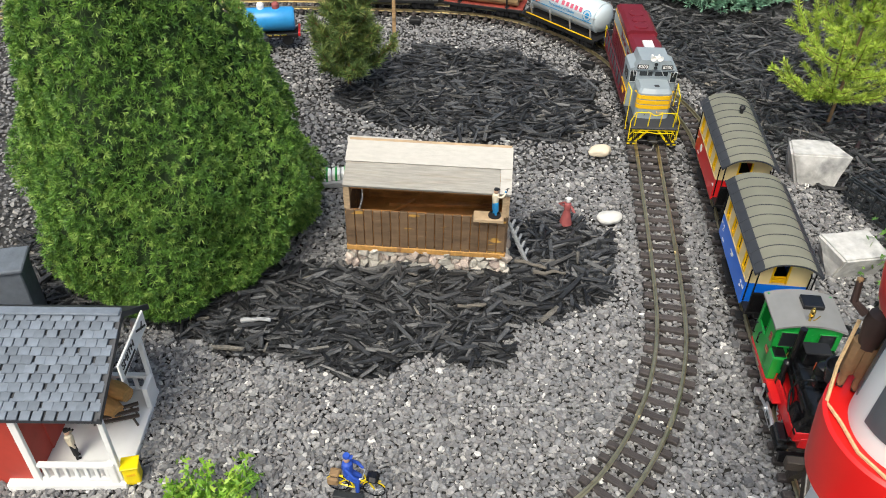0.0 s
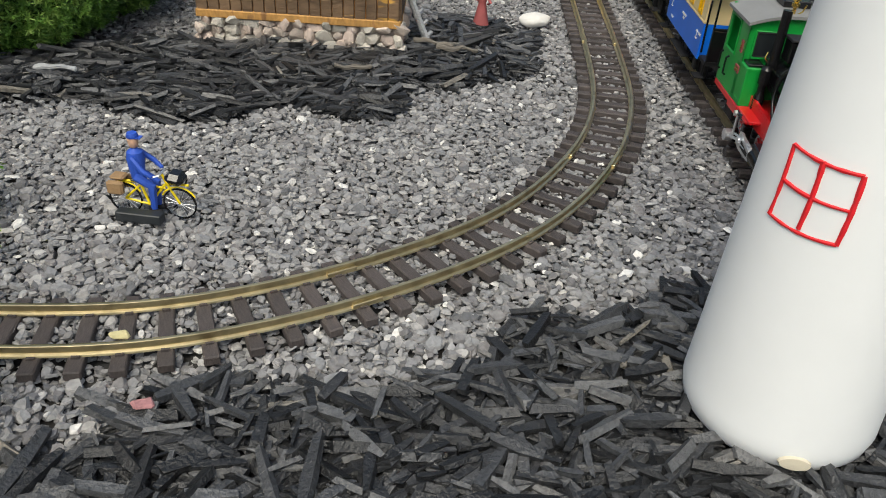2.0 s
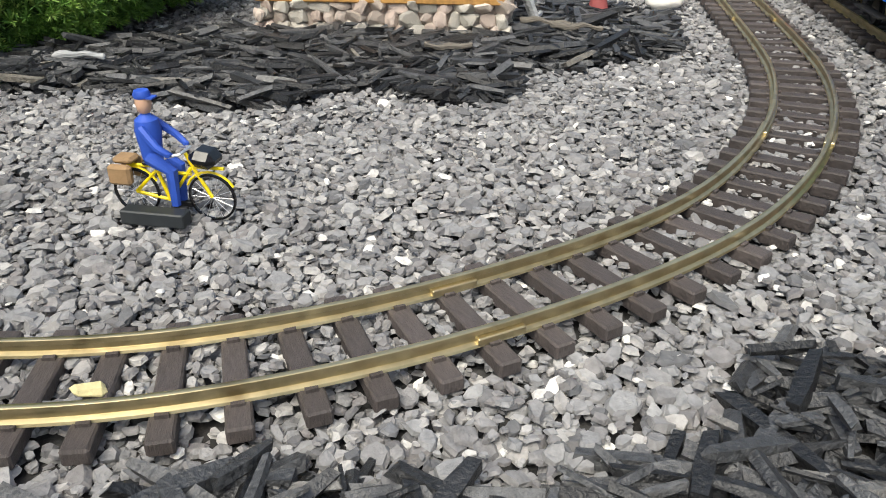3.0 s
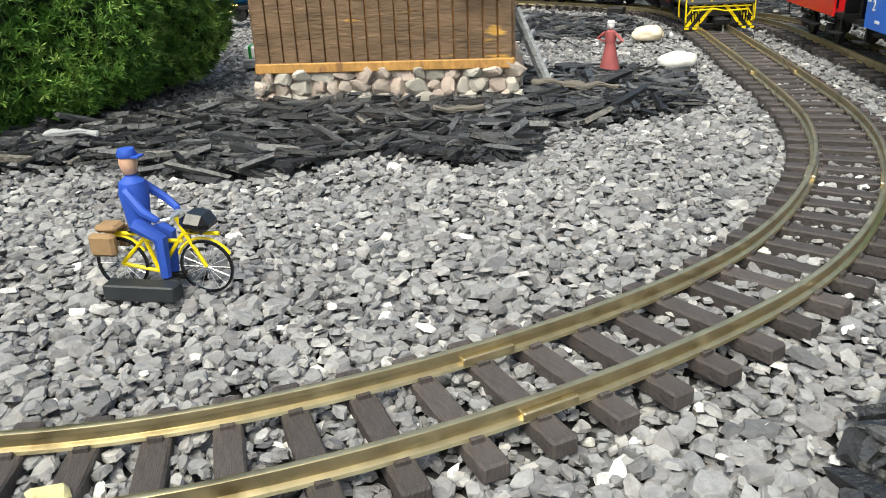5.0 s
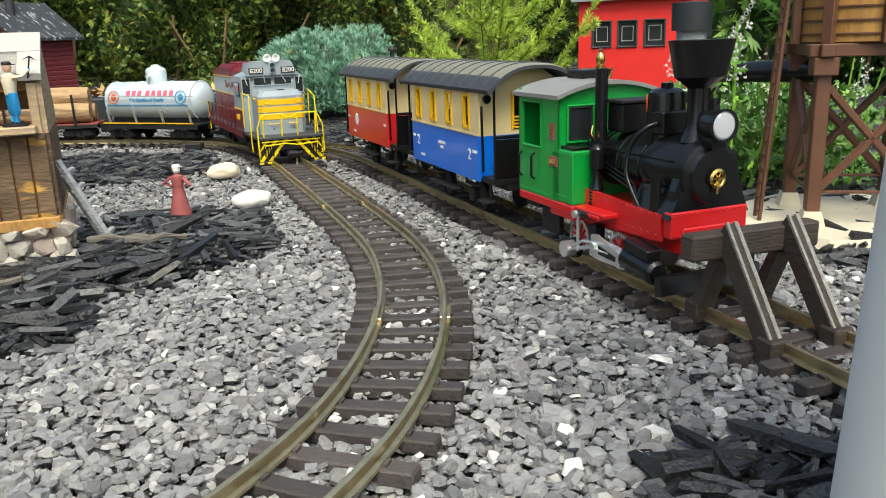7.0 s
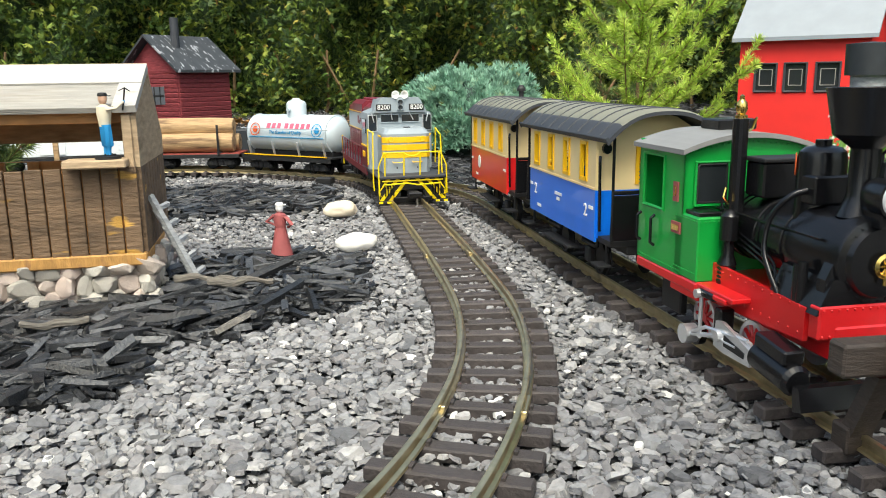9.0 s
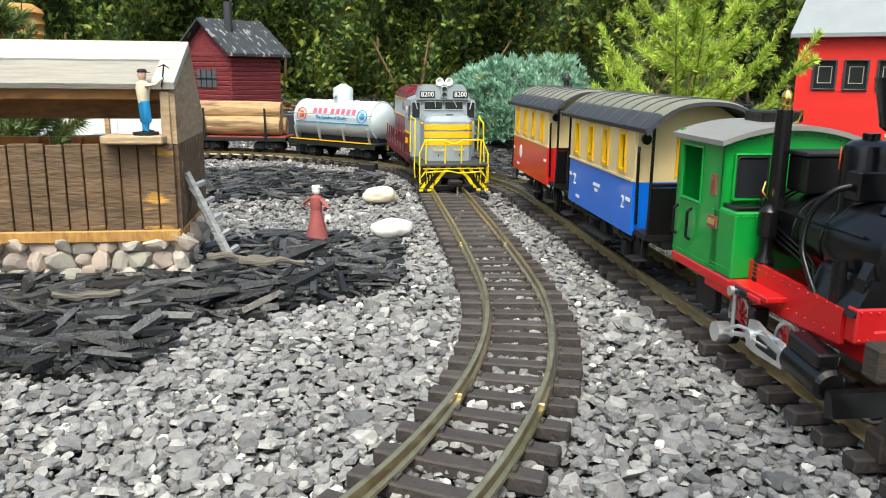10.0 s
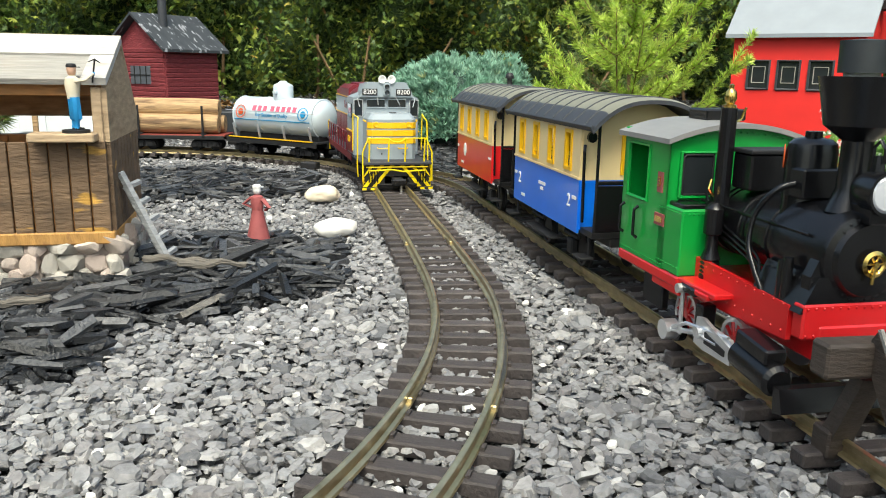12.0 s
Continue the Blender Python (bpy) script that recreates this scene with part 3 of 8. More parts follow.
bxs, bys, bl = [], [], []
for x0, x1, y0, y1, d, lay in [(-0.8, 0.62, 0.05, 1.3, 0.0098, 0), (-0.8, 0.62, 0.05, 1.3, 0.012, 1), (-0.8, 0.62, 0.05, 1.3, 0.017, 2), (-0.4, 1.3, 1.3, 2.4, 0.0125, 0), (-0.4, 1.3, 1.3, 2.4, 0.016, 1),
                               (0.55, 1.3, 0.5, 1.3, 0.013, 0), (0.55, 1.3, 0.5, 1.3, 0.017, 1), (0.5, 2.2, 2.4, 3.4, 0.02, 1)]:
    a, b = strew(x0, x1, y0, y1, d)
    bxs.append(a), bys.append(b), bl.append(np.full(len(a), lay))
bxs, bys, bl = np.concatenate(bxs), np.concatenate(bys), np.concatenate(bl)
dt = np.minimum(near_line(MAIN[::2], bxs, bys), near_line(SIDE[::2], bxs, bys))
ok = in_bark(bxs, bys) & clear_of(bxs, bys) & (dt > 0.066)
bxs, bys, bl = bxs[ok], bys[ok], bl[ok]
n = len(bxs)
ln = np.clip(rng.lognormal(math.log(0.024), 0.45, n), 0.008, 0.062)
ln = np.where((bys < 0.62) & (bxs < 0.62), ln * rng.uniform(0.75, 1.15, n), ln)
near = (bys < 0.62) & (bxs < 0.62)
wide = np.clip(ln * rng.uniform(0.12, 0.34, n) * np.where(near, 1.25, 1.0), 0.0022, np.where(near, 0.0105, 0.010))
scl = np.stack([ln * 1.1, wide, np.clip(wide * rng.uniform(0.35, 0.75, n), 0.0015, 0.006)], 1)
z = rise(bxs, bys) - 0.001 + bl * 0.0055 + rng.uniform(0, 0.004, n) + 0.004 * np.sin(bxs * 17 + 1) * np.sin(bys * 21)
rot = turns(rng.normal(0.2, 0.85, n), rng.normal(0, 1, n) * np.where(near, 0.10, 0.14), rng.normal(0, 0.4, n))
scatter("bark_mulch", BV, BF, np.stack([bxs, bys, z], 1), rot, scl, "mulch", "black shredded bark mulch in loose splinters", "mulch")


# ---- tracks ----
def rail_mesh(line, off):
    d = np.gradient(line, axis=0)
    d /= np.linalg.norm(d, axis=1, keepdims=True)
    nrm = np.stack([d[:, 1], -d[:, 0]], 1)
    c = line + off * nrm
    prof = [(-0.0035, -0.0085), (0.0035, -0.0085), (0.0030, -0.0072), (0.0008, -0.0062), (0.0008, -0.0034), (0.0016, -0.0028), (0.0016, -0.0003), (0.0011, 0.0),
            (-0.0011, 0.0), (-0.0016, -0.0003), (-0.0016, -0.0028), (-0.0008, -0.0034), (-0.0008, -0.0062), (-0.0030, -0.0072)]
    bm = bmesh.new()
    prev = None
    for p, q in zip(c, nrm):
        h = RAIL + float(rise(p[0], p[1]))
        ring = [bm.verts.new((p[0] + u * q[0], p[1] + u * q[1], h + v)) for u, v in prof]
        if prev:
            for i in range(len(prof)):
                j = (i + 1) % len(prof)
                bm.faces.new((prev[i], ring[i], ring[j], prev[j]))
        else:
            bm.faces.new(ring)
        prev = ring
    bm.faces.new(list(reversed(prev)))
    return bm


def tie_mesh(long, seed):
    bm = bmesh.new()
    r = random.Random(seed)
    box(bm, (0, 0, -0.0125), (long, 0.0116, 0.008), 0.0010)
    for s in (-1, 1):
        for k in (-1, 1):
            box(bm, (s * 0.0237 + k * 0.0048, 0, -0.0079), (0.0022, 0.0058, 0.0024))
    for v in bm.verts:
        v.co.z += r.uniform(-0.0003, 0.0003)
    me = bpy.data.meshes.new("sleeper")
    bm.to_mesh(me)
    bm.free()
    me.materials.append(M["tie"])
    return me


TIES = [tie_mesh(0.087, k) for k in range(4)]
LONG_TIE = tie_mesh(0.135, 9)


def lay(name, line, s0, s1, label, long_from=None):
    t = thing(name, pose(0, 0, 0), label, "railway track")
    for off in (-0.0237, 0.0237):
        part("rail", rail_mesh(line, off), "rail", t, "worn brass rail", smooth=True)
    s, k = s0, 0
    r = random.Random(3)
    while s < s1:
        x, y, a = along(line, s)
        wide = long_from and long_from[0] < s < long_from[1]
        ob = new("sleeper", LONG_TIE if wide else TIES[k % 4])
        ob.parent = t
        sh = 0.022 if wide else 0.0
        ob.matrix_basis = pose(x + sh * math.sin(a), y - sh * math.cos(a), RAIL + float(rise(x, y)), 0, 0, math.degrees(a) + 90 + r.uniform(-1.5, 1.5))
        s, k = s + 0.0282, k + 1
    return t


S_SWITCH = length_at(MAIN, 0.468, 1.79)
track = lay("main_track", MAIN, 0.45, length_at(MAIN, -0.9, 2.17), "curving garden railway track of brass rails on brown sleepers", (S_SWITCH - 0.05, S_SWITCH + 0.12))
S_JOIN = length_at(SIDE, 0.547, 1.79)
side_track = lay("siding_track", SIDE, 0.01, S_JOIN, "siding of brass rails on brown sleepers beside the main track")
bm = bmesh.new()
for off in (-0.012, 0.012):
    x, y, a = along(MAIN, S_SWITCH + 0.05)
    box(bm, (x, y, RAIL + 0.009 - 0.0035), (0.075, 0.0022, 0.006), 0, Euler((0, 0, a + off * 9)).to_matrix().to_4x4())
part("switch_blades", bm, "rail", track)
# fishplates where rail lengths meet
for sx, sy in ((0.046, 0.53), (0.30, 0.78), (-0.25, 0.465), (0.38, 1.18)):
    s = length_at(MAIN, sx, sy)
    x, y, a = along(MAIN, s)
    for off in (-0.0237, 0.0237):
        part("rail_joiner", bx((x + off * math.sin(a), y - off * math.cos(a), RAIL - 0.0058), (0.026, 0.0078, 0.0042), 0.0006, Euler((0, 0, a)).to_matrix().to_4x4()), "rail", track)


# ---- the open shed on its stone footing ----
HUT = pose(-0.190, 1.134, 0, 0, 0, -4.5)
HW, HD = 0.281, 0.150
hut = thing("wooden_shed", HUT, "open-fronted brown plank shed with a whitewashed roof on a stone footing", "shed")
part("mortar_bed", bx((HW / 2, HD / 2, 0.018), (HW - 0.012, HD - 0.012, 0.040)), "mortar", hut)
r = random.Random(11)


def cobble(seed, sx, sy, sz):
    rr = random.Random(seed)
    bm = bmesh.new()
    bmesh.ops.create_icosphere(bm, subdivisions=2, radius=0.56)
    cuts = [(Vector((rr.gauss(0, 1), rr.gauss(0, 1), rr.gauss(0, 0.7))).normalized(), rr.uniform(0.27, 0.40)) for _ in range(9)]
    for v in bm.verts:
        k = 1 + 0.34 * noise.noise(v.co * 2.6 + Vector((seed * 3.1, 0, 0))) + 0.12 * noise.noise(v.co * 6 + Vector((0, seed * 1.7, 0)))
        v.co *= k
        for q, dq in cuts:
            over = v.co.dot(q) - dq
            if over > 0:
                v.co -= q * over
        k = 1.0
        v.co = Vector((max(-0.42, min(0.42, v.co.x * k)) * sx, max(-0.42, min(0.42, v.co.y * k)) * sy, max(-0.40, min(0.40, v.co.z * k)) * sz))
    me = bpy.data.meshes.new("footing_stone")
    bm.to_mesh(me)
    bm.free()
    me.materials.append(M[("stone_pink", "stone_grey", "stone_grey", "stone_rust")[seed % 4]])
    return me


COBBLES = [cobble(k, 1, 1, 1) for k in range(12)]


def footing(x0, y0, x1, y1, rows):
    n = Vector((y1 - y0, x0 - x1, 0)).normalized()
    L = math.hypot(x1 - x0, y1 - y0)
    for row in range(rows):
        u = r.uniform(-0.004, 0.004)
        while u < L:
            w = r.uniform(0.013, 0.027)
            c = (u + w / 2) / L
            h = 0.0185 + r.uniform(-0.002, 0.004)
            ob = new("footing_stone", r.choice(COBBLES))
            ob.parent = hut
            ob.matrix_basis = Matrix.LocRotScale((x0 + (x1 - x0) * c + n.x * r.uniform(-0.002, 0.002), y0 + (y1 - y0) * c + n.y * r.uniform(-0.002, 0.002), 0.007 + row * 0.0145 + r.uniform(-0.002, 0.002)),
                Euler((r.uniform(-0.3, 0.3), r.uniform(-0.3, 0.3), math.atan2(y1 - y0, x1 - x0) + r.uniform(-0.2, 0.2))), (w * 1.25, 0.020, h * 1.15))
            u += w * 0.95


footing(0.0, 0.003, HW + 0.001, 0.003, 3)
footing(HW + 0.001, 0, HW + 0.001, HD, 3)
footing(0.001, HD, 0.001, 0, 2)
part("sill_beam", bx((HW / 2, 0.001, 0.0445), (HW + 0.004, 0.012, 0.011), 0.0012), "sill", hut, "yellow weathered sill beam")
part("sill_beam", bx((HW - 0.002, HD / 2 + 0.006, 0.0445), (0.010, HD - 0.002, 0.011), 0.0012), "sill", hut)
part("floorboard", bx((HW / 2, HD / 2 + 0.004, 0.052), (HW - 0.012, HD - 0.016, 0.003)), "plank_in", hut)
FT = 0.127
n_pl = 18
for k in range(n_pl):
    w = HW / n_pl
    top = FT + r.uniform(-0.0008, 0.0008) + (0.0015 if k > 13 else 0)
    part("plank", bx(((k + 0.5) * w, -0.001 + r.uniform(-0.0006, 0.0006), (0.0495 + top) / 2), (w - 0.0016, 0.0045, top - 0.0495), 0.0005), "plank", hut)
n_sd = 9
for k in range(n_sd):
    w = (HD - 0.004) / n_sd
    for sx in (HW + 0.0005, -0.0005):
        part("plank", bx((sx, 0.002 + (k + 0.5) * w, (0.0495 + FT) / 2), (0.0045, w - 0.0012, FT - 0.0495), 0.0004), "plank", hut)
part("back_board", bx((HW / 2, 0.0032, 0.088), (HW - 0.006, 0.003, 0.074)), "plank_in", hut)
bm = pn(0.004, HW - 0.004, 0.0495, 0.122, [(0.080, 0.108, 0.074, 0.104), (0.128, 0.150, 0.102, 0.1215), (0.176, 0.214, 0.070, 0.106)], "y", HD - 0.006, HD - 0.001)
part("rear_wall", bm, "plank_in", hut, "varnished orange-brown inner wall with holes")
for x, w in ((0.016, 0.006), (0.118, 0.005), (0.160, 0.005), (0.235, 0.006)):
    part("stud", bx((x, HD - 0.009, 0.088), (w, 0.005, 0.068), 0.0004), "plank_in", hut)
part("beam", bx((0.16, HD - 0.03, 0.060), (0.20, 0.006, 0.006), 0.0005, Euler((0, 0.05, 0.12)).to_matrix().to_4x4()), "plank_in", hut)
part("beam", bx((0.085, HD - 0.045, 0.062), (0.06, 0.006, 0.006), 0.0005, Euler((0, -0.2, 0.6)).to_matrix().to_4x4()), "plank_in", hut)
EV, RG, RB = (-0.003, 0.175), (0.084, 0.212), (0.155, 0.140)
gable = [(0.002, FT), (HD + 0.001, FT), (HD + 0.002, 0.146), (RG[0], RG[1] - 0.004), (0.001, 0.172)]
for x0 in (-0.003, HW - 0.002):
    part("gable", sl(gable, "x", x0, x0 + 0.0045), "rawwood", hut, "grey-brown gable board")
for x in (0.004, HW - 0.006):
    part("post", bx((x, 0.003, 0.150), (0.008, 0.008, 0.046), 0.0006), "rawwood", hut)


def roof_board(y0, z0, y1, z1, x0, x1, th, m, lab=""):
    d = Vector((0, y1 - y0, z1 - z0))
    up = Vector((0, -(z1 - z0), y1 - y0)).normalized() * th
    bm = bmesh.new()
    slab(bm, [(y0, z0), (y1, z1), (y1 + up.y, z1 + up.z), (y0 + up.y, z0 + up.z)], "x", x0, x1)
    return part("roof_board", bm, m, hut, lab)


mid = 0.52
ym, zm = EV[0] + (RG[0] - EV[0]) * mid, EV[1] + (RG[1] - EV[1]) * mid
roof_board(EV[0], EV[1], ym, zm, -0.002, HW - 0.016, 0.005, "weathered", "weathered grey roof board")
roof_board(ym + 0.0005, zm + 0.0005, RG[0], RG[1], -0.004, HW + 0.004, 0.0065, "whitewood", "whitewashed roof board")
roof_board(EV[0] - 0.001, EV[1], ym, zm, HW - 0.0155, HW + 0.004, 0.0065, "whitewood", "whitewashed trim board")
roof_board(RG[0] + 0.001, RG[1] + 0.003, RB[0], RB[1], -0.002, HW + 0.002, 0.005, "rawwood", "bare brown roof board")
part("ridge_board", bx((0.050, RG[0] + 0.011, RG[1] - 0.001), (0.115, 0.013, 0.006), 0.0008, Euler((0.05, 0.01, 0)).to_matrix().to_4x4()), "whitewood", hut)
part("ridge_board", bx((0.155, RG[0] + 0.007, RG[1] - 0.003), (0.095, 0.009, 0.005), 0.0008), "whitewood", hut)
part("lintel", bx((HW / 2, 0.010, 0.1705), (HW - 0.016, 0.006, 0.010), 0.0006), "plank_in", hut)
part("shelf", bx((0.249, -0.007, FT + 0.005), (0.052, 0.026, 0.0075), 0.0012), "rawwood", hut, "bare wooden shelf board")

# a grey ladder leans on the shed
lad = thing("ladder", pose(0.132, 1.136, 0.008, 0, 0, 12), "weathered grey wooden ladder leaning beside the shed", "ladder")
for dx in (0.0, 0.004):
    part("side_rail", tb([(0.004, dx * 5, 0.0), (-0.034, 0.010 + dx * 5, 0.090)], [0.0042, 0.0036], 5), "greywood", lad)
for k in range(5):
    f = 0.12 + k * 0.18
    part("rung", tb([(0.004 - 0.038 * f - 0.003, -0.001 + 0.010 * f, 0.09 * f), (0.004 - 0.038 * f + 0.012, 0.022 + 0.010 * f, 0.09 * f + 0.002)], 0.003, 5), "greywood", lad)
# loose grey sticks
for k, (x, y, L, a, w) in enumerate(((0.172, 1.095, 0.060, 4, 0.005), (0.140, 1.118, 0.06, -18, 0.005), (0.03, 1.005, 0.05, 8, 0.006), (-0.33, 0.965, 0.05, 5, 0.007))):
    bm = bx((0, 0, 0), (L, w, 0.006), 0.0015)
    bmesh.ops.subdivide_edges(bm, edges=[e for e in bm.edges if abs(e.verts[0].co.x - e.verts[1].co.x) > L * 0.5], cuts=7)
    for v in bm.verts:
        v.co.y += 0.003 * noise.noise(v.co * 45 + Vector((0, k, 0)))
        v.co.z += 0.004 * noise.noise(v.co * 60 + Vector((k, 0, 0)))
    tagged(part("stick", bm, "greywood" if k == 3 else "oldstick"), "split grey stick lying on the dark bark", "stick", "loose sticks").matrix_world = pose(x, y, 0.020, 4, 3, a)


# ---- painted figurines, each one plain shape ----
def figurine(name, m, h, label, legs, torso, head, hat, arms, skirt=False, sit=False, base=None, tool=False):
    """A toy figure of height h that faces local x: arms are two lists of points in units of h."""
    bm = bmesh.new()
    mats = [legs, torso, "skin", hat, base or "blackmatt"]
    if skirt:
        lathe(bm, [(0.165 * h, 0.0), (0.145 * h, 0.12 * h), (0.095 * h, 0.42 * h), (0.08 * h, 0.54 * h)], 14, None, 1)
    elif sit:
        for s in (-1, 1):
            tube(bm, [(0, s * 0.05 * h, 0.50 * h), (0.17 * h, s * 0.06 * h, 0.40 * h), (0.16 * h, s * 0.055 * h, 0.12 * h)], [0.06 * h, 0.05 * h, 0.036 * h], 8, 0)
            box(bm, (0.19 * h, s * 0.055 * h, 0.085 * h), (0.11 * h, 0.05 * h, 0.045 * h), 0.006 * h, None, 4)
    else:
        for s in (-1, 1):
            tube(bm, [(0, s * 0.055 * h, 0.02 * h), (0.005 * h, s * 0.055 * h, 0.14 * h), (0.012 * h, s * 0.05 * h, 0.17 * h), (0, s * 0.045 * h, 0.50 * h)], [0.03 * h, 0.033 * h, 0.062 * h, 0.062 * h], 8, 0)
            box(bm, (0.03 * h, s * 0.055 * h, 0.018 * h), (0.11 * h, 0.05 * h, 0.036 * h), 0.006 * h, None, 4)
    lathe(bm, [(0.075 * h, 0.47 * h), (0.082 * h, 0.55 * h), (0.098 * h, 0.70 * h), (0.085 * h, 0.78 * h), (0.035 * h, 0.82 * h), (0.03 * h, 0.86 * h)], 12, None, 1)
    lathe(bm, [(0.0, 0.80 * h), (0.046 * h, 0.84 * h), (0.060 * h, 0.90 * h), (0.055 * h, 0.955 * h), (0.0, 0.985 * h)], 12, None, 2 if head == "skin" else 3)
    if hat:
        lathe(bm, [(0.060 * h, 0.945 * h), (0.066 * h, 0.965 * h), (0.052 * h, 1.0 * h), (0.0, 1.008 * h)], 12, None, 3)
        box(bm, (0.07 * h, 0, 0.950 * h), (0.06 * h, 0.08 * h, 0.012 * h), 0, None, 3)
    for pts in arms:
        p = [Vector(q) * h for q in pts]
        tube(bm, p, [0.034 * h, 0.030 * h] + [0.024 * h] * (len(p) - 2), 7, 1)
        bmesh.ops.create_icosphere(bm, subdivisions=1, radius=0.028 * h, matrix=Matrix.Translation(p[-1]))
    if tool:
        e = Vector(arms[0][-1]) * h
        tube(bm, [e + Vector((0.0, 0.05, -0.14)) * h, e + Vector((0.01, -0.06, 0.20)) * h], 0.011 * h, 6, 4)
        tube(bm, [e + Vector((-0.07, -0.05, 0.17)) * h, e + Vector((0.01, -0.06, 0.21)) * h, e + Vector((0.08, -0.05, 0.16)) * h], [0.006 * h, 0.014 * h, 0.006 * h], 6, 4)
    if base:
        lathe(bm, [(0.17 * h, -0.045 * h), (0.17 * h, 0.0), (0.14 * h, 0.004 * h)], 18, None, 4)
    ob = part(name, bm, mats, smooth=True)
    ob.matrix_world = m
    return tagged(ob, label, "figurine")


figurine("miner_figurine", HUT @ pose(0.259, -0.007, FT + 0.0112, 0, 0, 30) @ Matrix.Diagonal((1.2, 1.2, 1, 1)), 0.054, "small painted miner with blue trousers and raised pick on the shelf", "trouserblue", "shirt", "skin", "blackmatt",
         [[(0, -0.10, 0.74), (0.10, -0.17, 0.76), (0.22, -0.14, 0.86)], [(0, 0.10, 0.74), (0.12, 0.08, 0.74), (0.24, -0.06, 0.84)]], base="blackmatt", tool=True)
figurine("coat_figurine", pose(0.223, 1.262, 0.006, 0, 0, 40) @ Matrix.Diagonal((1.3, 1.3, 1, 1)), 0.060, "small painted figure in a long dull red coat on bark", "coat", "coat", "white", "white",
         [[(0, -0.11, 0.75), (-0.02, -0.25, 0.62), (0.05, -0.11, 0.54)], [(0, 0.11, 0.75), (-0.02, 0.25, 0.62), (0.05, 0.11, 0.54)]], skirt=True)

# pebbles and rocks


def pebble(name, m, s, mt, label, seed, flat=0.35):
    bm = bmesh.new()
    bmesh.ops.create_icosphere(bm, subdivisions=4, radius=0.5)
    for v in bm.verts:
        k = 1 + 0.16 * noise.noise(v.co * 2.2 + Vector((seed, 0, 0))) + 0.05 * noise.noise(v.co * 7 + Vector((seed, 4, 0)))
        v.co = Vector((v.co.x * k * s[0], v.co.y * k * s[1], max(-flat, v.co.z * k) * s[2]))
    ob = part(name, bm, mt, smooth=True)
    ob.matrix_world = m
    return tagged(ob, label, "stone")


pebble("pebble", pose(0.311, 1.274, 0.012, 0, 0, 8), (0.052, 0.034, 0.024), "white_stone", "smooth white pebble lying on gravel beside the track", 1)
pebble("pebble", pose(0.331, 1.524, 0.012, 0, 0, 12), (0.054, 0.034, 0.026), "cream_stone", "cream pebble lying on gravel beside the track", 5)


def rock(m, s, label, seed):
    rr = random.Random(seed)
    bm = bmesh.new()
    bmesh.ops.create_cube(bm, size=1.0)
    for v in bm.verts:
        v.co += Vector((rr.uniform(-0.14, 0.14), rr.uniform(-0.14, 0.14), rr.uniform(-0.05, 0.10)))
        if v.co.z < 0:
            v.co.x *= 0.85
    bmesh.ops.bevel(bm, geom=bm.edges[:], offset=0.05, segments=2, affect="EDGES")
    bmesh.ops.triangulate(bm, faces=bm.faces[:])
    bmesh.ops.subdivide_edges(bm, edges=bm.edges[:], cuts=2, use_grid_fill=True)
    for v in bm.verts:
        v.co += v.normal * 0.035 * noise.noise(v.co * 5 + Vector((seed, 0, 0)))
        v.co = Vector((v.co.x * s[0], v.co.y * s[1], v.co.z * s[2]))
    ob = part("rock", bm, "rock")
    ob.matrix_world = m
    tagged(ob, label, "rock", "pale rocks")


rock(pose(0.775, 1.452, 0.030, 0, 0, -4), (0.105, 0.080, 0.075), "angular pale grey rock beside the carriages", 2)
rock(pose(0.738, 1.150, 0.022, 0, 0, 10), (0.110, 0.075, 0.060), "flat pale grey rock beside the carriages", 8)
for k in range(2):
    tagged(part("rail_weight", bx((0, 0, 0), (0.034, 0.022, 0.014), 0.002), "blackmatt"), "small black block lying inside the curve", "block", "black blocks").matrix_world = pose((-0.097, 0.372)[k], (2.267, 1.979)[k], (-0.006, 0.0)[k], 0, 0, (0, -30)[k])


# ---- carriages on the siding ----
def wheel(parent, x, y, rad, spokes=0, rim="blackmatt", hub="blackmatt", width=0.006):
    bm = lt([(0.0, -width / 2), (rad + 0.002, -width / 2), (rad + 0.002, -width / 2 + 0.0018), (rad, -width / 2 + 0.002), (rad, width / 2), (rad * 0.82, width / 2), (rad * 0.80, width / 2 - 0.0015), (0.0, width / 2 - 0.0015)], 24,
            pose(x, y, rad, 90 if y < 0 else -90))
    w = part("wheel", bm, rim, parent, smooth=True)
    if spokes:
        s = 1 if y > 0 else -1
        yy = y + s * (width / 2 - 0.001)
        sp = bmesh.new()
        for k in range(spokes):
            a = 2 * math.pi * k / spokes
            rod(sp, (x, yy, rad), (x + rad * 0.8 * math.cos(a), yy, rad + rad * 0.8 * math.sin(a)), 0.0013, None, 6)
        rod(sp, (x, yy - s * 0.001, rad), (x, yy + s * 0.0015, rad), 0.004, None, 12)
        part("spokes", sp, hub, w)
    return w


def raise_up(ob, k):
    """Stretches a part's height above the rails by k."""
    if ob.matrix_basis.translation.length > 1e-6:
        ob.matrix_basis.translation.z *= k
        return
    for v in ob.data.vertices:
        v.co.z *= k


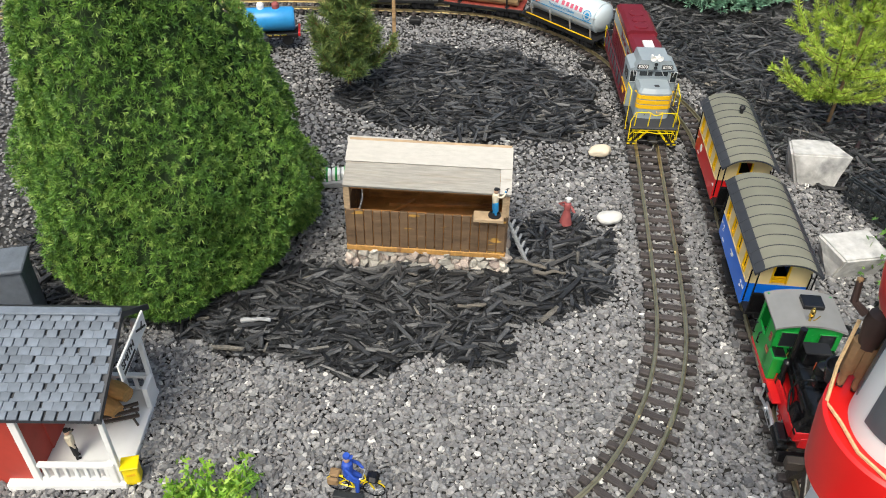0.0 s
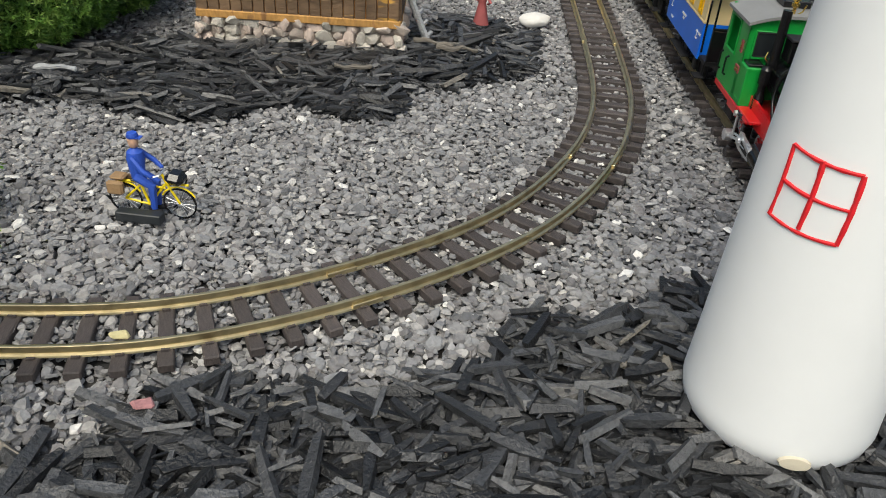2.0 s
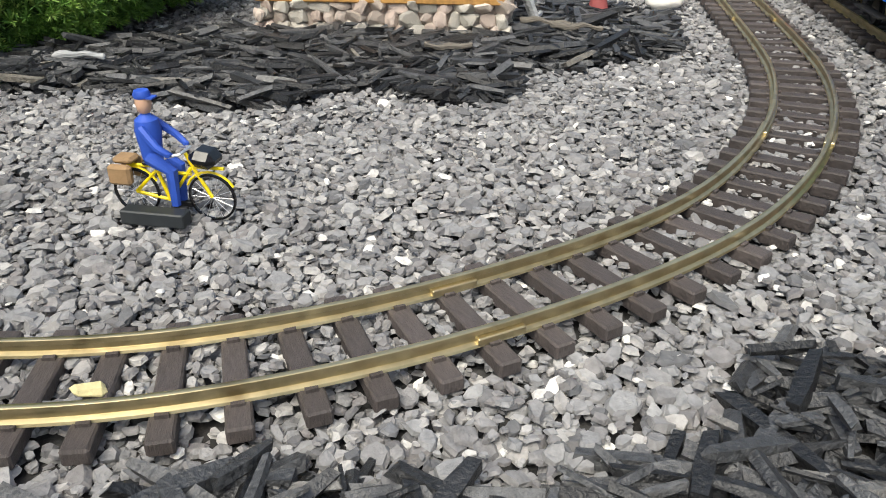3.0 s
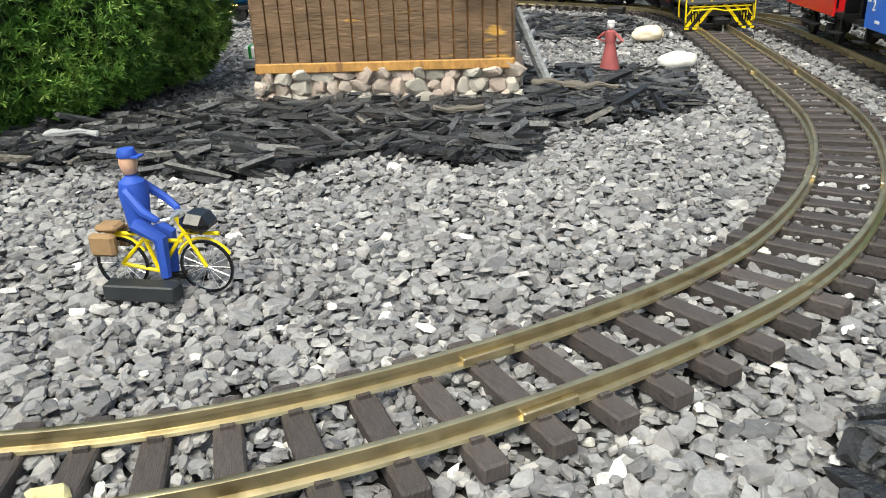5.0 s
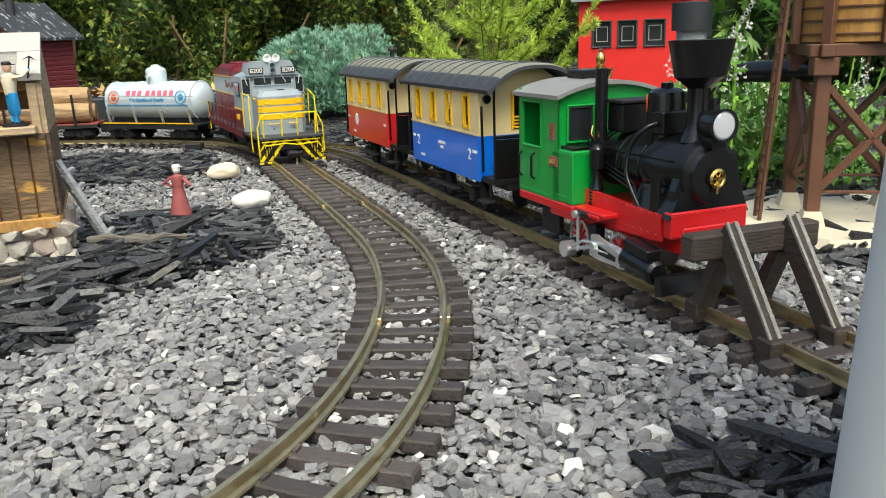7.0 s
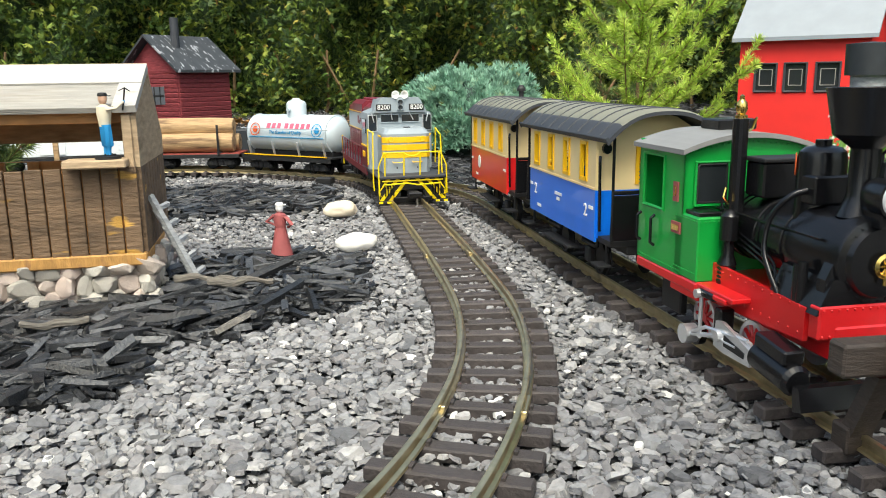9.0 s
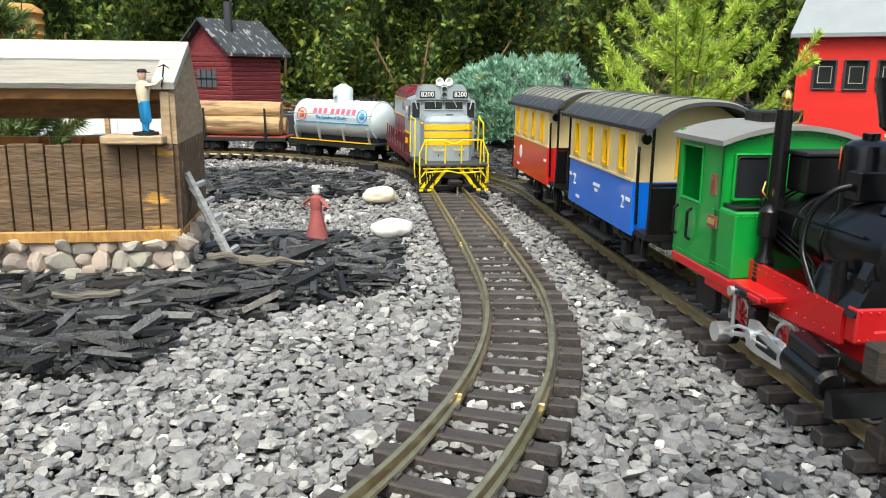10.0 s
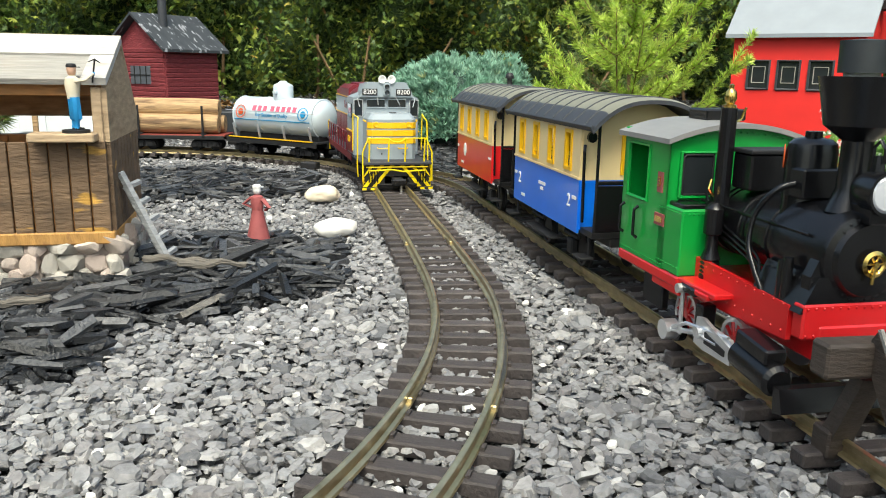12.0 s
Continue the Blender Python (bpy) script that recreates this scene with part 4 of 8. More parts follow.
def carriage(m, low, label, number, L):
    c = thing("passenger_carriage", m, label, "train carriage", "carriages")
    W = 0.098
    z0, z1, z2 = 0.039, 0.076, 0.117
    part("underframe", bx((0, 0, 0.034), (L + 0.054, 0.060, 0.009), 0.001), "blackmatt", c)
    part("floor", bx((0, 0, 0.0395), (L + 0.056, W - 0.006, 0.003)), "blackmatt", c)
    wins = [L * q for q in (-0.365, -0.125, 0.115, 0.355)]
    for s in (-1, 1):
        y0, y1 = sorted((s * (W / 2 - 0.002), s * W / 2))
        side = part("side_panel", sl([(-L / 2, z0 - 0.003), (L / 2, z0 - 0.003), (L / 2, z1), (-L / 2, z1)], "y", y0, y1 + (0.0006 if s > 0 else 0)), low, c)
        for x in (-L / 2 + 0.022, L / 2 - 0.022):
            if number:
                words("number", "2", 0.016, pose(x, s * (W / 2 + 0.0006), 0.058, 90, 0, 180 if s > 0 else 0), "white", side)
        for x, zz, w in ((0.0, 0.062, 0.020), (0.0, 0.0575, 0.008), (L / 2 - 0.008, 0.062, 0.010), (-L / 2 + 0.036, 0.044, 0.012), (-L / 2 + 0.008, 0.062, 0.008)):
            if number or abs(x) > 0.01:
                part("lettering_bar", bx((x, s * (W / 2 + 0.0007), zz), (w, 0.0006, 0.0026)), "white", side)
        if not number:
            part("badge", lt([(0.008, 0), (0.0075, 0.0006), (0, 0.0006)], 16, pose(-L / 2 + 0.05, s * (W / 2 + 0.0003), 0.060, 90 if s < 0 else -90)), "white", side)
        holes = [(x - 0.0088, x + 0.0088, z1 + 0.005, z2 - 0.005) for x in wins]
        wall = part("window_wall", pn(-L / 2, L / 2, z1 + 0.0002, z2, holes, "y", y0, y1), "cream", c)
        part("waist_line", bx((0, s * (W / 2 + 0.0002), z1 + 0.0012), (L, 0.0018, 0.0016)), "cream", wall)
        part("cornice", bx((0, s * (W / 2 + 0.0002), z2 - 0.0018), (L, 0.0018, 0.0020)), "cream", wall)
        for k, x in enumerate(wins):
            fr = bmesh.new()
            for dx in (-0.0076, 0.0076):
                box(fr, (x + dx, s * (W / 2 - 0.0004), (z1 + z2) / 2), (0.0026, 0.0036, z2 - z1 - 0.010))
            for zz in (z1 + 0.0063, z2 - 0.0063):
                box(fr, (x, s * (W / 2 - 0.0004), zz), (0.0175, 0.0036, 0.0026))
            if k == 1:
                box(fr, (x, s * (W / 2 - 0.001), z1 + 0.012), (0.016, 0.002, 0.0022))
            part("window_frame", fr, "yellow", wall, "yellow window frame")
        part("footboard", bx((0, s * 0.046, 0.021), (0.075, 0.012, 0.002), 0.0004), "blackmatt", c)
        for x in (-0.050, 0.050):
            part("axle_box", bx((x, s * 0.034, 0.017), (0.013, 0.007, 0.013), 0.0015), "blackmatt", c)
            part("leaf_spring", bx((x, s * 0.0345, 0.0265), (0.036, 0.004, 0.003), 0.0006), "blackmatt", c)
            for d in (-1, 1):
                part("spring_hanger", rd((x + d * 0.017, s * 0.0345, 0.026), (x + d * 0.019, s * 0.0345, 0.034), 0.0016, None, 6), "blackmatt", c)
            wheel(c, x, s * 0.0222, 0.0155)
    for e in (-1, 1):
        x = e * (L / 2)
        end = part("end_wall", pn(-W / 2 + 0.002, W / 2 - 0.002, z1, z2 - 0.001, [(-0.013, 0.013, z1 + 0.004, z2 - 0.004)], "x", x - 0.001, x + 0.001), "cream", c)
        part("end_arch", sl([(-W / 2 + 0.002, z2 - 0.001)] + [(q * (W / 2 - 0.002), 0.1135 + 0.020 * (1 - abs(q) ** 2.6)) for q in (-1, -0.9, -0.75, -0.5, -0.25, 0, 0.25, 0.5, 0.75, 0.9, 1)][1:-1] + [(W / 2 - 0.002, z2 - 0.001)], "x", x - 0.001, x + 0.001), "cream", end)
        low_end = part("end_panel", bx((x, 0, (z0 + z1) / 2), (0.002, W - 0.004, z1 - z0)), low, c)
        fr = bmesh.new()
        for dy in (-0.012, 0.012):
            box(fr, (x + e * 0.001, dy, (z1 + z2) / 2), (0.003, 0.003, z2 - z1 - 0.008))
        for k in range(4):
            box(fr, (x + e * 0.001, 0, z1 + 0.006 + k * 0.003), (0.003, 0.024, 0.0012))
        part("end_door_frame", fr, "yellow", end)
        part("platform", bx((x + e * 0.014, 0, 0.0385), (0.028, 0.092, 0.004), 0.0005), "blackmatt", c)
        gate = part("platform_gate", bx((x + e * 0.026, 0, 0.058), (0.0026, 0.088, 0.034), 0.0006), "black", c)
        part("gate_rail", tb([(x + e * 0.027, -0.044, 0.041), (x + e * 0.027, -0.044, 0.077), (x + e * 0.027, 0.044, 0.077), (x + e * 0.027, 0.044, 0.041)], 0.0017, 6), "black", gate)
        for s in (-1, 1):
            part("handrail", tb([(x + e * 0.004, s * 0.046, 0.045), (x + e * 0.004, s * 0.047, 0.098), (x + e * 0.002, s * 0.046, 0.102)], 0.0014, 6), "black", c)
            part("roof_post", rd((x + e * 0.025, s * 0.043, 0.04), (x + e * 0.025, s * 0.043, 0.121), 0.0014, None, 6), "black", c)
            part("step", bx((x + e * 0.010, s * 0.046, 0.020), (0.020, 0.012, 0.002), 0.0004), "blackmatt", c)
            part("step_bracket", bx((x + e * 0.010, s * 0.041, 0.029), (0.004, 0.0016, 0.018)), "blackmatt", c)
            part("brake_hose", tb([(x + e * 0.028, s * 0.012, 0.055), (x + e * 0.032, s * 0.012, 0.050), (x + e * 0.031, s * 0.012, 0.038)], 0.0018, 6), "black", c)
        part("coupling", bx((x + e * 0.034, 0, 0.018), (0.026, 0.014, 0.004), 0.001), "blackmatt", c)
        part("end_lamp", rd((x + e * 0.002, -0.041, 0.108), (x + e * 0.006, -0.041, 0.108), 0.004, None, 10), "black", c)
    # vaulted roof: an olive middle, dark rolled edges and thin seams
    RL = L + 0.064
    prof = []
    for k in range(17):
        a = -1 + k / 8
        prof.append((a * (W / 2 + 0.0035), 0.1165 + 0.021 * (1 - abs(a) ** 2.6)))
    bm = bmesh.new()
    ringsx = [-RL / 2, -RL / 2 + 0.006, RL / 2 - 0.006, RL / 2]
    rows = []
    for i, x in enumerate(ringsx):
        dz = -0.0015 if i in (0, 3) else 0.0
        rows.append(([bm.verts.new((x, y, z + dz)) for y, z in prof], [bm.verts.new((x, y * 0.97, z - 0.0028 + dz)) for y, z in prof]))
    for (a, b), (a2, b2) in zip(rows, rows[1:]):
        for k in range(len(prof) - 1):
            f = bm.faces.new((a[k], a2[k], a2[k + 1], a[k + 1]))
            f.material_index = 1 if k < 2 or k > 13 else 0
            bm.faces.new((b[k + 1], b2[k + 1], b2[k], b[k])).material_index = 1
        for k in (0, len(prof) - 1):
            bm.faces.new((a[k], b[k], b2[k], a2[k]) if k == 0 else (a2[k], b2[k], b[k], a[k])).material_index = 1
    for (a, b), rev in ((rows[0], False), (rows[-1], True)):
        for k in range(len(prof) - 1):
            q = (a[k], a[k + 1], b[k + 1], b[k])
            bm.faces.new(tuple(reversed(q)) if rev else q).material_index = 1
    bmesh.ops.recalc_face_normals(bm, faces=bm.faces[:])
    roof = part("roof", bm, ["roofgrey", "roofedge"], c, "faded olive roof with dark rolled edges", smooth=True)
    for k in range(9):
        x = -RL / 2 + 0.02 + k * (RL - 0.04) / 8
        part("roof_seam", tb([(x, y, z + 0.0002) for y, z in prof], 0.0008, 5), "roofedge", roof)
    part("roof_rim", tb([(x, s * (W / 2 + 0.003), 0.1168) for s, x in ((-1, -RL / 2), (-1, RL / 2))], 0.0016, 6), "roofedge", roof)
    part("roof_rim", tb([(x, (W / 2 + 0.003), 0.1168) for x in (-RL / 2, RL / 2)], 0.0016, 6), "roofedge", roof)
    if not number:
        part("stove_pipe", lt([(0.0035, 0.134), (0.0035, 0.145), (0.006, 0.145), (0.006, 0.148), (0.003, 0.152), (0, 0.152)], 12, pose(-0.045, 0.01, 0)), "blackmatt", roof)
    for ob in c.children_recursive:
        if ob.name.split(".")[0] != "wheel":
            raise_up(ob, 1.13)
    return c


def s_at(y):
    return length_at(SIDE, np.interp(y, SIDE[:, 1], SIDE[:, 0]), y)


carriage(on_track(SIDE, s_at(1.068) + 0.050, s_at(1.068) - 0.050), "blue", "blue and cream passenger carriage with an olive roof on the siding", True, 0.195)
carriage(on_track(SIDE, s_at(1.367) + 0.050, s_at(1.367) - 0.050), "red", "red and cream passenger carriage with an olive roof on the siding", False, 0.195)

# ---- green steam locomotive ----
lo = thing("steam_locomotive", on_track(SIDE, s_at(0.790) + 0.030, s_at(0.790) - 0.030), "green, red and black toy steam locomotive standing at the buffer stop", "steam locomotive")
part("frame", bx((0.015, 0, 0.034), (0.19, 0.046, 0.018), 0.001), "red", lo, "red frame")
part("running_board", bx((-0.052, 0, 0.0385), (0.092, 0.094, 0.007), 0.0012), "red", lo, "red running board")
part("running_board", bx((0.020, 0.036, 0.0415), (0.046, 0.022, 0.003), 0.0006), "red", lo)
part("running_board", bx((0.020, -0.036, 0.0415), (0.046, 0.022, 0.003), 0.0006), "red", lo)
for s in (-1, 1):
    part("frame_side", sl([(-0.006, 0.030), (0.098, 0.034), (0.098, 0.051), (-0.006, 0.054)], "y", s * 0.033 - 0.0015, s * 0.033 + 0.0015), "red", lo)
part("buffer_beam", bx((0.104, 0, 0.0450), (0.010, 0.066, 0.0175), 0.0012), "red", lo, "red front beam with rivets")
part("saddle", sl([(-0.040, 0.049), (0.040, 0.049), (0.030, 0.066), (-0.030, 0.066)], "x", 0.060, 0.108), "black", lo)
CX0, CX1, CZ0, CZ1, CW = -0.098, -0.028, 0.042, 0.119, 0.0465
front = [(-CW, CZ0), (CW, CZ0), (CW, CZ1)] + [(CW * math.cos(a), CZ1 + 0.0075 * math.sin(a)) for a in np.linspace(0.3, 2.84, 9)] + [(-CW, CZ1)]
cab = part("cab", sl(front, "x", CX1 - 0.0022, CX1), "green", lo, "green riveted cab")
for s in (-1, 1):
    y0, y1 = sorted((s * (CW - 0.0022), s * CW))
    part("cab_side", pn(CX0, CX1, CZ0, CZ1, [(CX0 + 0.008, CX0 + 0.041, 0.079, 0.113)], "y", y0, y1), "green", cab)
    part("window_rim", tb([(CX0 + 0.008, s * CW, 0.079), (CX0 + 0.041, s * CW, 0.079), (CX0 + 0.041, s * CW, 0.113), (CX0 + 0.008, s * CW, 0.113), (CX0 + 0.008, s * CW, 0.079)], 0.0014, 5), "green", cab)
    part("handrail", tb([(CX0 + 0.007, s * (CW + 0.001), 0.054), (CX0 + 0.007, s * (CW + 0.004), 0.056), (CX0 + 0.007, s * (CW + 0.004), 0.071), (CX0 + 0.007, s * (CW + 0.001), 0.073)], 0.0012, 6), "black", cab)
    part("handrail", tb([(CX0 + 0.030, s * (CW + 0.001), 0.054), (CX0 + 0.030, s * (CW + 0.004), 0.056), (CX0 + 0.030, s * (CW + 0.004), 0.072), (CX0 + 0.030, s * (CW + 0.001), 0.074)], 0.0012, 6), "black", cab)
    pl = part("cab_number_panel", bx((CX1 - 0.010, s * (CW + 0.0005), 0.093), (0.007, 0.0012, 0.012)), "coat", cab)
    words("number", "3", 0.010, pose(CX1 - 0.010, s * (CW + 0.0013), 0.093, 90, 0, 180 if s > 0 else 0), "brass", pl)
    pl = part("maker_plate", bx((CX1 - 0.008, s * (CW + 0.0005), 0.071), (0.013, 0.0012, 0.007)), "coat", cab)
    part("lettering_bar", bx((CX1 - 0.008, s * (CW + 0.0012), 0.071), (0.010, 0.0006, 0.0035)), "brass", pl)
    # bunker box ahead of the cab side
    y0, y1 = sorted((s * 0.026, s * CW))
    tank = part("side_tank", bx(((CX1 + 0.006), (y0 + y1) / 2, 0.0615), (0.032, y1 - y0, 0.039), 0.001), "green", lo)
    part("tank_lid", bx((CX1 + 0.006, (y0 + y1) / 2, 0.082), (0.026, y1 - y0 - 0.004, 0.003), 0.0006), "black", tank)
    rv = bmesh.new()
    for k in range(9):
        for zz in (0.047, 0.0785):
            bmesh.ops.create_icosphere(rv, subdivisions=1, radius=0.0007, matrix=Matrix.Translation((CX1 - 0.009 + k * 0.0036, s * CW, zz)))
    for k in range(18):
        bmesh.ops.create_icosphere(rv, subdivisions=1, radius=0.0007, matrix=Matrix.Translation((CX0 + 0.003 + k * 0.0038, s * CW, 0.0445)))
    for k in range(6):
        bmesh.ops.create_icosphere(rv, subdivisions=1, radius=0.0007, matrix=Matrix.Translation((CX1 + 0.0222, s * (0.029 + k * 0.0032), 0.0785)))
    part("rivets", rv, "green", tank)
    part("front_window", bx((CX1 + 0.0008, s * 0.027, 0.0985), (0.0012, 0.024, 0.026), 0.0004), "glass", cab)
    part("window_ring", tb([(CX1 + 0.0018, s * 0.027 + dy, 0.0985 + dz) for dy, dz in ((-0.0095, -0.0115), (0.0095, -0.0115), (0.0105, -0.0100), (0.0105, 0.0100), (0.0095, 0.0115), (-0.0095, 0.0115), (-0.0105, 0.0100), (-0.0105, -0.0100), (-0.0095, -0.0115))], 0.0007, 5), "blackmatt", cab)
    rv = bmesh.new()
    for k in range(3):
        for q in range(2):
            bmesh.ops.create_icosphere(rv, subdivisions=1, radius=0.0009, matrix=Matrix.Translation((CX1 + 0.0004, s * (0.005 + 0.004 * q), 0.100 + 0.004 * k)))
    part("rivets", rv, "green", cab)
    part("window_rim", tb([(CX1 + 0.0016, s * 0.027 + dy, 0.0985 + dz) for dy, dz in ((-0.012, -0.013), (0.012, -0.013), (0.012, 0.013), (-0.012, 0.013), (-0.012, -0.013))], 0.0012, 5), "green", cab)
part("cab_back", pn(-CW, CW, CZ0, CZ1 + 0.003, [(-0.02, 0.02, 0.075, 0.112)], "x", CX0, CX0 + 0.002), "green", cab)
part("cab_floor", bx(((CX0 + CX1) / 2, 0, 0.052), (0.066, 0.088, 0.02)), "blackmatt", cab)
part("backhead", bx((CX1 - 0.008, 0, 0.073), (0.012, 0.05, 0.042), 0.002), "black", cab)
bm = bmesh.new()
arc = [(y, CZ1 + 0.0005 + 0.009 * (1 - (y / 0.0505) ** 2)) for y in np.linspace(-0.0505, 0.0505, 13)]
slab(bm, arc + [(y, z - 0.003) for y, z in reversed(arc)], "x", CX0 - 0.004, CX1 + 0.005)
croof = part("cab_roof", bm, "cabroof", lo, "grey curved cab roof")
part("roof_hatch", bx((-0.070, 0.008, CZ1 + 0.0125), (0.026, 0.030, 0.007), 0.001), "black", croof)
rv = bmesh.new()
for k in range(22):
    y = -0.046 + k * 0.00438
    bmesh.ops.create_icosphere(rv, subdivisions=1, radius=0.0008, matrix=Matrix.Translation((CX1 + 0.001, y, CZ1 - 0.0035 + 0.0075 * (1 - (y / 0.0505) ** 2))))
part("rivets", rv, "green", cab)
part("whistle", lt([(0.002, 0.127), (0.002, 0.134), (0.0042, 0.1355), (0.0042, 0.1385), (0.0025, 0.139), (0.004, 0.142), (0.0035, 0.146), (0.0015, 0.148), (0.0018, 0.150), (0, 0.151)], 12, pose(CX1 - 0.006, -0.004, 0)), "brass", croof, "polished brass whistle", smooth=True)
part("whistle_arm", tb([(CX1 - 0.006, 0.001, 0.128), (CX1 - 0.008, 0.006, 0.130), (CX1 - 0.006, 0.008, 0.137)], 0.0009, 6), "brass", croof)
BZ = 0.074
boil = part("boiler", lt([(0.0, -0.03), (0.0232, -0.03), (0.0232, -0.012), (0.0238, -0.012), (0.0238, -0.009), (0.0232, -0.009), (0.0232, 0.018), (0.0238, 0.018), (0.0238, 0.021), (0.0232, 0.021), (0.0232, 0.050), (0.0240, 0.050), (0.0240, 0.055), (0.0, 0.055)], 28, pose(0.004, 0, BZ, 0, 90, 0)), "black", lo, "black boiler", smooth=True)
sb = part("smokebox", lt([(0.0, 0), (0.0268, 0), (0.0268, 0.046), (0.0255, 0.0485), (0.0215, 0.0495), (0.0200, 0.0525), (0.0, 0.0535)], 28, pose(0.059, 0, BZ, 0, 90, 0)), "black", lo, "black smokebox with rivets", smooth=True)
rv = bmesh.new()
for xx in (0.063, 0.100):
    for k in range(22):
        a = math.pi * (k / 21 * 1.3 - 0.15)
        bmesh.ops.create_icosphere(rv, subdivisions=1, radius=0.0008, matrix=Matrix.Translation((xx, 0.0269 * math.cos(a), BZ + 0.0269 * math.sin(a))))
for s in (-1, 1):
    for k in range(9):
        bmesh.ops.create_icosphere(rv, subdivisions=1, radius=0.0008, matrix=Matrix.Translation((0.064 + k * 0.0052, s * 0.0335, 0.0615)))
part("rivets", rv, "black", sb)
rv = bmesh.new()
for k in range(14):
    for zz in (0.0385, 0.0515):
        bmesh.ops.create_icosphere(rv, subdivisions=1, radius=0.0008, matrix=Matrix.Translation((0.1092, -0.0306 + k * 0.0047, zz)))
part("rivets", rv, "red", lo)
part("door_wheel", lt([(0.0055, -0.001), (0.0075, 0), (0.0055, 0.001), (0.0045, 0), (0.0055, -0.001)], 18, pose(0.1150, 0, BZ - 0.001, 0, 90, 0)), "brass", sb, "brass door wheel", smooth=True)
bm = rd((0.111, 0, BZ - 0.001), (0.117, 0, BZ - 0.001), 0.0018)
rod(bm, (0.1155, 0, BZ - 0.001), (0.1155, -0.001, BZ - 0.012), 0.0011)
for k in range(3):
    a = k * math.pi / 3
    rod(bm, (0.115, 0.006 * math.cos(a), BZ - 0.001 + 0.006 * math.sin(a)), (0.115, -0.006 * math.cos(a), BZ - 0.001 - 0.006 * math.sin(a)), 0.0007, None, 6)
part("door_latch", bm, "brass", sb)
dome = part("steam_dome", lt([(0.0, 0.086), (0.0165, 0.086), (0.0150, 0.092), (0.0150, 0.119), (0.0140, 0.123), (0.011, 0.1250), (0.005, 0.1260), (0.005, 0.129), (0, 0.129)], 24, pose(0.052, 0, 0)), "black", lo, "black steam dome", smooth=True)
part("dome_badge", lt([(0.0062, 0), (0.0058, 0.0008), (0, 0.0008)], 18, pose(0.0435, -0.0142, 0.116, 0, 0, 0) @ pose(0, 0, 0, 90, 0, -31)), "orange", dome, "orange oval badge")
part("sand_box", bx((0.008, 0, 0.1045), (0.022, 0.034, 0.020), 0.0012), "black", lo)
part("box_lid", bx((0.008, 0, 0.1155), (0.024, 0.036, 0.0025), 0.0006), "blackmatt", lo)
part("valve_chest", bx((0.061, 0, 0.104), (0.014, 0.028, 0.015), 0.001), "black", lo)
chim = part("chimney", lt([(0.0, 0.094), (0.0155, 0.094), (0.0120, 0.100), (0.0098, 0.105), (0.0094, 0.127), (0.0120, 0.1285), (0.0215, 0.134), (0.0268, 0.154), (0.0275, 0.156), (0.0252, 0.156), (0.018, 0.142), (0.0, 0.138)], 28, pose(0.090, 0, 0)), "black", lo, "black funnel chimney", smooth=True)
lampb = part("headlamp", lt([(0.0, -0.012), (0.009, -0.012), (0.0112, -0.004), (0.0112, 0.008), (0.0122, 0.008), (0.0122, 0.011), (0.0106, 0.011), (0.0102, 0.008), (0.0, 0.006)], 24, pose(0.110, 0, 0.106, 0, 90, 0)), "black", lo, smooth=True)
part("lens", lt([(0.0, 0.0), (0.0104, 0.0), (0.009, 0.0014), (0.0, 0.0022)], 24, pose(0.1190, 0, 0.106, 0, 90, 0)), "lamp_glass", lampb, "silvery lamp reflector", smooth=True)
part("lamp_vent", rd((0.107, 0, 0.114), (0.107, 0, 0.125), 0.0045, 0.003), "black", lampb)
part("lamp_handle", tb([(0.102, 0, 0.121), (0.102, 0, 0.129), (0.107, 0, 0.133), (0.112, 0, 0.129), (0.112, 0, 0.121)], 0.0011), "black", lampb)
part("lamp_bracket", bx((0.106, 0, 0.0955), (0.018, 0.012, 0.009), 0.001), "black", lo)
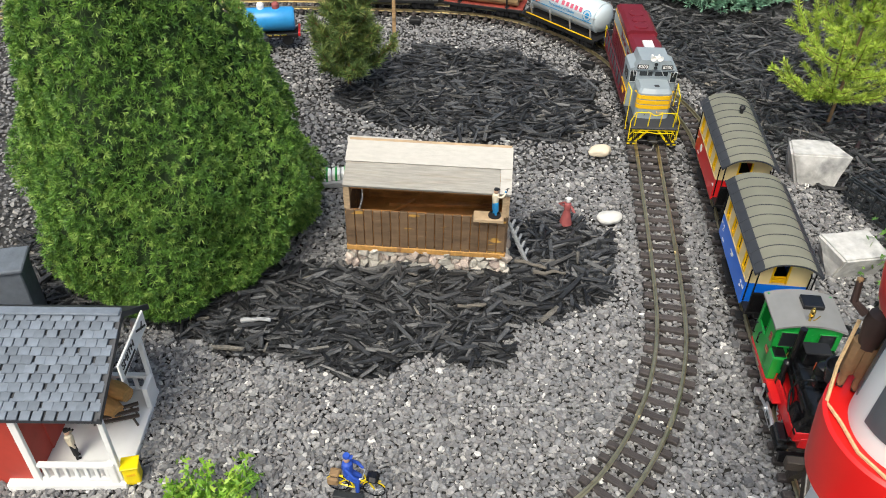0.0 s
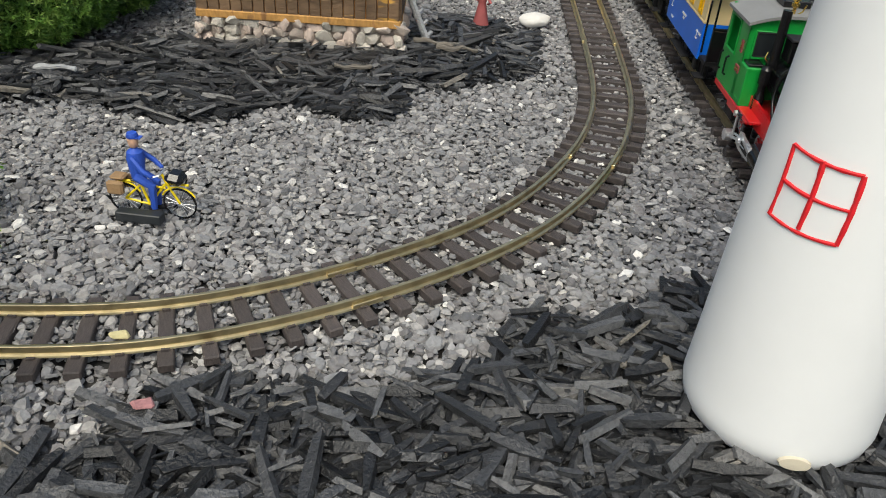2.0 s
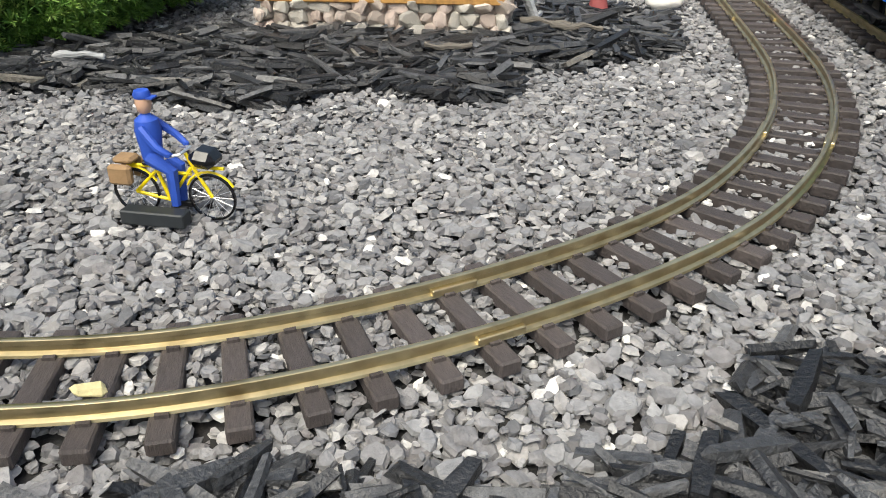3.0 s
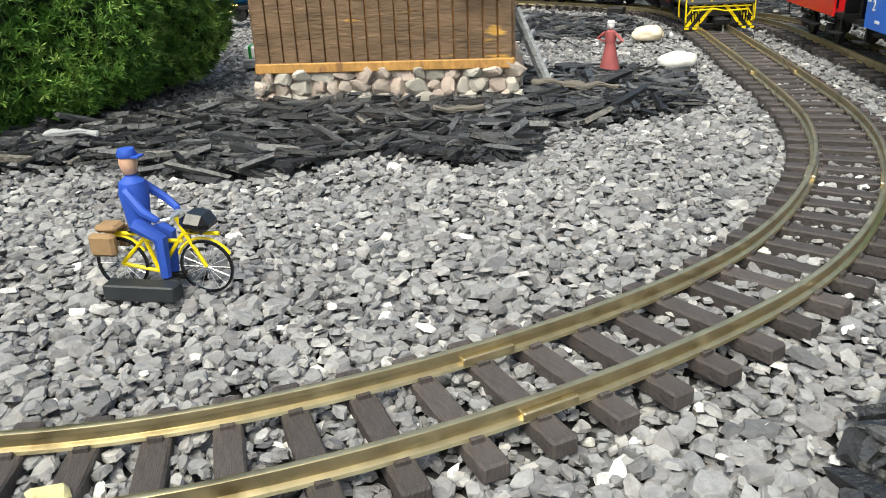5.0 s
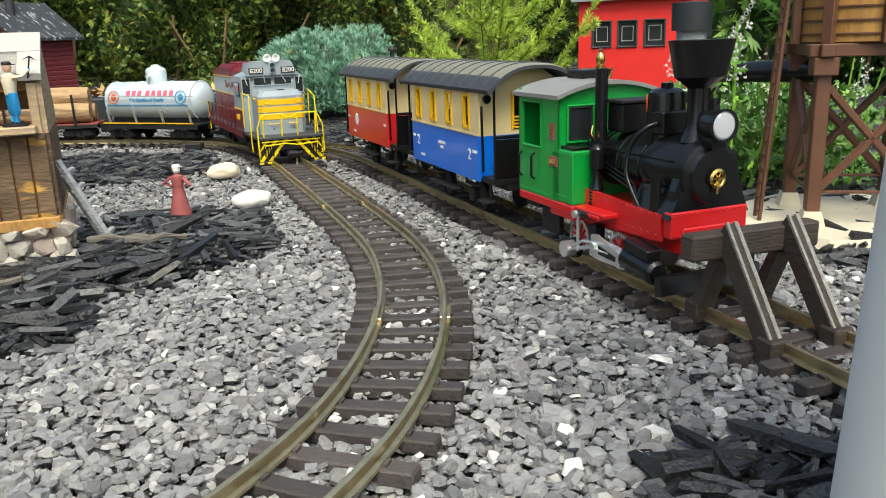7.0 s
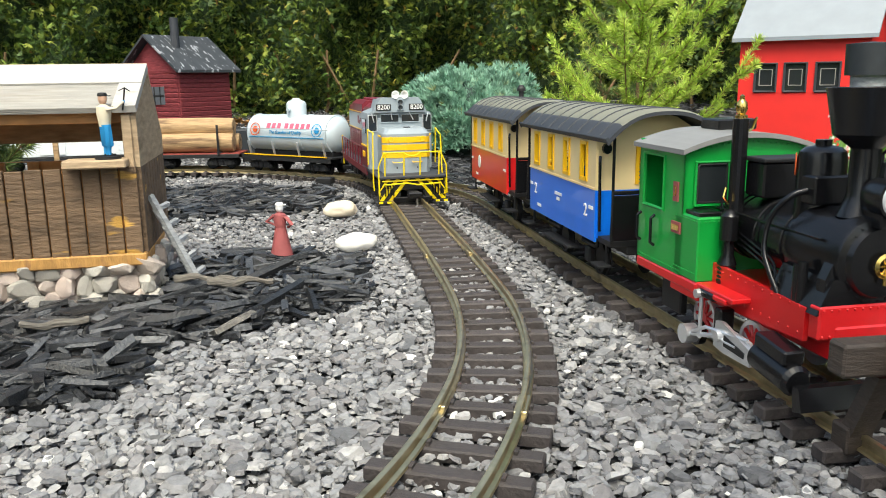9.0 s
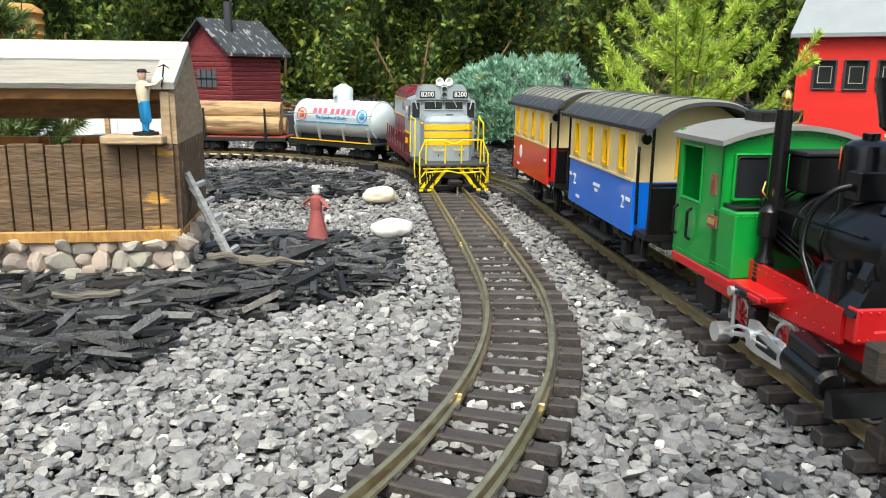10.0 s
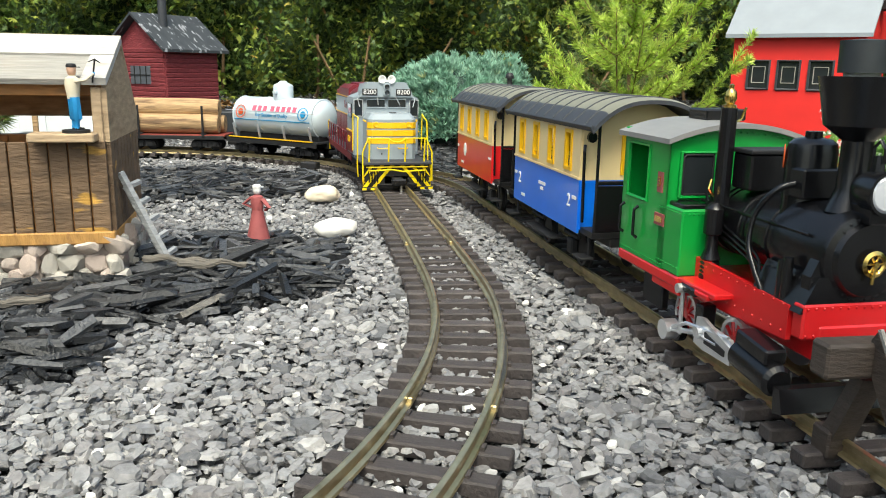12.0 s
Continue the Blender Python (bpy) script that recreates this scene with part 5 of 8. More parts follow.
for s in (-1, 1):
    part("air_pump", lt([(0, 0.043), (0.0070, 0.043), (0.0070, 0.045), (0.0060, 0.046), (0.0070, 0.047), (0.0060, 0.0485), (0.0070, 0.0495), (0.0060, 0.051), (0.0070, 0.052), (0.0060, 0.0535), (0.0070, 0.0545), (0.0045, 0.060), (0.0045, 0.068), (0.0066, 0.069), (0.0066, 0.083), (0.004, 0.086), (0, 0.087)], 16, pose(0.002, s * 0.034, 0)), "black", lo, smooth=True)
    part("exhaust_pipe", rd((-0.004, s * 0.022, 0.082), (-0.004, s * 0.022, 0.138), 0.0050, None, 14), "black", lo) if s < 0 else None
    part("steam_pipe", tb(bend([(0.060, s * 0.014, 0.104), (0.056, s * 0.026, 0.100), (0.049, s * 0.034, 0.088), (0.050, s * 0.038, 0.072), (0.060, s * 0.039, 0.060), (0.070, s * 0.038, 0.048), (0.072, s * 0.038, 0.034)]), 0.0018, 10), "black", lo, "dark curved steam pipe", smooth=True)
    part("feed_pipe", rd((0.084, s * 0.037, 0.036), (0.084, s * 0.037, 0.070), 0.0026, None, 10), "black", lo)
    part("cylinder", rd((0.066, s * 0.0395, 0.020), (0.102, s * 0.0395, 0.0165), 0.0088, None, 20), "black", lo, smooth=True)
    part("cylinder_chest", bx((0.084, s * 0.0395, 0.0300), (0.032, 0.013, 0.009), 0.0012, Euler((0, 0.1, 0)).to_matrix().to_4x4()), "black", lo)
    part("crosshead_guide", sl([(0.030, 0.0215), (0.066, 0.0135), (0.066, 0.0175), (0.034, 0.026)], "y", s * 0.043 - 0.002, s * 0.043 + 0.002), "steel", lo)
    part("crosshead_guide", sl([(0.026, 0.012), (0.066, 0.022), (0.062, 0.0265), (0.026, 0.0285)], "y", s * 0.044 - 0.001, s * 0.044 + 0.001), "steel", lo)
    part("slide_bracket", bx((0.022, s * 0.040, 0.024), (0.009, 0.010, 0.026), 0.001), "black", lo)
    part("connecting_rod", tb([(-0.014, s * 0.046, 0.010), (0.022, s * 0.046, 0.019), (0.05, s * 0.046, 0.020)], 0.0018, 6), "steel", lo)
    part("valve_rod", tb([(-0.006, s * 0.047, 0.014), (0.012, s * 0.047, 0.022), (0.060, s * 0.045, 0.027)], 0.0013, 6), "steel", lo)
    part("wheel_hub", rd((-0.014, s * 0.036, 0.010), (-0.014, s * 0.041, 0.010), 0.0085, None, 20), "black", lo)
    part("crank", rd((-0.014, s * 0.041, 0.010), (-0.014, s * 0.050, 0.010), 0.0068, None, 12), "steel", lo)
    part("link", bx((0.004, s * 0.047, 0.027), (0.0032, 0.002, 0.030), 0.0006), "steel", lo)
    part("link_arm", bx((0.011, s * 0.045, 0.0435), (0.020, 0.007, 0.005), 0.001), "black", lo)
    part("link_pin", rd((0.003, s * 0.044, 0.0425), (0.003, s * 0.051, 0.0425), 0.0032, None, 10), "steel", lo)
    for x in (-0.030, 0.030):
        wheel(lo, x, s * 0.0222, 0.0150, 10, "steel", "red")
    part("brake_gear", bx((-0.066, s * 0.030, 0.022), (0.03, 0.006, 0.022), 0.001), "blackmatt", lo)
part("cow_guard", sl([(0.108, 0.001), (0.116, 0.003), (0.112, 0.014), (0.106, 0.014)], "y", -0.044, 0.044), "black", lo)
part("coupling", bx((-0.112, 0, 0.018), (0.030, 0.014, 0.004), 0.001), "blackmatt", lo)
part("cock_handle", tb([(0.0, -0.030, 0.090), (0.001, -0.034, 0.094), (0.0, -0.032, 0.099)], 0.0009, 6), "brass", lo)

# slim boiler, funnel and lamp
for obs, mid_p, k in (([boil, sb] + list(sb.children), (None, 0, BZ), 0.84), ([dome] + list(dome.children), (0.052, 0, None), 0.86), ([chim], (0.090, 0, None), 0.78), ([lampb] + list(lampb.children), (0.110, 0, 0.104), 0.84)):
    for ob in obs:
        for v in ob.data.vertices:
            for i in range(3):
                if mid_p[i] is not None:
                    v.co[i] = mid_p[i] + (v.co[i] - mid_p[i]) * k
for ob in lo.children:
    if ob.name.split(".")[0] in ("saddle", "steam_pipe", "feed_pipe", "air_pump"):
        for v in ob.data.vertices:
            v.co.y *= 0.86

# rails, bands, pipes and skirts of the engine
for xb in (-0.012, 0.018, 0.048):
    part("boiler_band", lt([(0.0196, -0.002), (0.0203, -0.0015), (0.0203, 0.0015), (0.0196, 0.002), (0.0196, -0.002)], 28, pose(xb, 0, BZ, 0, 90, 0)), "black", boil, smooth=True)
rv = bmesh.new()
for k in range(26):
    a = 2 * math.pi * k / 26
    bmesh.ops.create_icosphere(rv, subdivisions=1, radius=0.0008, matrix=Matrix.Translation((0.1082, 0.0198 * math.cos(a), BZ + 0.0198 * math.sin(a))))
part("rivets", rv, "black", sb)
part("smokebox_skirt", sl([(-0.029, 0.0545), (0.029, 0.0545), (0.029, 0.066), (0.021, 0.082), (-0.021, 0.082), (-0.029, 0.066)], "x", 0.098, 0.1055), "black", sb)
rv = bmesh.new()
for k in range(11):
    for s in (-1, 1):
        bmesh.ops.create_icosphere(rv, subdivisions=1, radius=0.0008, matrix=Matrix.Translation((0.1057, -0.026 + k * 0.0052, 0.0565)))
        bmesh.ops.create_icosphere(rv, subdivisions=1, radius=0.0008, matrix=Matrix.Translation((-0.002 + k * 0.0095, s * 0.0346, 0.0505)))
        bmesh.ops.create_icosphere(rv, subdivisions=1, radius=0.0008, matrix=Matrix.Translation((-0.002 + k * 0.0095, s * 0.0346, 0.0375)))
part("rivets", rv, "red", lo)
for s in (-1, 1):
    rail_h = part("boiler_rail", tb([(-0.024, s * 0.0235, BZ + 0.010), (0.094, s * 0.0250, BZ + 0.010)], 0.0009, 6), "black", boil)
    for k in range(4):
        part("rail_knob", rd((-0.015 + k * 0.034, s * 0.0180, BZ + 0.0085), (-0.015 + k * 0.034, s * 0.0250, BZ + 0.010), 0.0012, None, 8), "black", rail_h)
    for k in range(3):
        part("oil_pipe", tb(bend([(-0.026, s * 0.020, BZ + 0.014 - k * 0.004), (-0.010, s * 0.0235, BZ + 0.004 - k * 0.004), (0.020, s * 0.0230, BZ - 0.004 - k * 0.003), (0.048, s * 0.0245, BZ - 0.010 - k * 0.003), (0.058, s * 0.028, 0.052)]), 0.0008, 5), "black", boil)
    part("cab_skirt", bx((CX1 + 0.004, s * 0.0375, 0.0365), (0.038, 0.0170, 0.0115), 0.001), "red", lo)
    part("footstep", bx((0.022, s * 0.041, 0.0395), (0.028, 0.014, 0.003), 0.0006), "red", lo)
    ch = part("crosshead", sl([(0.022, 0.013), (0.024, 0.030), (0.032, 0.031), (0.066, 0.0225), (0.066, 0.0125), (0.034, 0.0115)], "y", s * 0.0455 - 0.0012, s * 0.0455 + 0.0012), "steel", lo, "silver crosshead plate")
    part("guide_slot", sl([(0.036, 0.0165), (0.036, 0.0235), (0.060, 0.0195), (0.060, 0.0158)], "y", s * 0.0470 - 0.0004, s * 0.0470 + 0.0004), "blackmatt", ch)
    part("crosshead_pin", rd((0.030, s * 0.0465, 0.0215), (0.030, s * 0.0500, 0.0215), 0.0036, None, 14), "steel", ch)
    part("delivery_pipe", rd((0.088, s * 0.031, 0.036), (0.088, s * 0.031, 0.072), 0.0034, 0.0026, 12), "black", lo)
    part("cylinder_cover", rd((0.102, s * 0.0395, 0.0165), (0.1045, s * 0.0395, 0.0162), 0.0092, 0.0070, 20), "black", lo)

LOW = ("cylinder", "cylinder_cover", "cylinder_chest", "crosshead", "crosshead_guide", "crosshead_pin", "guide_slot", "slide_bracket", "connecting_rod",
       "valve_rod", "wheel_hub", "crank", "link", "link_arm", "link_pin", "brake_gear", "coupling")
# true height over the rails, with the boiler and lamp kept round
for ob in lo.children_recursive:
    kind = ob.name.split(".")[0]
    if kind in ("wheel", "spokes") or ob.data is None:
        continue
    raise_up(ob, 1.0 if kind in LOW else 1.12)
    for v in ob.data.vertices:
        v.co.x *= 0.94 if v.co.x > 0 else 1.0
    if kind in ("boiler", "smokebox", "boiler_band", "door_wheel", "headlamp", "lens", "chimney", "steam_dome"):
        for v in ob.data.vertices:
            v.co.y *= 1.12

# ---- buffer stop at the end of the siding ----
bs = thing("buffer_stop", pose(0.487, 0.648, RAIL, 0, 0, -98) @ Matrix.Diagonal((0.85, 1, 1.25, 1)), "dark brown timber buffer stop at the end of the siding", "buffer stop")
part("beam", bx((0, -0.002, 0.0385), (0.015, 0.100, 0.0135), 0.0012), "brownwood", bs)
for s in (-1, 1):
    y = s * 0.024
    strut = part("strut", sl([(0.004, 0.046), (0.008, 0.050), (0.066, -0.004), (0.066, -0.012), (0.056, -0.012), (0.004, 0.036)], "y", y - 0.005, y + 0.005), "brownwood", bs)
    part("strut_cap", sl([(0.007, 0.0505), (0.009, 0.0512), (0.067, -0.0033), (0.066, -0.0045)], "y", y - 0.0046, y - 0.0028), "weathered", strut, "rubbed pale edge")
    part("strut_cap", sl([(0.007, 0.0505), (0.009, 0.0512), (0.067, -0.0033), (0.066, -0.0045)], "y", y + 0.0014, y + 0.0042), "weathered", strut, "rubbed pale edge")
    part("prop", sl([(-0.006, 0.030), (0.004, 0.030), (-0.018, -0.004), (-0.030, -0.004)], "y", y - 0.006, y + 0.006), "brownwood", bs)
    part("foot_block", bx((0.060, y, -0.006), (0.016, 0.015, 0.014), 0.001), "brownwood", bs)
    part("foot_block", bx((-0.024, y, -0.003), (0.016, 0.015, 0.012), 0.001), "brownwood", bs)
part("cross_tie", bx((0.045, 0, -0.0125), (0.012, 0.09, 0.008), 0.001), "tie", bs)


# ---- freight train on the main track ----
S_F = float(length_at(MAIN, 0.440, 1.545))


def truck(parent, x, wheelbase=0.052, rad=0.0125, long=0.082):
    t = part("truck", bx((x, 0, 0.016), (long * 0.5, 0.030, 0.008), 0.001), "blackmatt", parent)
    for s in (-1, 1):
        part("side_frame", sl([(x - long / 2, 0.010), (x - long / 2 + 0.006, 0.020), (x - 0.012, 0.023), (x + 0.012, 0.023), (x + long / 2 - 0.006, 0.020), (x + long / 2, 0.010), (x + 0.012, 0.008), (x - 0.012, 0.008)], "y", s * 0.034 - 0.0025, s * 0.034 + 0.0025), "blackmatt", t)
        for d in (-1, 1):
            part("journal_box", bx((x + d * wheelbase / 2, s * 0.037, 0.0135), (0.010, 0.004, 0.010), 0.001), "blackmatt", t)
            part("coil_spring", rd((x + d * 0.007, s * 0.034, 0.008), (x + d * 0.007, s * 0.034, 0.020), 0.0035, None, 10), "black", t)
            bm = lt([(0.0, -0.003), (rad + 0.002, -0.003), (rad + 0.002, -0.001), (rad, -0.001), (rad, 0.003), (rad * 0.8, 0.003), (0.0, 0.0015)], 20, pose(x + d * wheelbase / 2, s * 0.0222, rad, 90 if s < 0 else -90))
            part("wheel", bm, "blackmatt", t, smooth=True)
    return t


# diesel locomotive: local x points ahead
de = thing("diesel_locomotive", on_track(MAIN, S_F + 0.373, S_F + 0.123) @ Matrix.Scale(1.07, 4), "grey, maroon and yellow toy diesel locomotive on the main track", "diesel locomotive")
DX = 0.228
for x in (-0.135, 0.135):
    truck(de, x, 0.056, 0.0135, 0.105)
part("underframe", bx((0, 0, 0.032), (2 * DX - 0.02, 0.070, 0.010), 0.001), "blackmatt", de)
part("fuel_tank", bx((0.0, 0, 0.020), (0.105, 0.066, 0.020), 0.005), "blackmatt", de)
part("deck", bx((0, 0, 0.0385), (2 * DX, 0.100, 0.004), 0.0008), "roofedge", de)
for s in (-1, 1):
    part("deck_skirt", bx((-0.04, s * 0.0495, 0.0355), (0.30, 0.0016, 0.010)), "maroon", de)
H0, H1 = -0.205, 0.070
hood = part("hood", bx(((H0 + H1) / 2, 0, 0.066), (H1 - H0, 0.066, 0.052), 0.002), "maroon", de, "maroon engine hood")
part("hood_band", bx(((H0 + H1) / 2, 0, 0.107), (H1 - H0 - 0.001, 0.0672, 0.029), 0.0006), "locogrey", hood, "grey hood band")
part("hood_top", sl([(-0.0325, 0.122), (0.0325, 0.122), (0.0325, 0.129), (0.026, 0.134), (-0.026, 0.134), (-0.0325, 0.129)], "x", H0, H1 - 0.002), "maroon", hood)
for zz, hh in ((0.1222, 0.0018), (0.0922, 0.0018)):
    for s in (-1, 1):
        part("stripe", bx(((H0 + H1) / 2, s * 0.0337, zz), (H1 - H0 - 0.003, 0.0012, hh)), "yellow", hood)
for s in (-1, 1):
    for k in range(11):
        part("hood_door", bx((H0 + 0.018 + k * 0.0235, s * 0.0334, 0.068), (0.0215, 0.0012, 0.042), 0.0004), "maroon", hood)
    for x, w in ((-0.052, 0.070), (0.022, 0.042)):
        for k in range(5):
            part("lettering_bar", bx((x - w / 2 + (k + 0.5) * w / 5, s * 0.0342, 0.107 + 0.002 * (-1) ** k), (w / 5 - 0.003, 0.0006, 0.007 if k else 0.013)), "maroon", hood)
    for k in range(8):
        part("louvre", bx((H0 + 0.05, s * 0.0345, 0.056 + k * 0.004), (0.030, 0.001, 0.0016)), "maroon", hood)
part("radiator_box", sl([(-0.034, 0.120), (0.034, 0.120), (0.034, 0.136), (0.026, 0.142), (-0.026, 0.142), (-0.034, 0.136)], "x", -0.150, -0.030), "maroon", hood)
part("radiator_box", sl([(-0.034, 0.120), (0.034, 0.120), (0.034, 0.133), (0.026, 0.139), (-0.026, 0.139), (-0.034, 0.133)], "x", 0.005, 0.062), "maroon", hood)
for x in (-0.125, -0.09, -0.055):
    part("roof_fan", lt([(0.0, 0.141), (0.017, 0.141), (0.017, 0.1445), (0.014, 0.1455), (0, 0.1455)], 20, pose(x, 0, 0)), "maroon", hood)
part("roof_bar", bx((0.05, 0, 0.143), (0.045, 0.022, 0.004), 0.001), "white", hood)
# cab
C0, C1, KW = 0.068, 0.136, 0.052
cabd = part("cab", bx(((C0 + C1) / 2, 0, 0.080), (C1 - C0, 2 * KW - 0.004, 0.080), 0.002), "locogrey", de, "grey driver's cab")
crown = [(-KW + 0.001, 0.118), (KW - 0.001, 0.118), (KW - 0.003, 0.127), (0.034, 0.133), (0.030, 0.147), (-0.030, 0.147), (-0.034, 0.133), (-KW + 0.003, 0.127)]
part("cab_crown", sl(crown, "x", C0, C1 - 0.004), "locogrey", cabd)
part("number_housing", sl([(-0.041, 0.128), (0.041, 0.128), (0.038, 0.136), (0.030, 0.150), (-0.030, 0.150), (-0.038, 0.136)], "x", C1 - 0.020, C1 + 0.0035), "locogrey", cabd)
for s in (-1, 1):
    nb = part("number_board", bx((C1 + 0.0040, s * 0.0255, 0.1355), (0.0016, 0.023, 0.0098), 0.0006), "textblack", cabd)
    words("number", "8200", 0.0098, pose(C1 + 0.0050, s * 0.0255, 0.1355, 90, 0, 90), "white", nb, 1.0)
    win = part("windscreen", bx((C1 + 0.0003, s * 0.0160, 0.1190), (0.0016, 0.0275, 0.0120), 0.0005), "glass", cabd)
    part("window_rim", tb([(C1 + 0.0012, s * 0.0160 + a, 0.1190 + b) for a, b in ((-0.0138, -0.006), (0.0138, -0.006), (0.0138, 0.006), (-0.0138, 0.006), (-0.0138, -0.006))], 0.0008, 5), "locogrey", win)
    part("wiper", tb([(C1 + 0.0022, s * 0.014, 0.1285), (C1 + 0.0026, s * 0.0165 + 0.004, 0.1165)], 0.0008, 5), "steel", win)
    sw = part("side_pane", bx((C1 - 0.0006, s * 0.0425, 0.1120), (0.0036, 0.0130, 0.0240), 0.0008), "glass", cabd)
    part("window_rim", tb([(C1 + 0.0013, s * 0.0425 + a, 0.1120 + b) for a, b in ((-0.0065, -0.012), (0.0065, -0.012), (0.0065, 0.012), (-0.0065, 0.012), (-0.0065, -0.012))], 0.0008, 5), "steel", sw)
    part("wiper", tb([(C1 + 0.0024, s * 0.044, 0.1265), (C1 + 0.0024, s * 0.0405, 0.1135)], 0.0008, 5), "steel", sw)
    part("side_window", bx(((C0 + C1) / 2 + 0.004, s * (KW - 0.0012), 0.107), (0.030, 0.0016, 0.022), 0.0006), "glass", cabd)
    part("cab_number", bx(((C0 + C1) / 2, s * (KW - 0.0012), 0.060), (0.050, 0.0016, 0.030)), "maroon", cabd)
    words("number", "8200", 0.013, pose((C0 + C1) / 2, s * (KW + 0.0001), 0.063, 90, 0, 180 if s > 0 else 0), "yellow", cabd, 0.9)
    part("cab_stripe", bx(((C0 + C1) / 2, s * (KW - 0.0010), 0.0765), (0.066, 0.0016, 0.0022)), "yellow", cabd)
lm = part("lamp_cluster", bx((C1 + 0.0045, 0, 0.1395), (0.005, 0.0105, 0.0185), 0.0014), "locogrey", cabd)
for zz in (0.1435, 0.1352):
    part("headlight", lt([(0.0, 0), (0.0036, 0), (0.0036, 0.002), (0.0026, 0.0015), (0, 0.001)], 14, pose(C1 + 0.0068, 0, zz, 0, 90, 0)), "glass", lm)
hn = part("air_horn", bx((C1 - 0.006, 0, 0.1515), (0.012, 0.020, 0.004), 0.001), "white", cabd, "white twin air horn")
for s in (-1, 1):
    part("horn_bell", lt([(0.0, -0.010), (0.0025, -0.010), (0.003, 0.002), (0.0062, 0.008), (0.0050, 0.008), (0.0025, 0.004), (0, 0.003)], 16, pose(C1 - 0.002, s * 0.0070, 0.1545, 0, 90, 0)), "white", hn, smooth=True)
# nose
N1 = 0.186
pl = [(C1, -0.0355), (N1 - 0.006, -0.0355), (N1, -0.0300), (N1 + 0.003, 0.0), (N1, 0.0300), (N1 - 0.006, 0.0355), (C1, 0.0355)]
nose = part("nose", sl(pl, "z", 0.0405, 0.098), "locogrey", de, "grey short nose with yellow bands")
top = [(x - (0.007 if x > C1 else 0), y * 0.84) for x, y in pl]
bm = bmesh.new()
a, b = [bm.verts.new((x, y, 0.098)) for x, y in pl], [bm.verts.new((x, y, 0.106)) for x, y in top]
bm.faces.new(b)
for i in range(len(pl)):
    j = (i + 1) % len(pl)
    bm.faces.new((a[i], a[j], b[j], b[i]))
part("nose_top", bm, "locogrey", nose)
for zz, hh in ((0.0895, 0.0085), (0.0785, 0.0085), (0.0675, 0.0085)):
    gp = [(x + (0.0006 if x > C1 + 0.01 else 0), y * 1.012) for x, y in pl[1:-1]]
    gp = [(N1 - 0.012, -0.0360)] + gp + [(N1 - 0.012, 0.0360)]
    part("nose_band", sl(gp, "z", zz - hh / 2, zz + hh / 2), "yellow", nose)
for s in (-1, 1):
    part("class_lamp", lt([(0.0, 0), (0.0042, 0), (0.0036, 0.0016), (0.0024, 0.0012), (0, 0.001)], 14, pose(N1 + 0.0008, s * 0.024, 0.0905, 0, 90, 0)), "yellow", nose)
    part("grab_iron", tb([(N1 + 0.001, s * 0.008, 0.058), (N1 + 0.006, s * 0.008, 0.0565), (N1 + 0.004, s * 0.022, 0.0565), (N1 - 0.001, s * 0.022, 0.058)], 0.0008, 6), "yellow", nose)
    part("vent", bx((N1 + 0.0005, s * 0.014, 0.0485), (0.002, 0.005, 0.003)), "blackmatt", nose)
    part("nose_latch", tb([(N1 - 0.02, s * 0.0365, 0.094), (N1 - 0.016, s * 0.040, 0.096), (N1 - 0.012, s * 0.037, 0.094)], 0.0012, 6), "yellow", nose)
part("nose_hatch", bx((N1 - 0.018, 0.004, 0.1068), (0.008, 0.010, 0.0014), 0.0004), "roofedge", nose)
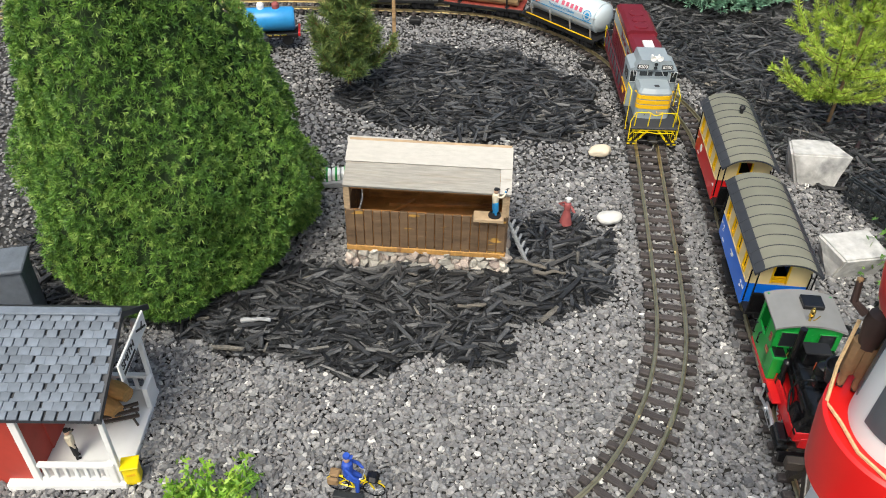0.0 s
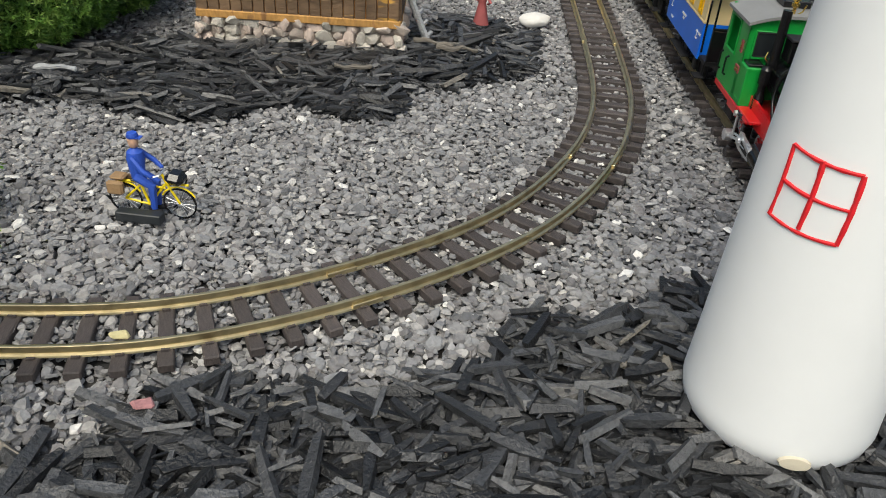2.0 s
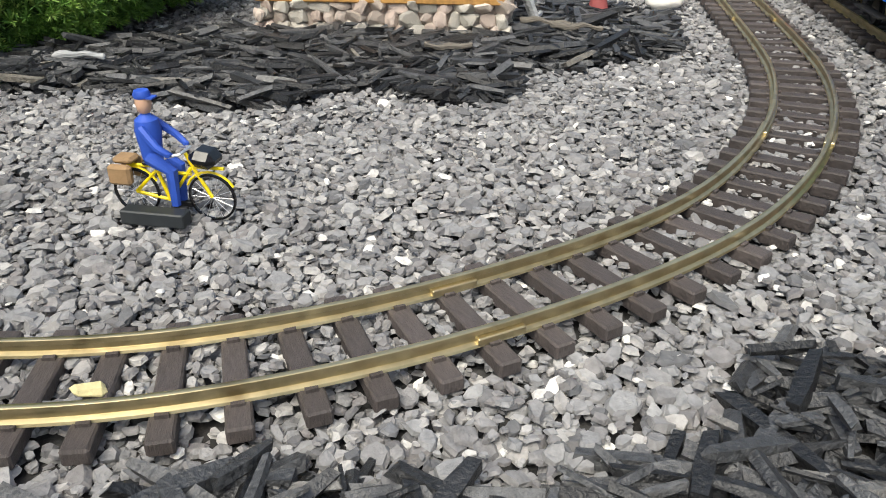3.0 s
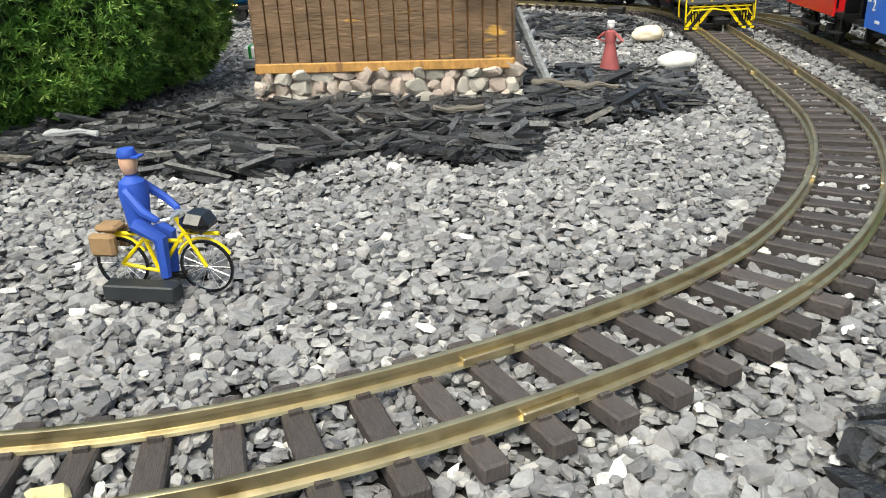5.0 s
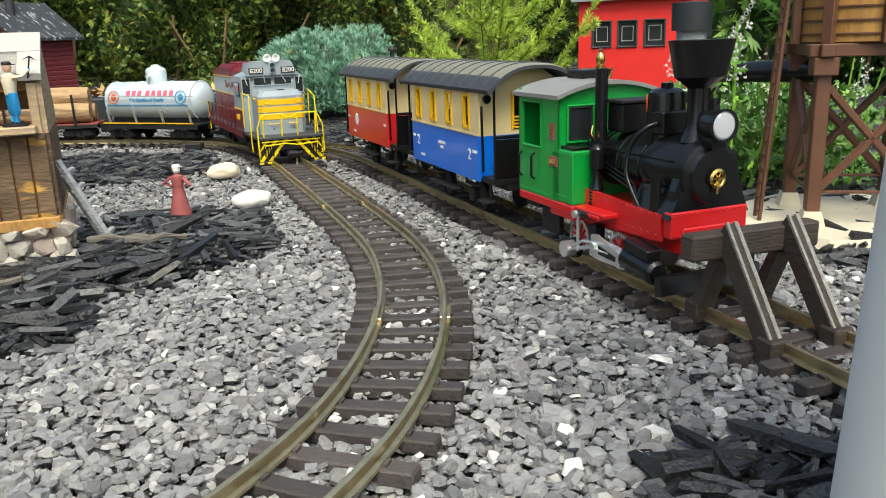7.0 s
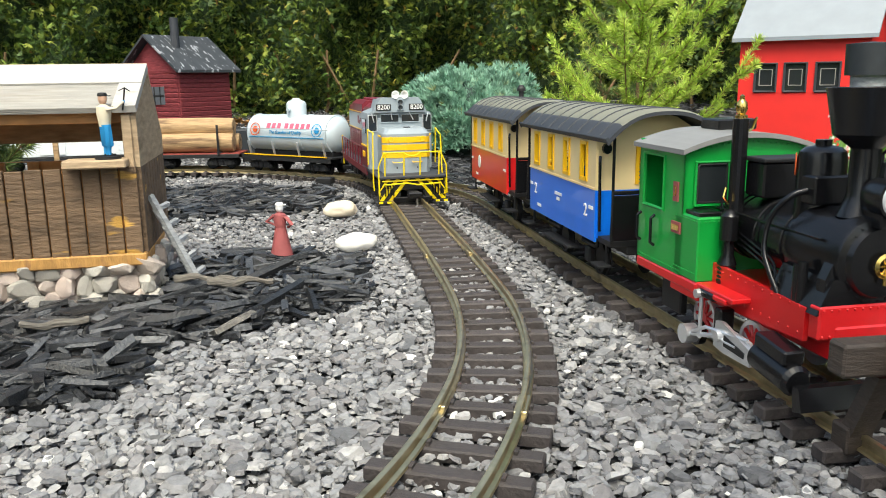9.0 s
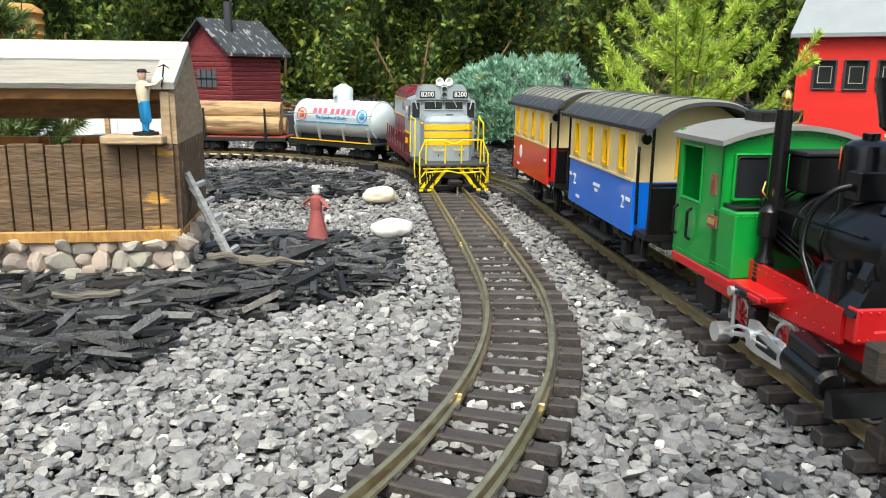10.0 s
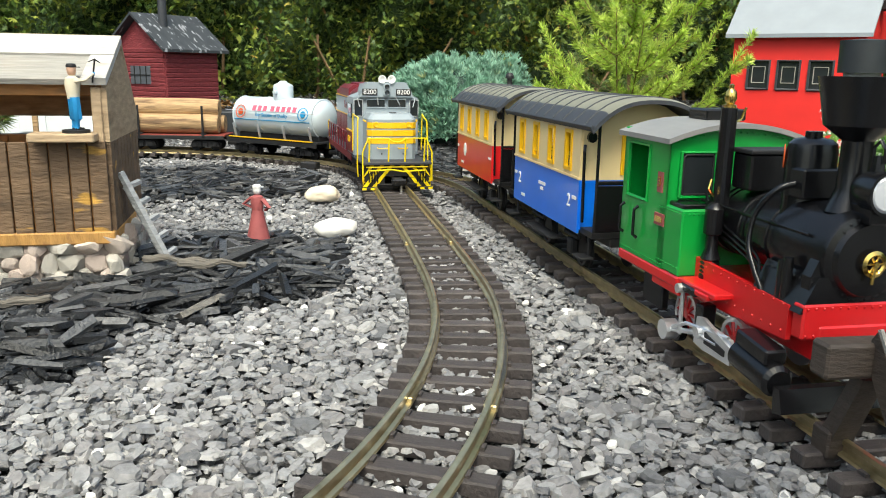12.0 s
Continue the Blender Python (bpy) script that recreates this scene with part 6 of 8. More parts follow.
# pilot with hazard stripes
P1 = 0.222
pil = part("pilot", pn(-0.050, 0.050, 0.004, 0.036, [(-0.018, 0.018, 0.0045, 0.020)], "x", P1 - 0.003, P1), "textblack", de, "black pilot with yellow hazard stripes")
for s in (-1, 1):
    for k in range(4):
        y = 0.004 + k * 0.0145
        q = [(y, 0.036), (y + 0.0058, 0.036), (y + 0.0218, 0.018), (y + 0.016, 0.018)]
        q = [(min(max(a, 0.0005), 0.0495), b) for a, b in q]
        part("hazard_stripe", sl([(s * a, b) for a, b in q], "x", P1 + 0.0002, P1 + 0.0012), "brightyellow", pil)
    for k in range(3):
        y = 0.020 + k * 0.0135
        q = [(y, 0.0175), (y + 0.006, 0.0175), (y + 0.016, 0.005), (y + 0.010, 0.005)]
        q = [(min(max(a, 0.0185), 0.0495), b) for a, b in q]
        part("hazard_stripe", sl([(s * a, b) for a, b in q], "x", P1 + 0.0002, P1 + 0.0012), "brightyellow", pil)
    for k in range(4):
        part("air_hose", tb([(P1 + 0.001, s * (0.029 + k * 0.004), 0.027), (P1 + 0.006, s * (0.029 + k * 0.004), 0.024), (P1 + 0.005, s * (0.029 + k * 0.004), 0.012)], 0.0010, 6), "black", pil)
    st = part("step", bx((P1 - 0.004, s * 0.042, 0.003), (0.020, 0.022, 0.003), 0.0006), "textblack", de)
    for k in (-1, 1):
        part("step_mark", bx((P1 + 0.0065, s * (0.042 + k * 0.006), 0.003), (0.0012, 0.006, 0.0028)), "brightyellow", st)
    # yellow railings
    part("end_railing", tb([(P1 + 0.001, s * 0.047, 0.012), (P1 + 0.006, s * 0.050, 0.014), (P1 + 0.004, s * 0.050, 0.055), (P1 + 0.002, s * 0.042, 0.074), (P1 + 0.002, s * 0.012, 0.074)], 0.0011, 7), "brightyellow", de, smooth=True)
    part("corner_railing", tb([(0.192, s * 0.0515, 0.016), (0.192, s * 0.0525, 0.030), (0.188, s * 0.051, 0.096), (0.180, s * 0.049, 0.100), (0.150, s * 0.0525, 0.104), (0.146, s * 0.0525, 0.050)], 0.0010, 7), "brightyellow", de, smooth=True)
    for y in (0.012, 0.040):
        part("railing_post", rd((P1 - 0.002, s * y, 0.040), (P1 + 0.002, s * y, 0.074), 0.0012, None, 8), "brightyellow", de)
    rail_pts = [(H0 + 0.005, s * 0.0495, 0.071), (C0 - 0.004, s * 0.0495, 0.071)]
    part("side_railing", tb(rail_pts, 0.0010, 6), "maroon", de)
    for k in range(8):
        part("railing_post", rd((H0 + 0.012 + k * 0.0355, s * 0.0495, 0.040), (H0 + 0.012 + k * 0.0355, s * 0.0495, 0.071), 0.0010, None, 6), "maroon", de)
    part("rear_railing", tb([(-P1, s * 0.045, 0.016), (-P1, s * 0.047, 0.071), (-0.2, s * 0.048, 0.073)], 0.0012, 6), "brightyellow", de)
part("uncoupling_bar", tb([(P1 + 0.004, -0.040, 0.020), (P1 + 0.004, -0.040, 0.0285), (P1 + 0.005, -0.008, 0.0300), (P1 + 0.005, 0.008, 0.0270), (P1 + 0.004, 0.040, 0.0285), (P1 + 0.004, 0.040, 0.020)], 0.0011, 6), "brightyellow", de)
part("foot_rail", tb([(P1 + 0.003, -0.045, 0.0335), (P1 + 0.003, 0.045, 0.0335)], 0.0011, 6), "brightyellow", de)
part("safety_chain", tb([(P1 + 0.002, -0.012, 0.073), (P1 + 0.003, -0.005, 0.0695), (P1 + 0.003, 0.0, 0.0685), (P1 + 0.003, 0.006, 0.0700), (P1 + 0.002, 0.012, 0.074)], 0.0011, 6), "brightyellow", de)
part("coupler", bx((P1 + 0.007, 0, 0.0135), (0.022, 0.016, 0.010), 0.002), "blackmatt", de)
part("coupler_knuckle", bx((P1 + 0.017, 0, 0.0135), (0.008, 0.022, 0.009), 0.002), "black", de)
part("plow_bar", bx((P1 - 0.001, 0, 0.0055), (0.008, 0.058, 0.008), 0.001), "black", de)
part("uncoupling_pin", rd((P1 + 0.012, 0.004, 0.010), (P1 + 0.012, 0.004, -0.004), 0.0015, None, 8), "steel", de)


def flat_frame(t, L, deck_m):
    part("frame", bx((0, 0, 0.0285), (L, 0.022, 0.010), 0.001), "blackmatt", t)
    part("deck", bx((0, 0, 0.0355), (L, 0.090, 0.004), 0.0006), deck_m, t)
    for s in (-1, 1):
        part("side_sill", bx((0, s * 0.0445, 0.0305), (L - 0.004, 0.003, 0.009), 0.0006), "blackmatt", t)
    for e in (-1, 1):
        truck(t, e * (L / 2 - 0.05), 0.046, 0.0115, 0.070)
        part("coupler", bx((e * (L / 2 + 0.008), 0, 0.0155), (0.022, 0.012, 0.008), 0.001), "blackmatt", t)


tk = thing("tank_wagon", on_track(MAIN, S_F + 0.745, S_F + 0.575) @ Matrix.Scale(1.02, 4), "silver toy tank wagon with red and blue lettering behind the locomotive", "tank wagon")
flat_frame(tk, 0.262, "blackmatt")
TR, TZ = 0.0405, 0.083
tank = part("tank", lt([(0.0, -0.128), (0.020, -0.1265), (0.034, -0.120), (TR, -0.110), (TR, 0.110), (0.034, 0.120), (0.020, 0.1265), (0, 0.128)], 32, pose(0, 0, TZ, 0, 90, 0)), "tanksilver", tk, "silver tank barrel", smooth=True)
for x in (-0.112, -0.040, 0.040, 0.112):
    part("tank_band", lt([(TR + 0.0002, -0.0015), (TR + 0.0011, -0.001), (TR + 0.0011, 0.001), (TR + 0.0002, 0.0015)], 32, pose(x, 0, TZ, 0, 90, 0)), "tanksilver", tank)
dm = part("dome", lt([(0.0215, 0.0), (0.0215, 0.030), (0.019, 0.034), (0.010, 0.038), (0.008, 0.041), (0.004, 0.042), (0, 0.042)], 24, pose(0, 0, TZ + 0.034)), "tanksilver", tank, smooth=True)
part("valve", rd((0, -0.023, TZ + 0.052), (0, -0.029, TZ + 0.052), 0.004, None, 10), "tanksilver", dm)


def on_tank(x, ang, s):
    """A pose on the barrel's flank, facing outwards."""
    a = radians(ang)
    return pose(x, s * (TR + 0.0008) * math.cos(a), TZ + (TR + 0.0008) * math.sin(a), 90 - ang, 0, 180 if s > 0 else 0)


for s in (-1, 1):
    for k in range(8):
        w = 0.0125
        ob = part("lettering_bar", bx((0, 0, 0), (w - 0.003, 0.012, 0.0008)), "textred", tank)
        ob.matrix_basis = on_tank((-0.050 + k * 0.0155 + (0.006 if k > 2 else 0)) * (1 if s < 0 else -1), 26, s)
    words("slogan", "The Gasoline of Quality", 0.0105, on_tank(0, 6, s), "textblue", tank, 0.92, shear=0.2)
    ob = part("blue_line", bx((0, 0, 0), (0.215, 0.0018, 0.0008)), "textblue", tank)
    ob.matrix_basis = on_tank(0, -9, s)
    for x, m_ in ((-0.088, "orange"), (0.090, "textblue")):
        ob = part("round_emblem", lt([(0.0125, 0), (0.0142, 0), (0.0142, 0.001), (0.0125, 0.001), (0.0125, 0)], 22), m_, tank)
        ob.matrix_basis = on_tank(x * (1 if s < 0 else -1), 14, s)
        ob = part("emblem_middle", lt([(0.0075, 0), (0.007, 0.001), (0, 0.001)], 7), m_, tank)
        ob.matrix_basis = on_tank(x * (1 if s < 0 else -1), 14, s)
    part("handrail", tb([(-0.126, s * 0.046, TZ + 0.012), (0.126, s * 0.046, TZ + 0.012)], 0.0010, 6), "steel", tk)
    for x in (-0.108, -0.036, 0.036, 0.108):
        part("tank_strap", bx((x, s * 0.040, 0.052), (0.003, 0.004, 0.032), 0, Euler((-s * 0.25, 0, 0)).to_matrix().to_4x4()), "steel", tk)
part("walkway_line", bx((0, -0.046, 0.0385), (0.24, 0.003, 0.002)), "yellow", tk)
part("saddle", bx((0, 0, 0.043), (0.23, 0.040, 0.012), 0.001), "blackmatt", tk)

lg = thing("log_wagon", on_track(MAIN, S_F + 1.015, S_F + 0.865) @ Matrix.Scale(0.95, 4), "red-brown flat wagon loaded with peeled logs", "log wagon")
flat_frame(lg, 0.25, "deckred")
for k, (y, z, rr, L, sd) in enumerate(((-0.021, 0.0615, 0.0225, 0.215, 1), (0.022, 0.0600, 0.0215, 0.225, 2), (0.0, 0.0975, 0.0225, 0.21, 3))):
    bm = lt([(0, -L / 2), (rr * 0.95, -L / 2), (rr, -L / 2 + 0.004), (rr * 1.03, -0.02), (rr * 0.98, 0.05), (rr * 0.96, L / 2 - 0.003), (rr * 0.9, L / 2), (0, L / 2)], 18, pose(0, y, z, 0, 90, 0))
    for v in bm.verts:
        v.co += Vector((0, 0.003 * noise.noise(v.co * 30 + Vector((sd, 0, 0))), 0.003 * noise.noise(v.co * 25 + Vector((0, sd, 0)))))
    ob = part("log", bm, "log", smooth=True)
    tagged(ob, "peeled brown log lying on the flat wagon", "log", "logs on the wagon")
    ob.matrix_world = lg.matrix_world.copy()
for x in (-0.075, 0.075):
    for s in (-1, 1):
        part("stake", rd((x, s * 0.0475, 0.034), (x, s * 0.0485, 0.105), 0.0028, None, 8), "blackmatt", lg)
    part("bolster", bx((x, 0, 0.0385), (0.012, 0.09, 0.004), 0.0006), "blackmatt", lg)

bc = thing("boxcar", on_track(MAIN, S_F + 1.335, S_F + 1.145) @ Matrix.Scale(0.95, 4), "pale grey toy boxcar with a sliding door", "boxcar")
flat_frame(bc, 0.33, "blackmatt")
body = part("body", bx((0, 0, 0.077), (0.326, 0.092, 0.080), 0.001), "boxwhite", bc, "pale grey ribbed body")
part("roof", sl([(-0.0485, 0.116), (0.0485, 0.116), (0.0485, 0.119), (0, 0.1265), (-0.0485, 0.119)], "x", -0.166, 0.166), "boxwhite", bc)
part("roof_walk", bx((0, 0, 0.1285), (0.33, 0.018, 0.0025)), "boxwhite", bc)
for s in (-1, 1):
    dr = part("door", bx((0.0, s * 0.0470, 0.076), (0.056, 0.003, 0.070), 0.0006), "boxwhite", bc)
    part("door_track", bx((0.02, s * 0.0478, 0.1125), (0.10, 0.004, 0.003)), "boxwhite", dr)
    part("door_bar", bx((0.0, s * 0.0488, 0.088), (0.05, 0.0016, 0.002)), "boxwhite", dr)
    for k in range(32):
        x = -0.158 + k * 0.0102
        if abs(x) > 0.03:
            part("board_joint", bx((x, s * 0.0461, 0.077), (0.0012, 0.0008, 0.076)), "boxwhite", body)
    for k in range(5):
        for e in (-1, 1):
            part("grab_iron", tb([(e * 0.144, s * 0.046, 0.05 + k * 0.012), (e * 0.144, s * 0.049, 0.05 + k * 0.012), (e * 0.160, s * 0.049, 0.05 + k * 0.012), (e * 0.160, s * 0.046, 0.05 + k * 0.012)], 0.0007, 5), "boxwhite", body)

# ---- a blue tank wagon and a red post structure beyond the big spruce ----
bt = thing("blue_wagon", pose(-0.49, 2.09, 0.0, 0, 0, 8), "bright blue toy tank wagon with small domes standing behind the conifer", "tank wagon")
part("barrel", lt([(0, -0.07), (0.028, -0.068), (0.032, -0.062), (0.032, 0.062), (0.028, 0.068), (0, 0.07)], 24, pose(0, 0, 0.066, 0, 90, 0)), "brightblue", bt, smooth=True)
part("chassis", bx((0, 0, 0.027), (0.15, 0.05, 0.010), 0.001), "blackmatt", bt)
for x, m_ in ((-0.02, "white"), (0.02, "coat")):
    part("dome", lt([(0.010, 0.094), (0.010, 0.108), (0.006, 0.113), (0, 0.114)], 16, pose(x, 0, 0)), m_, bt, smooth=True)
for x in (-0.045, 0.045):
    for s in (-1, 1):
        wheel(bt, x, s * 0.022, 0.013)
for k in range(4):
    part("pipe", rd((-0.03 + k * 0.02, -0.034, 0.034), (-0.015 + k * 0.02, -0.036, 0.034), 0.003, None, 8), "brass", bt)
part("front_beam", bx((0.078, 0, 0.032), (0.006, 0.06, 0.012), 0.001), "red", bt)
sp = thing("signal_arm", pose(-0.56, 2.045, 0.0, 0, 0, 10), "red lattice arm with a dark post behind the conifer", "signal")
part("arm", sl([(-0.018, 0.0), (0.012, 0.0), (0.004, 0.115), (-0.010, 0.115)], "y", -0.004, 0.004), "red", sp)
part("disc", lt([(0.008, -0.0055), (0.008, 0.0055)], 16, pose(-0.003, 0, 0.05, 90)), "coat", sp)
part("post", bx((-0.050, 0.01, 0.075), (0.012, 0.012, 0.15), 0.001), "blackmatt", sp)
part("crate", bx((0.042, -0.015, 0.020), (0.050, 0.040, 0.040), 0.002, Euler((0, 0, 0.3)).to_matrix().to_4x4()), "crate", sp)
ob = part("rust_post", bx((0, 0, 0.06), (0.010, 0.010, 0.12), 0.001), "log")
tagged(ob, "orange-brown wooden post beside the small pine", "post").matrix_world = pose(-0.155, 2.17, -0.018)
# black stepped box near the shed
ob = part("planter_box", bx((0, 0, 0.035), (0.13, 0.09, 0.07), 0.003), "crate")
tagged(ob, "low black trough standing behind the track", "trough").matrix_world = pose(0.21, 2.60, 0.005, 0, 0, -4)


# ---- the lighthouse ----
LX, LY = 0.343, 0.398
lh = thing("lighthouse", pose(LX, LY, 0), "tall white plastic lighthouse with a red gallery and dome", "lighthouse")
part("tower", lt([(0.0, 0.002), (0.050, 0.002), (0.057, 0.005), (0.0625, 0.012), (0.0645, 0.022), (0.0640, 0.030), (0.0475, 0.385), (0.0, 0.385)], 64), "lighthouse", lh, "white tapering tower", smooth=True)
gal = part("gallery", lt([(0.0, 0.386), (0.062, 0.386), (0.068, 0.391), (0.073, 0.440), (0.073, 0.456), (0.070, 0.458), (0.068, 0.452), (0.0, 0.452)], 56), "lightred", lh, "red gallery ring", smooth=True)
lan = part("lantern_room", lt([(0.0, 0.4525), (0.053, 0.4525), (0.048, 0.565), (0.0, 0.565)], 48), "lighthouse", lh, "white lantern room", smooth=True)
for k in range(6):
    a = 2 * math.pi * k / 6 + 0.35
    bm = bmesh.new()
    for i in range(6):
        a0, a1 = a - 0.27 + i * 0.09, a - 0.27 + (i + 1) * 0.09
        q = []
        for (aa, zz) in ((a0, 0.472), (a1, 0.472), (a1, 0.560), (a0, 0.560)):
            rr = 0.053 - (zz - 0.4525) * 0.0444 + 0.0008
            q.append(bm.verts.new((rr * math.cos(aa), rr * math.sin(aa), zz)))
        bm.faces.new(q)
    g = bmesh.ops.extrude_face_region(bm, geom=bm.faces[:])
    for v in [x for x in g["geom"] if isinstance(x, bmesh.types.BMVert)]:
        v.co.x *= 0.985
        v.co.y *= 0.985
    bmesh.ops.remove_doubles(bm, verts=bm.verts[:], dist=1e-6)
    part("lantern_pane", bm, "windowgrey", lan, "dark grey pane")
part("dome", lt([(0.0, 0.562), (0.060, 0.562), (0.070, 0.572), (0.0735, 0.592), (0.072, 0.612), (0.064, 0.638), (0.048, 0.660), (0.025, 0.674), (0.0, 0.678)], 56), "lightred", lh, "red rounded dome", smooth=True)


def on_tower(deg, z, lift=0.0004):
    rr = 0.0640 - (z - 0.030) * 0.0465 + lift
    return (rr * math.cos(radians(deg)), rr * math.sin(radians(deg)), z)


rr_ = random.Random(5)
A0, A1, Z0, Z1 = 195.0, 237.0, 0.170, 0.213
lines = [[(A0, Z1), (A0, Z0)], [((A0 + A1) / 2 - 0.5, Z1 - 0.001), ((A0 + A1) / 2 - 1, Z0 + 0.001)], [(A1, Z1 - 0.002), (A1 - 1, Z0)],
         [(A0, Z1), (A1, Z1 - 0.002)], [(A0, (Z0 + Z1) / 2 + 0.001), (A1, (Z0 + Z1) / 2 - 0.001)], [(A0, Z0), (A1 - 1, Z0)]]
for k, (p, q) in enumerate(lines):
    pts = []
    for i in range(9):
        f = i / 8
        bow = 1.0 * math.sin(math.pi * f)
        pts.append(on_tower(p[0] + (q[0] - p[0]) * f + (bow * 0.8 if k < 3 else 0), p[1] + (q[1] - p[1]) * f - (0.0012 * bow if k >= 3 else 0)))
    part("painted_line", tb(pts, [0.0008 + 0.0005 * rr_.random() + (0.0005 if k in (1, 2) else 0) for _ in pts], 5), "redpaint", lh)
bm = lt([(0.0, -0.001), (0.013, -0.001), (0.012, 0.0012), (0, 0.0015)], 16, Matrix.Translation(on_tower(256, 0.019, 0.001)) @ pose(0, 0, 0, 0, 90, 256) @ Matrix.Diagonal((0.4, 0.8, 1, 1)))
part("drain_plug", bm, "concrete", lh)
figurine("keeper_figurine", pose(LX - 0.040, LY + 0.046, 0.453, 0, 0, 60), 0.105, "small dark-coated keeper figure waving on the lighthouse gallery", "canvas", "browncoat", "skin", "browncoat",
         [[(0, -0.10, 0.74), (0.04, -0.17, 0.62), (0.10, -0.12, 0.52)], [(0, 0.10, 0.74), (0.03, 0.20, 0.80), (0.05, 0.22, 0.98)]])
ob = part("rope", tb([(-0.048, 0.056, 0.520), (-0.056, 0.046, 0.480), (-0.064, 0.028, 0.456), (-0.060, 0.010, 0.455), (-0.058, -0.02, 0.455), (-0.045, -0.046, 0.455)], 0.0016, 6), "rope", smooth=True)
tagged(ob, "thin straw-coloured rope lying on the red gallery", "rope").matrix_world = pose(LX, LY, 0)

# ---- the small house with a porch ----
hs = thing("porch_house", pose(-0.445, 0.648, 0), "small red house with white porch and blue-grey shingle roof", "toy house")
RX0, RX1 = -0.36, -0.006
part("porch_floor", bx((-0.086, 0.086, 0.006), (0.160, 0.172, 0.012), 0.001, Euler((0, 0, 0.02)).to_matrix().to_4x4()), "housewhite", hs, "white porch floor")
body = part("house_wall", bx((-0.2425, 0.095, 0.075), (0.235, 0.170, 0.150), 0.001), "housered", hs, "brick-red wall")
part("corner_board", bx((-0.1235, 0.0085, 0.075), (0.010, 0.006, 0.15), 0.0006), "housewhite", hs)
part("gable_wall", sl([(0.02, 0.150), (0.180, 0.150), (0.128, 0.203)], "x", -0.145, -0.139), "housered", hs)
part("door", bx((-0.1245, 0.085, 0.055), (0.004, 0.05, 0.085), 0.0006), "housered", hs)
part("window", bx((-0.1245, 0.14, 0.075), (0.004, 0.035, 0.04), 0.0006), "housewhite", hs)
RYF, RZF, RYR, RZR, RYB, RZB = -0.004, 0.152, 0.128, 0.210, 0.206, 0.152
for (y0, z0, y1, z1) in ((RYF, RZF, RYR, RZR), (RYB, RZB, RYR, RZR)):
    part("roof_sheet", sl([(y0, z0), (y1, z1), (y1, z1 - 0.005), (y0, z0 - 0.005)], "x", RX0, RX1), "roofedge", hs)
bm = bx((0, 0, 0), (0.0150, 0.0165, 0.0026), 0.0005)
sh_me = bpy.data.meshes.new("shingle")
bm.to_mesh(sh_me)
bm.free()
sh_me.materials.append(M["slate"])
rr_ = random.Random(2)
pitch_f = math.atan2(RZR - RZF, RYR - RYF)
for row in range(12):
    f = (row + 0.5) / 12
    for k in range(23):
        ob = new("shingle", sh_me)
        ob.parent = hs
        ob.matrix_basis = Matrix.LocRotScale((RX0 + 0.006 + k * 0.0153 + (0.0075 if row % 2 else 0) + rr_.uniform(-0.0015, 0.0015), RYF + (RYR - RYF) * f, RZF + (RZR - RZF) * f + 0.0028 + rr_.uniform(0, 0.0008)),
            Euler((pitch_f - 0.13 + rr_.uniform(-0.03, 0.03), 0, rr_.uniform(-0.04, 0.04))), (rr_.uniform(0.82, 1.0), rr_.uniform(0.92, 1.05), 1))
part("ridge_cap", bx(((RX0 + RX1) / 2, RYR, RZR + 0.004), (RX1 - RX0 + 0.004, 0.014, 0.004), 0.001), "slate", hs)
part("barge_board", sl([(RYF, RZF - 0.006), (RYR, RZR - 0.006), (RYR, RZR + 0.004), (RYF, RZF + 0.004)], "x", RX1, RX1 + 0.004), "roofedge", hs)
part("barge_board", sl([(RYB, RZB - 0.006), (RYR, RZR - 0.006), (RYR, RZR + 0.004), (RYB, RZB + 0.004)], "x", RX1, RX1 + 0.004), "roofedge", hs)
for x, y in ((-0.012, 0.168), (-0.012, 0.010)):
    part("porch_post", bx((x, y, 0.086), (0.007, 0.007, 0.150 if y > 0.1 else 0.146), 0.0006), "housewhite", hs)


def railing(p, q, n):
    d = Vector(q) - Vector(p)
    rl = part("railing", bx(((p[0] + q[0]) / 2, (p[1] + q[1]) / 2, 0.046), (d.length, 0.008, 0.006), 0.0008, Euler((0, 0, math.atan2(d.y, d.x))).to_matrix().to_4x4()), "housewhite", hs)
    part("bottom_rail", bx(((p[0] + q[0]) / 2, (p[1] + q[1]) / 2, 0.017), (d.length, 0.005, 0.004), 0, Euler((0, 0, math.atan2(d.y, d.x))).to_matrix().to_4x4()), "housewhite", rl)
    for k in range(n):
        f = (k + 0.5) / n
        part("baluster", bx((p[0] + d.x * f, p[1] + d.y * f, 0.031), (0.0045, 0.0045, 0.026)), "housewhite", rl)


railing((-0.116, 0.008, 0), (-0.020, 0.008, 0), 7)
railing((-0.075, 0.168, 0), (-0.012, 0.168, 0), 4)
part("newel", bx((-0.018, 0.008, 0.03), (0.010, 0.010, 0.045), 0.001), "housewhite", hs)
part("newel", bx((-0.010, 0.150, 0.03), (0.008, 0.030, 0.045), 0.001), "housewhite", hs)
sg = part("sign_board", bx((0, 0, 0), (0.105, 0.003, 0.030), 0.0008), "housewhite", hs, "white sign with black lettering")
sg.matrix_basis = pose(0.006, 0.112, 0.168, 0, 0, 90)
words("sign_text", "SMITH", 0.017, pose(-0.022, -0.0022, 0.004, 90, 0, 0), "textblack", sg, 1.0)
part("lettering_bar", bx((-0.022, -0.002, -0.009), (0.045, 0.0008, 0.004)), "textblack", sg)
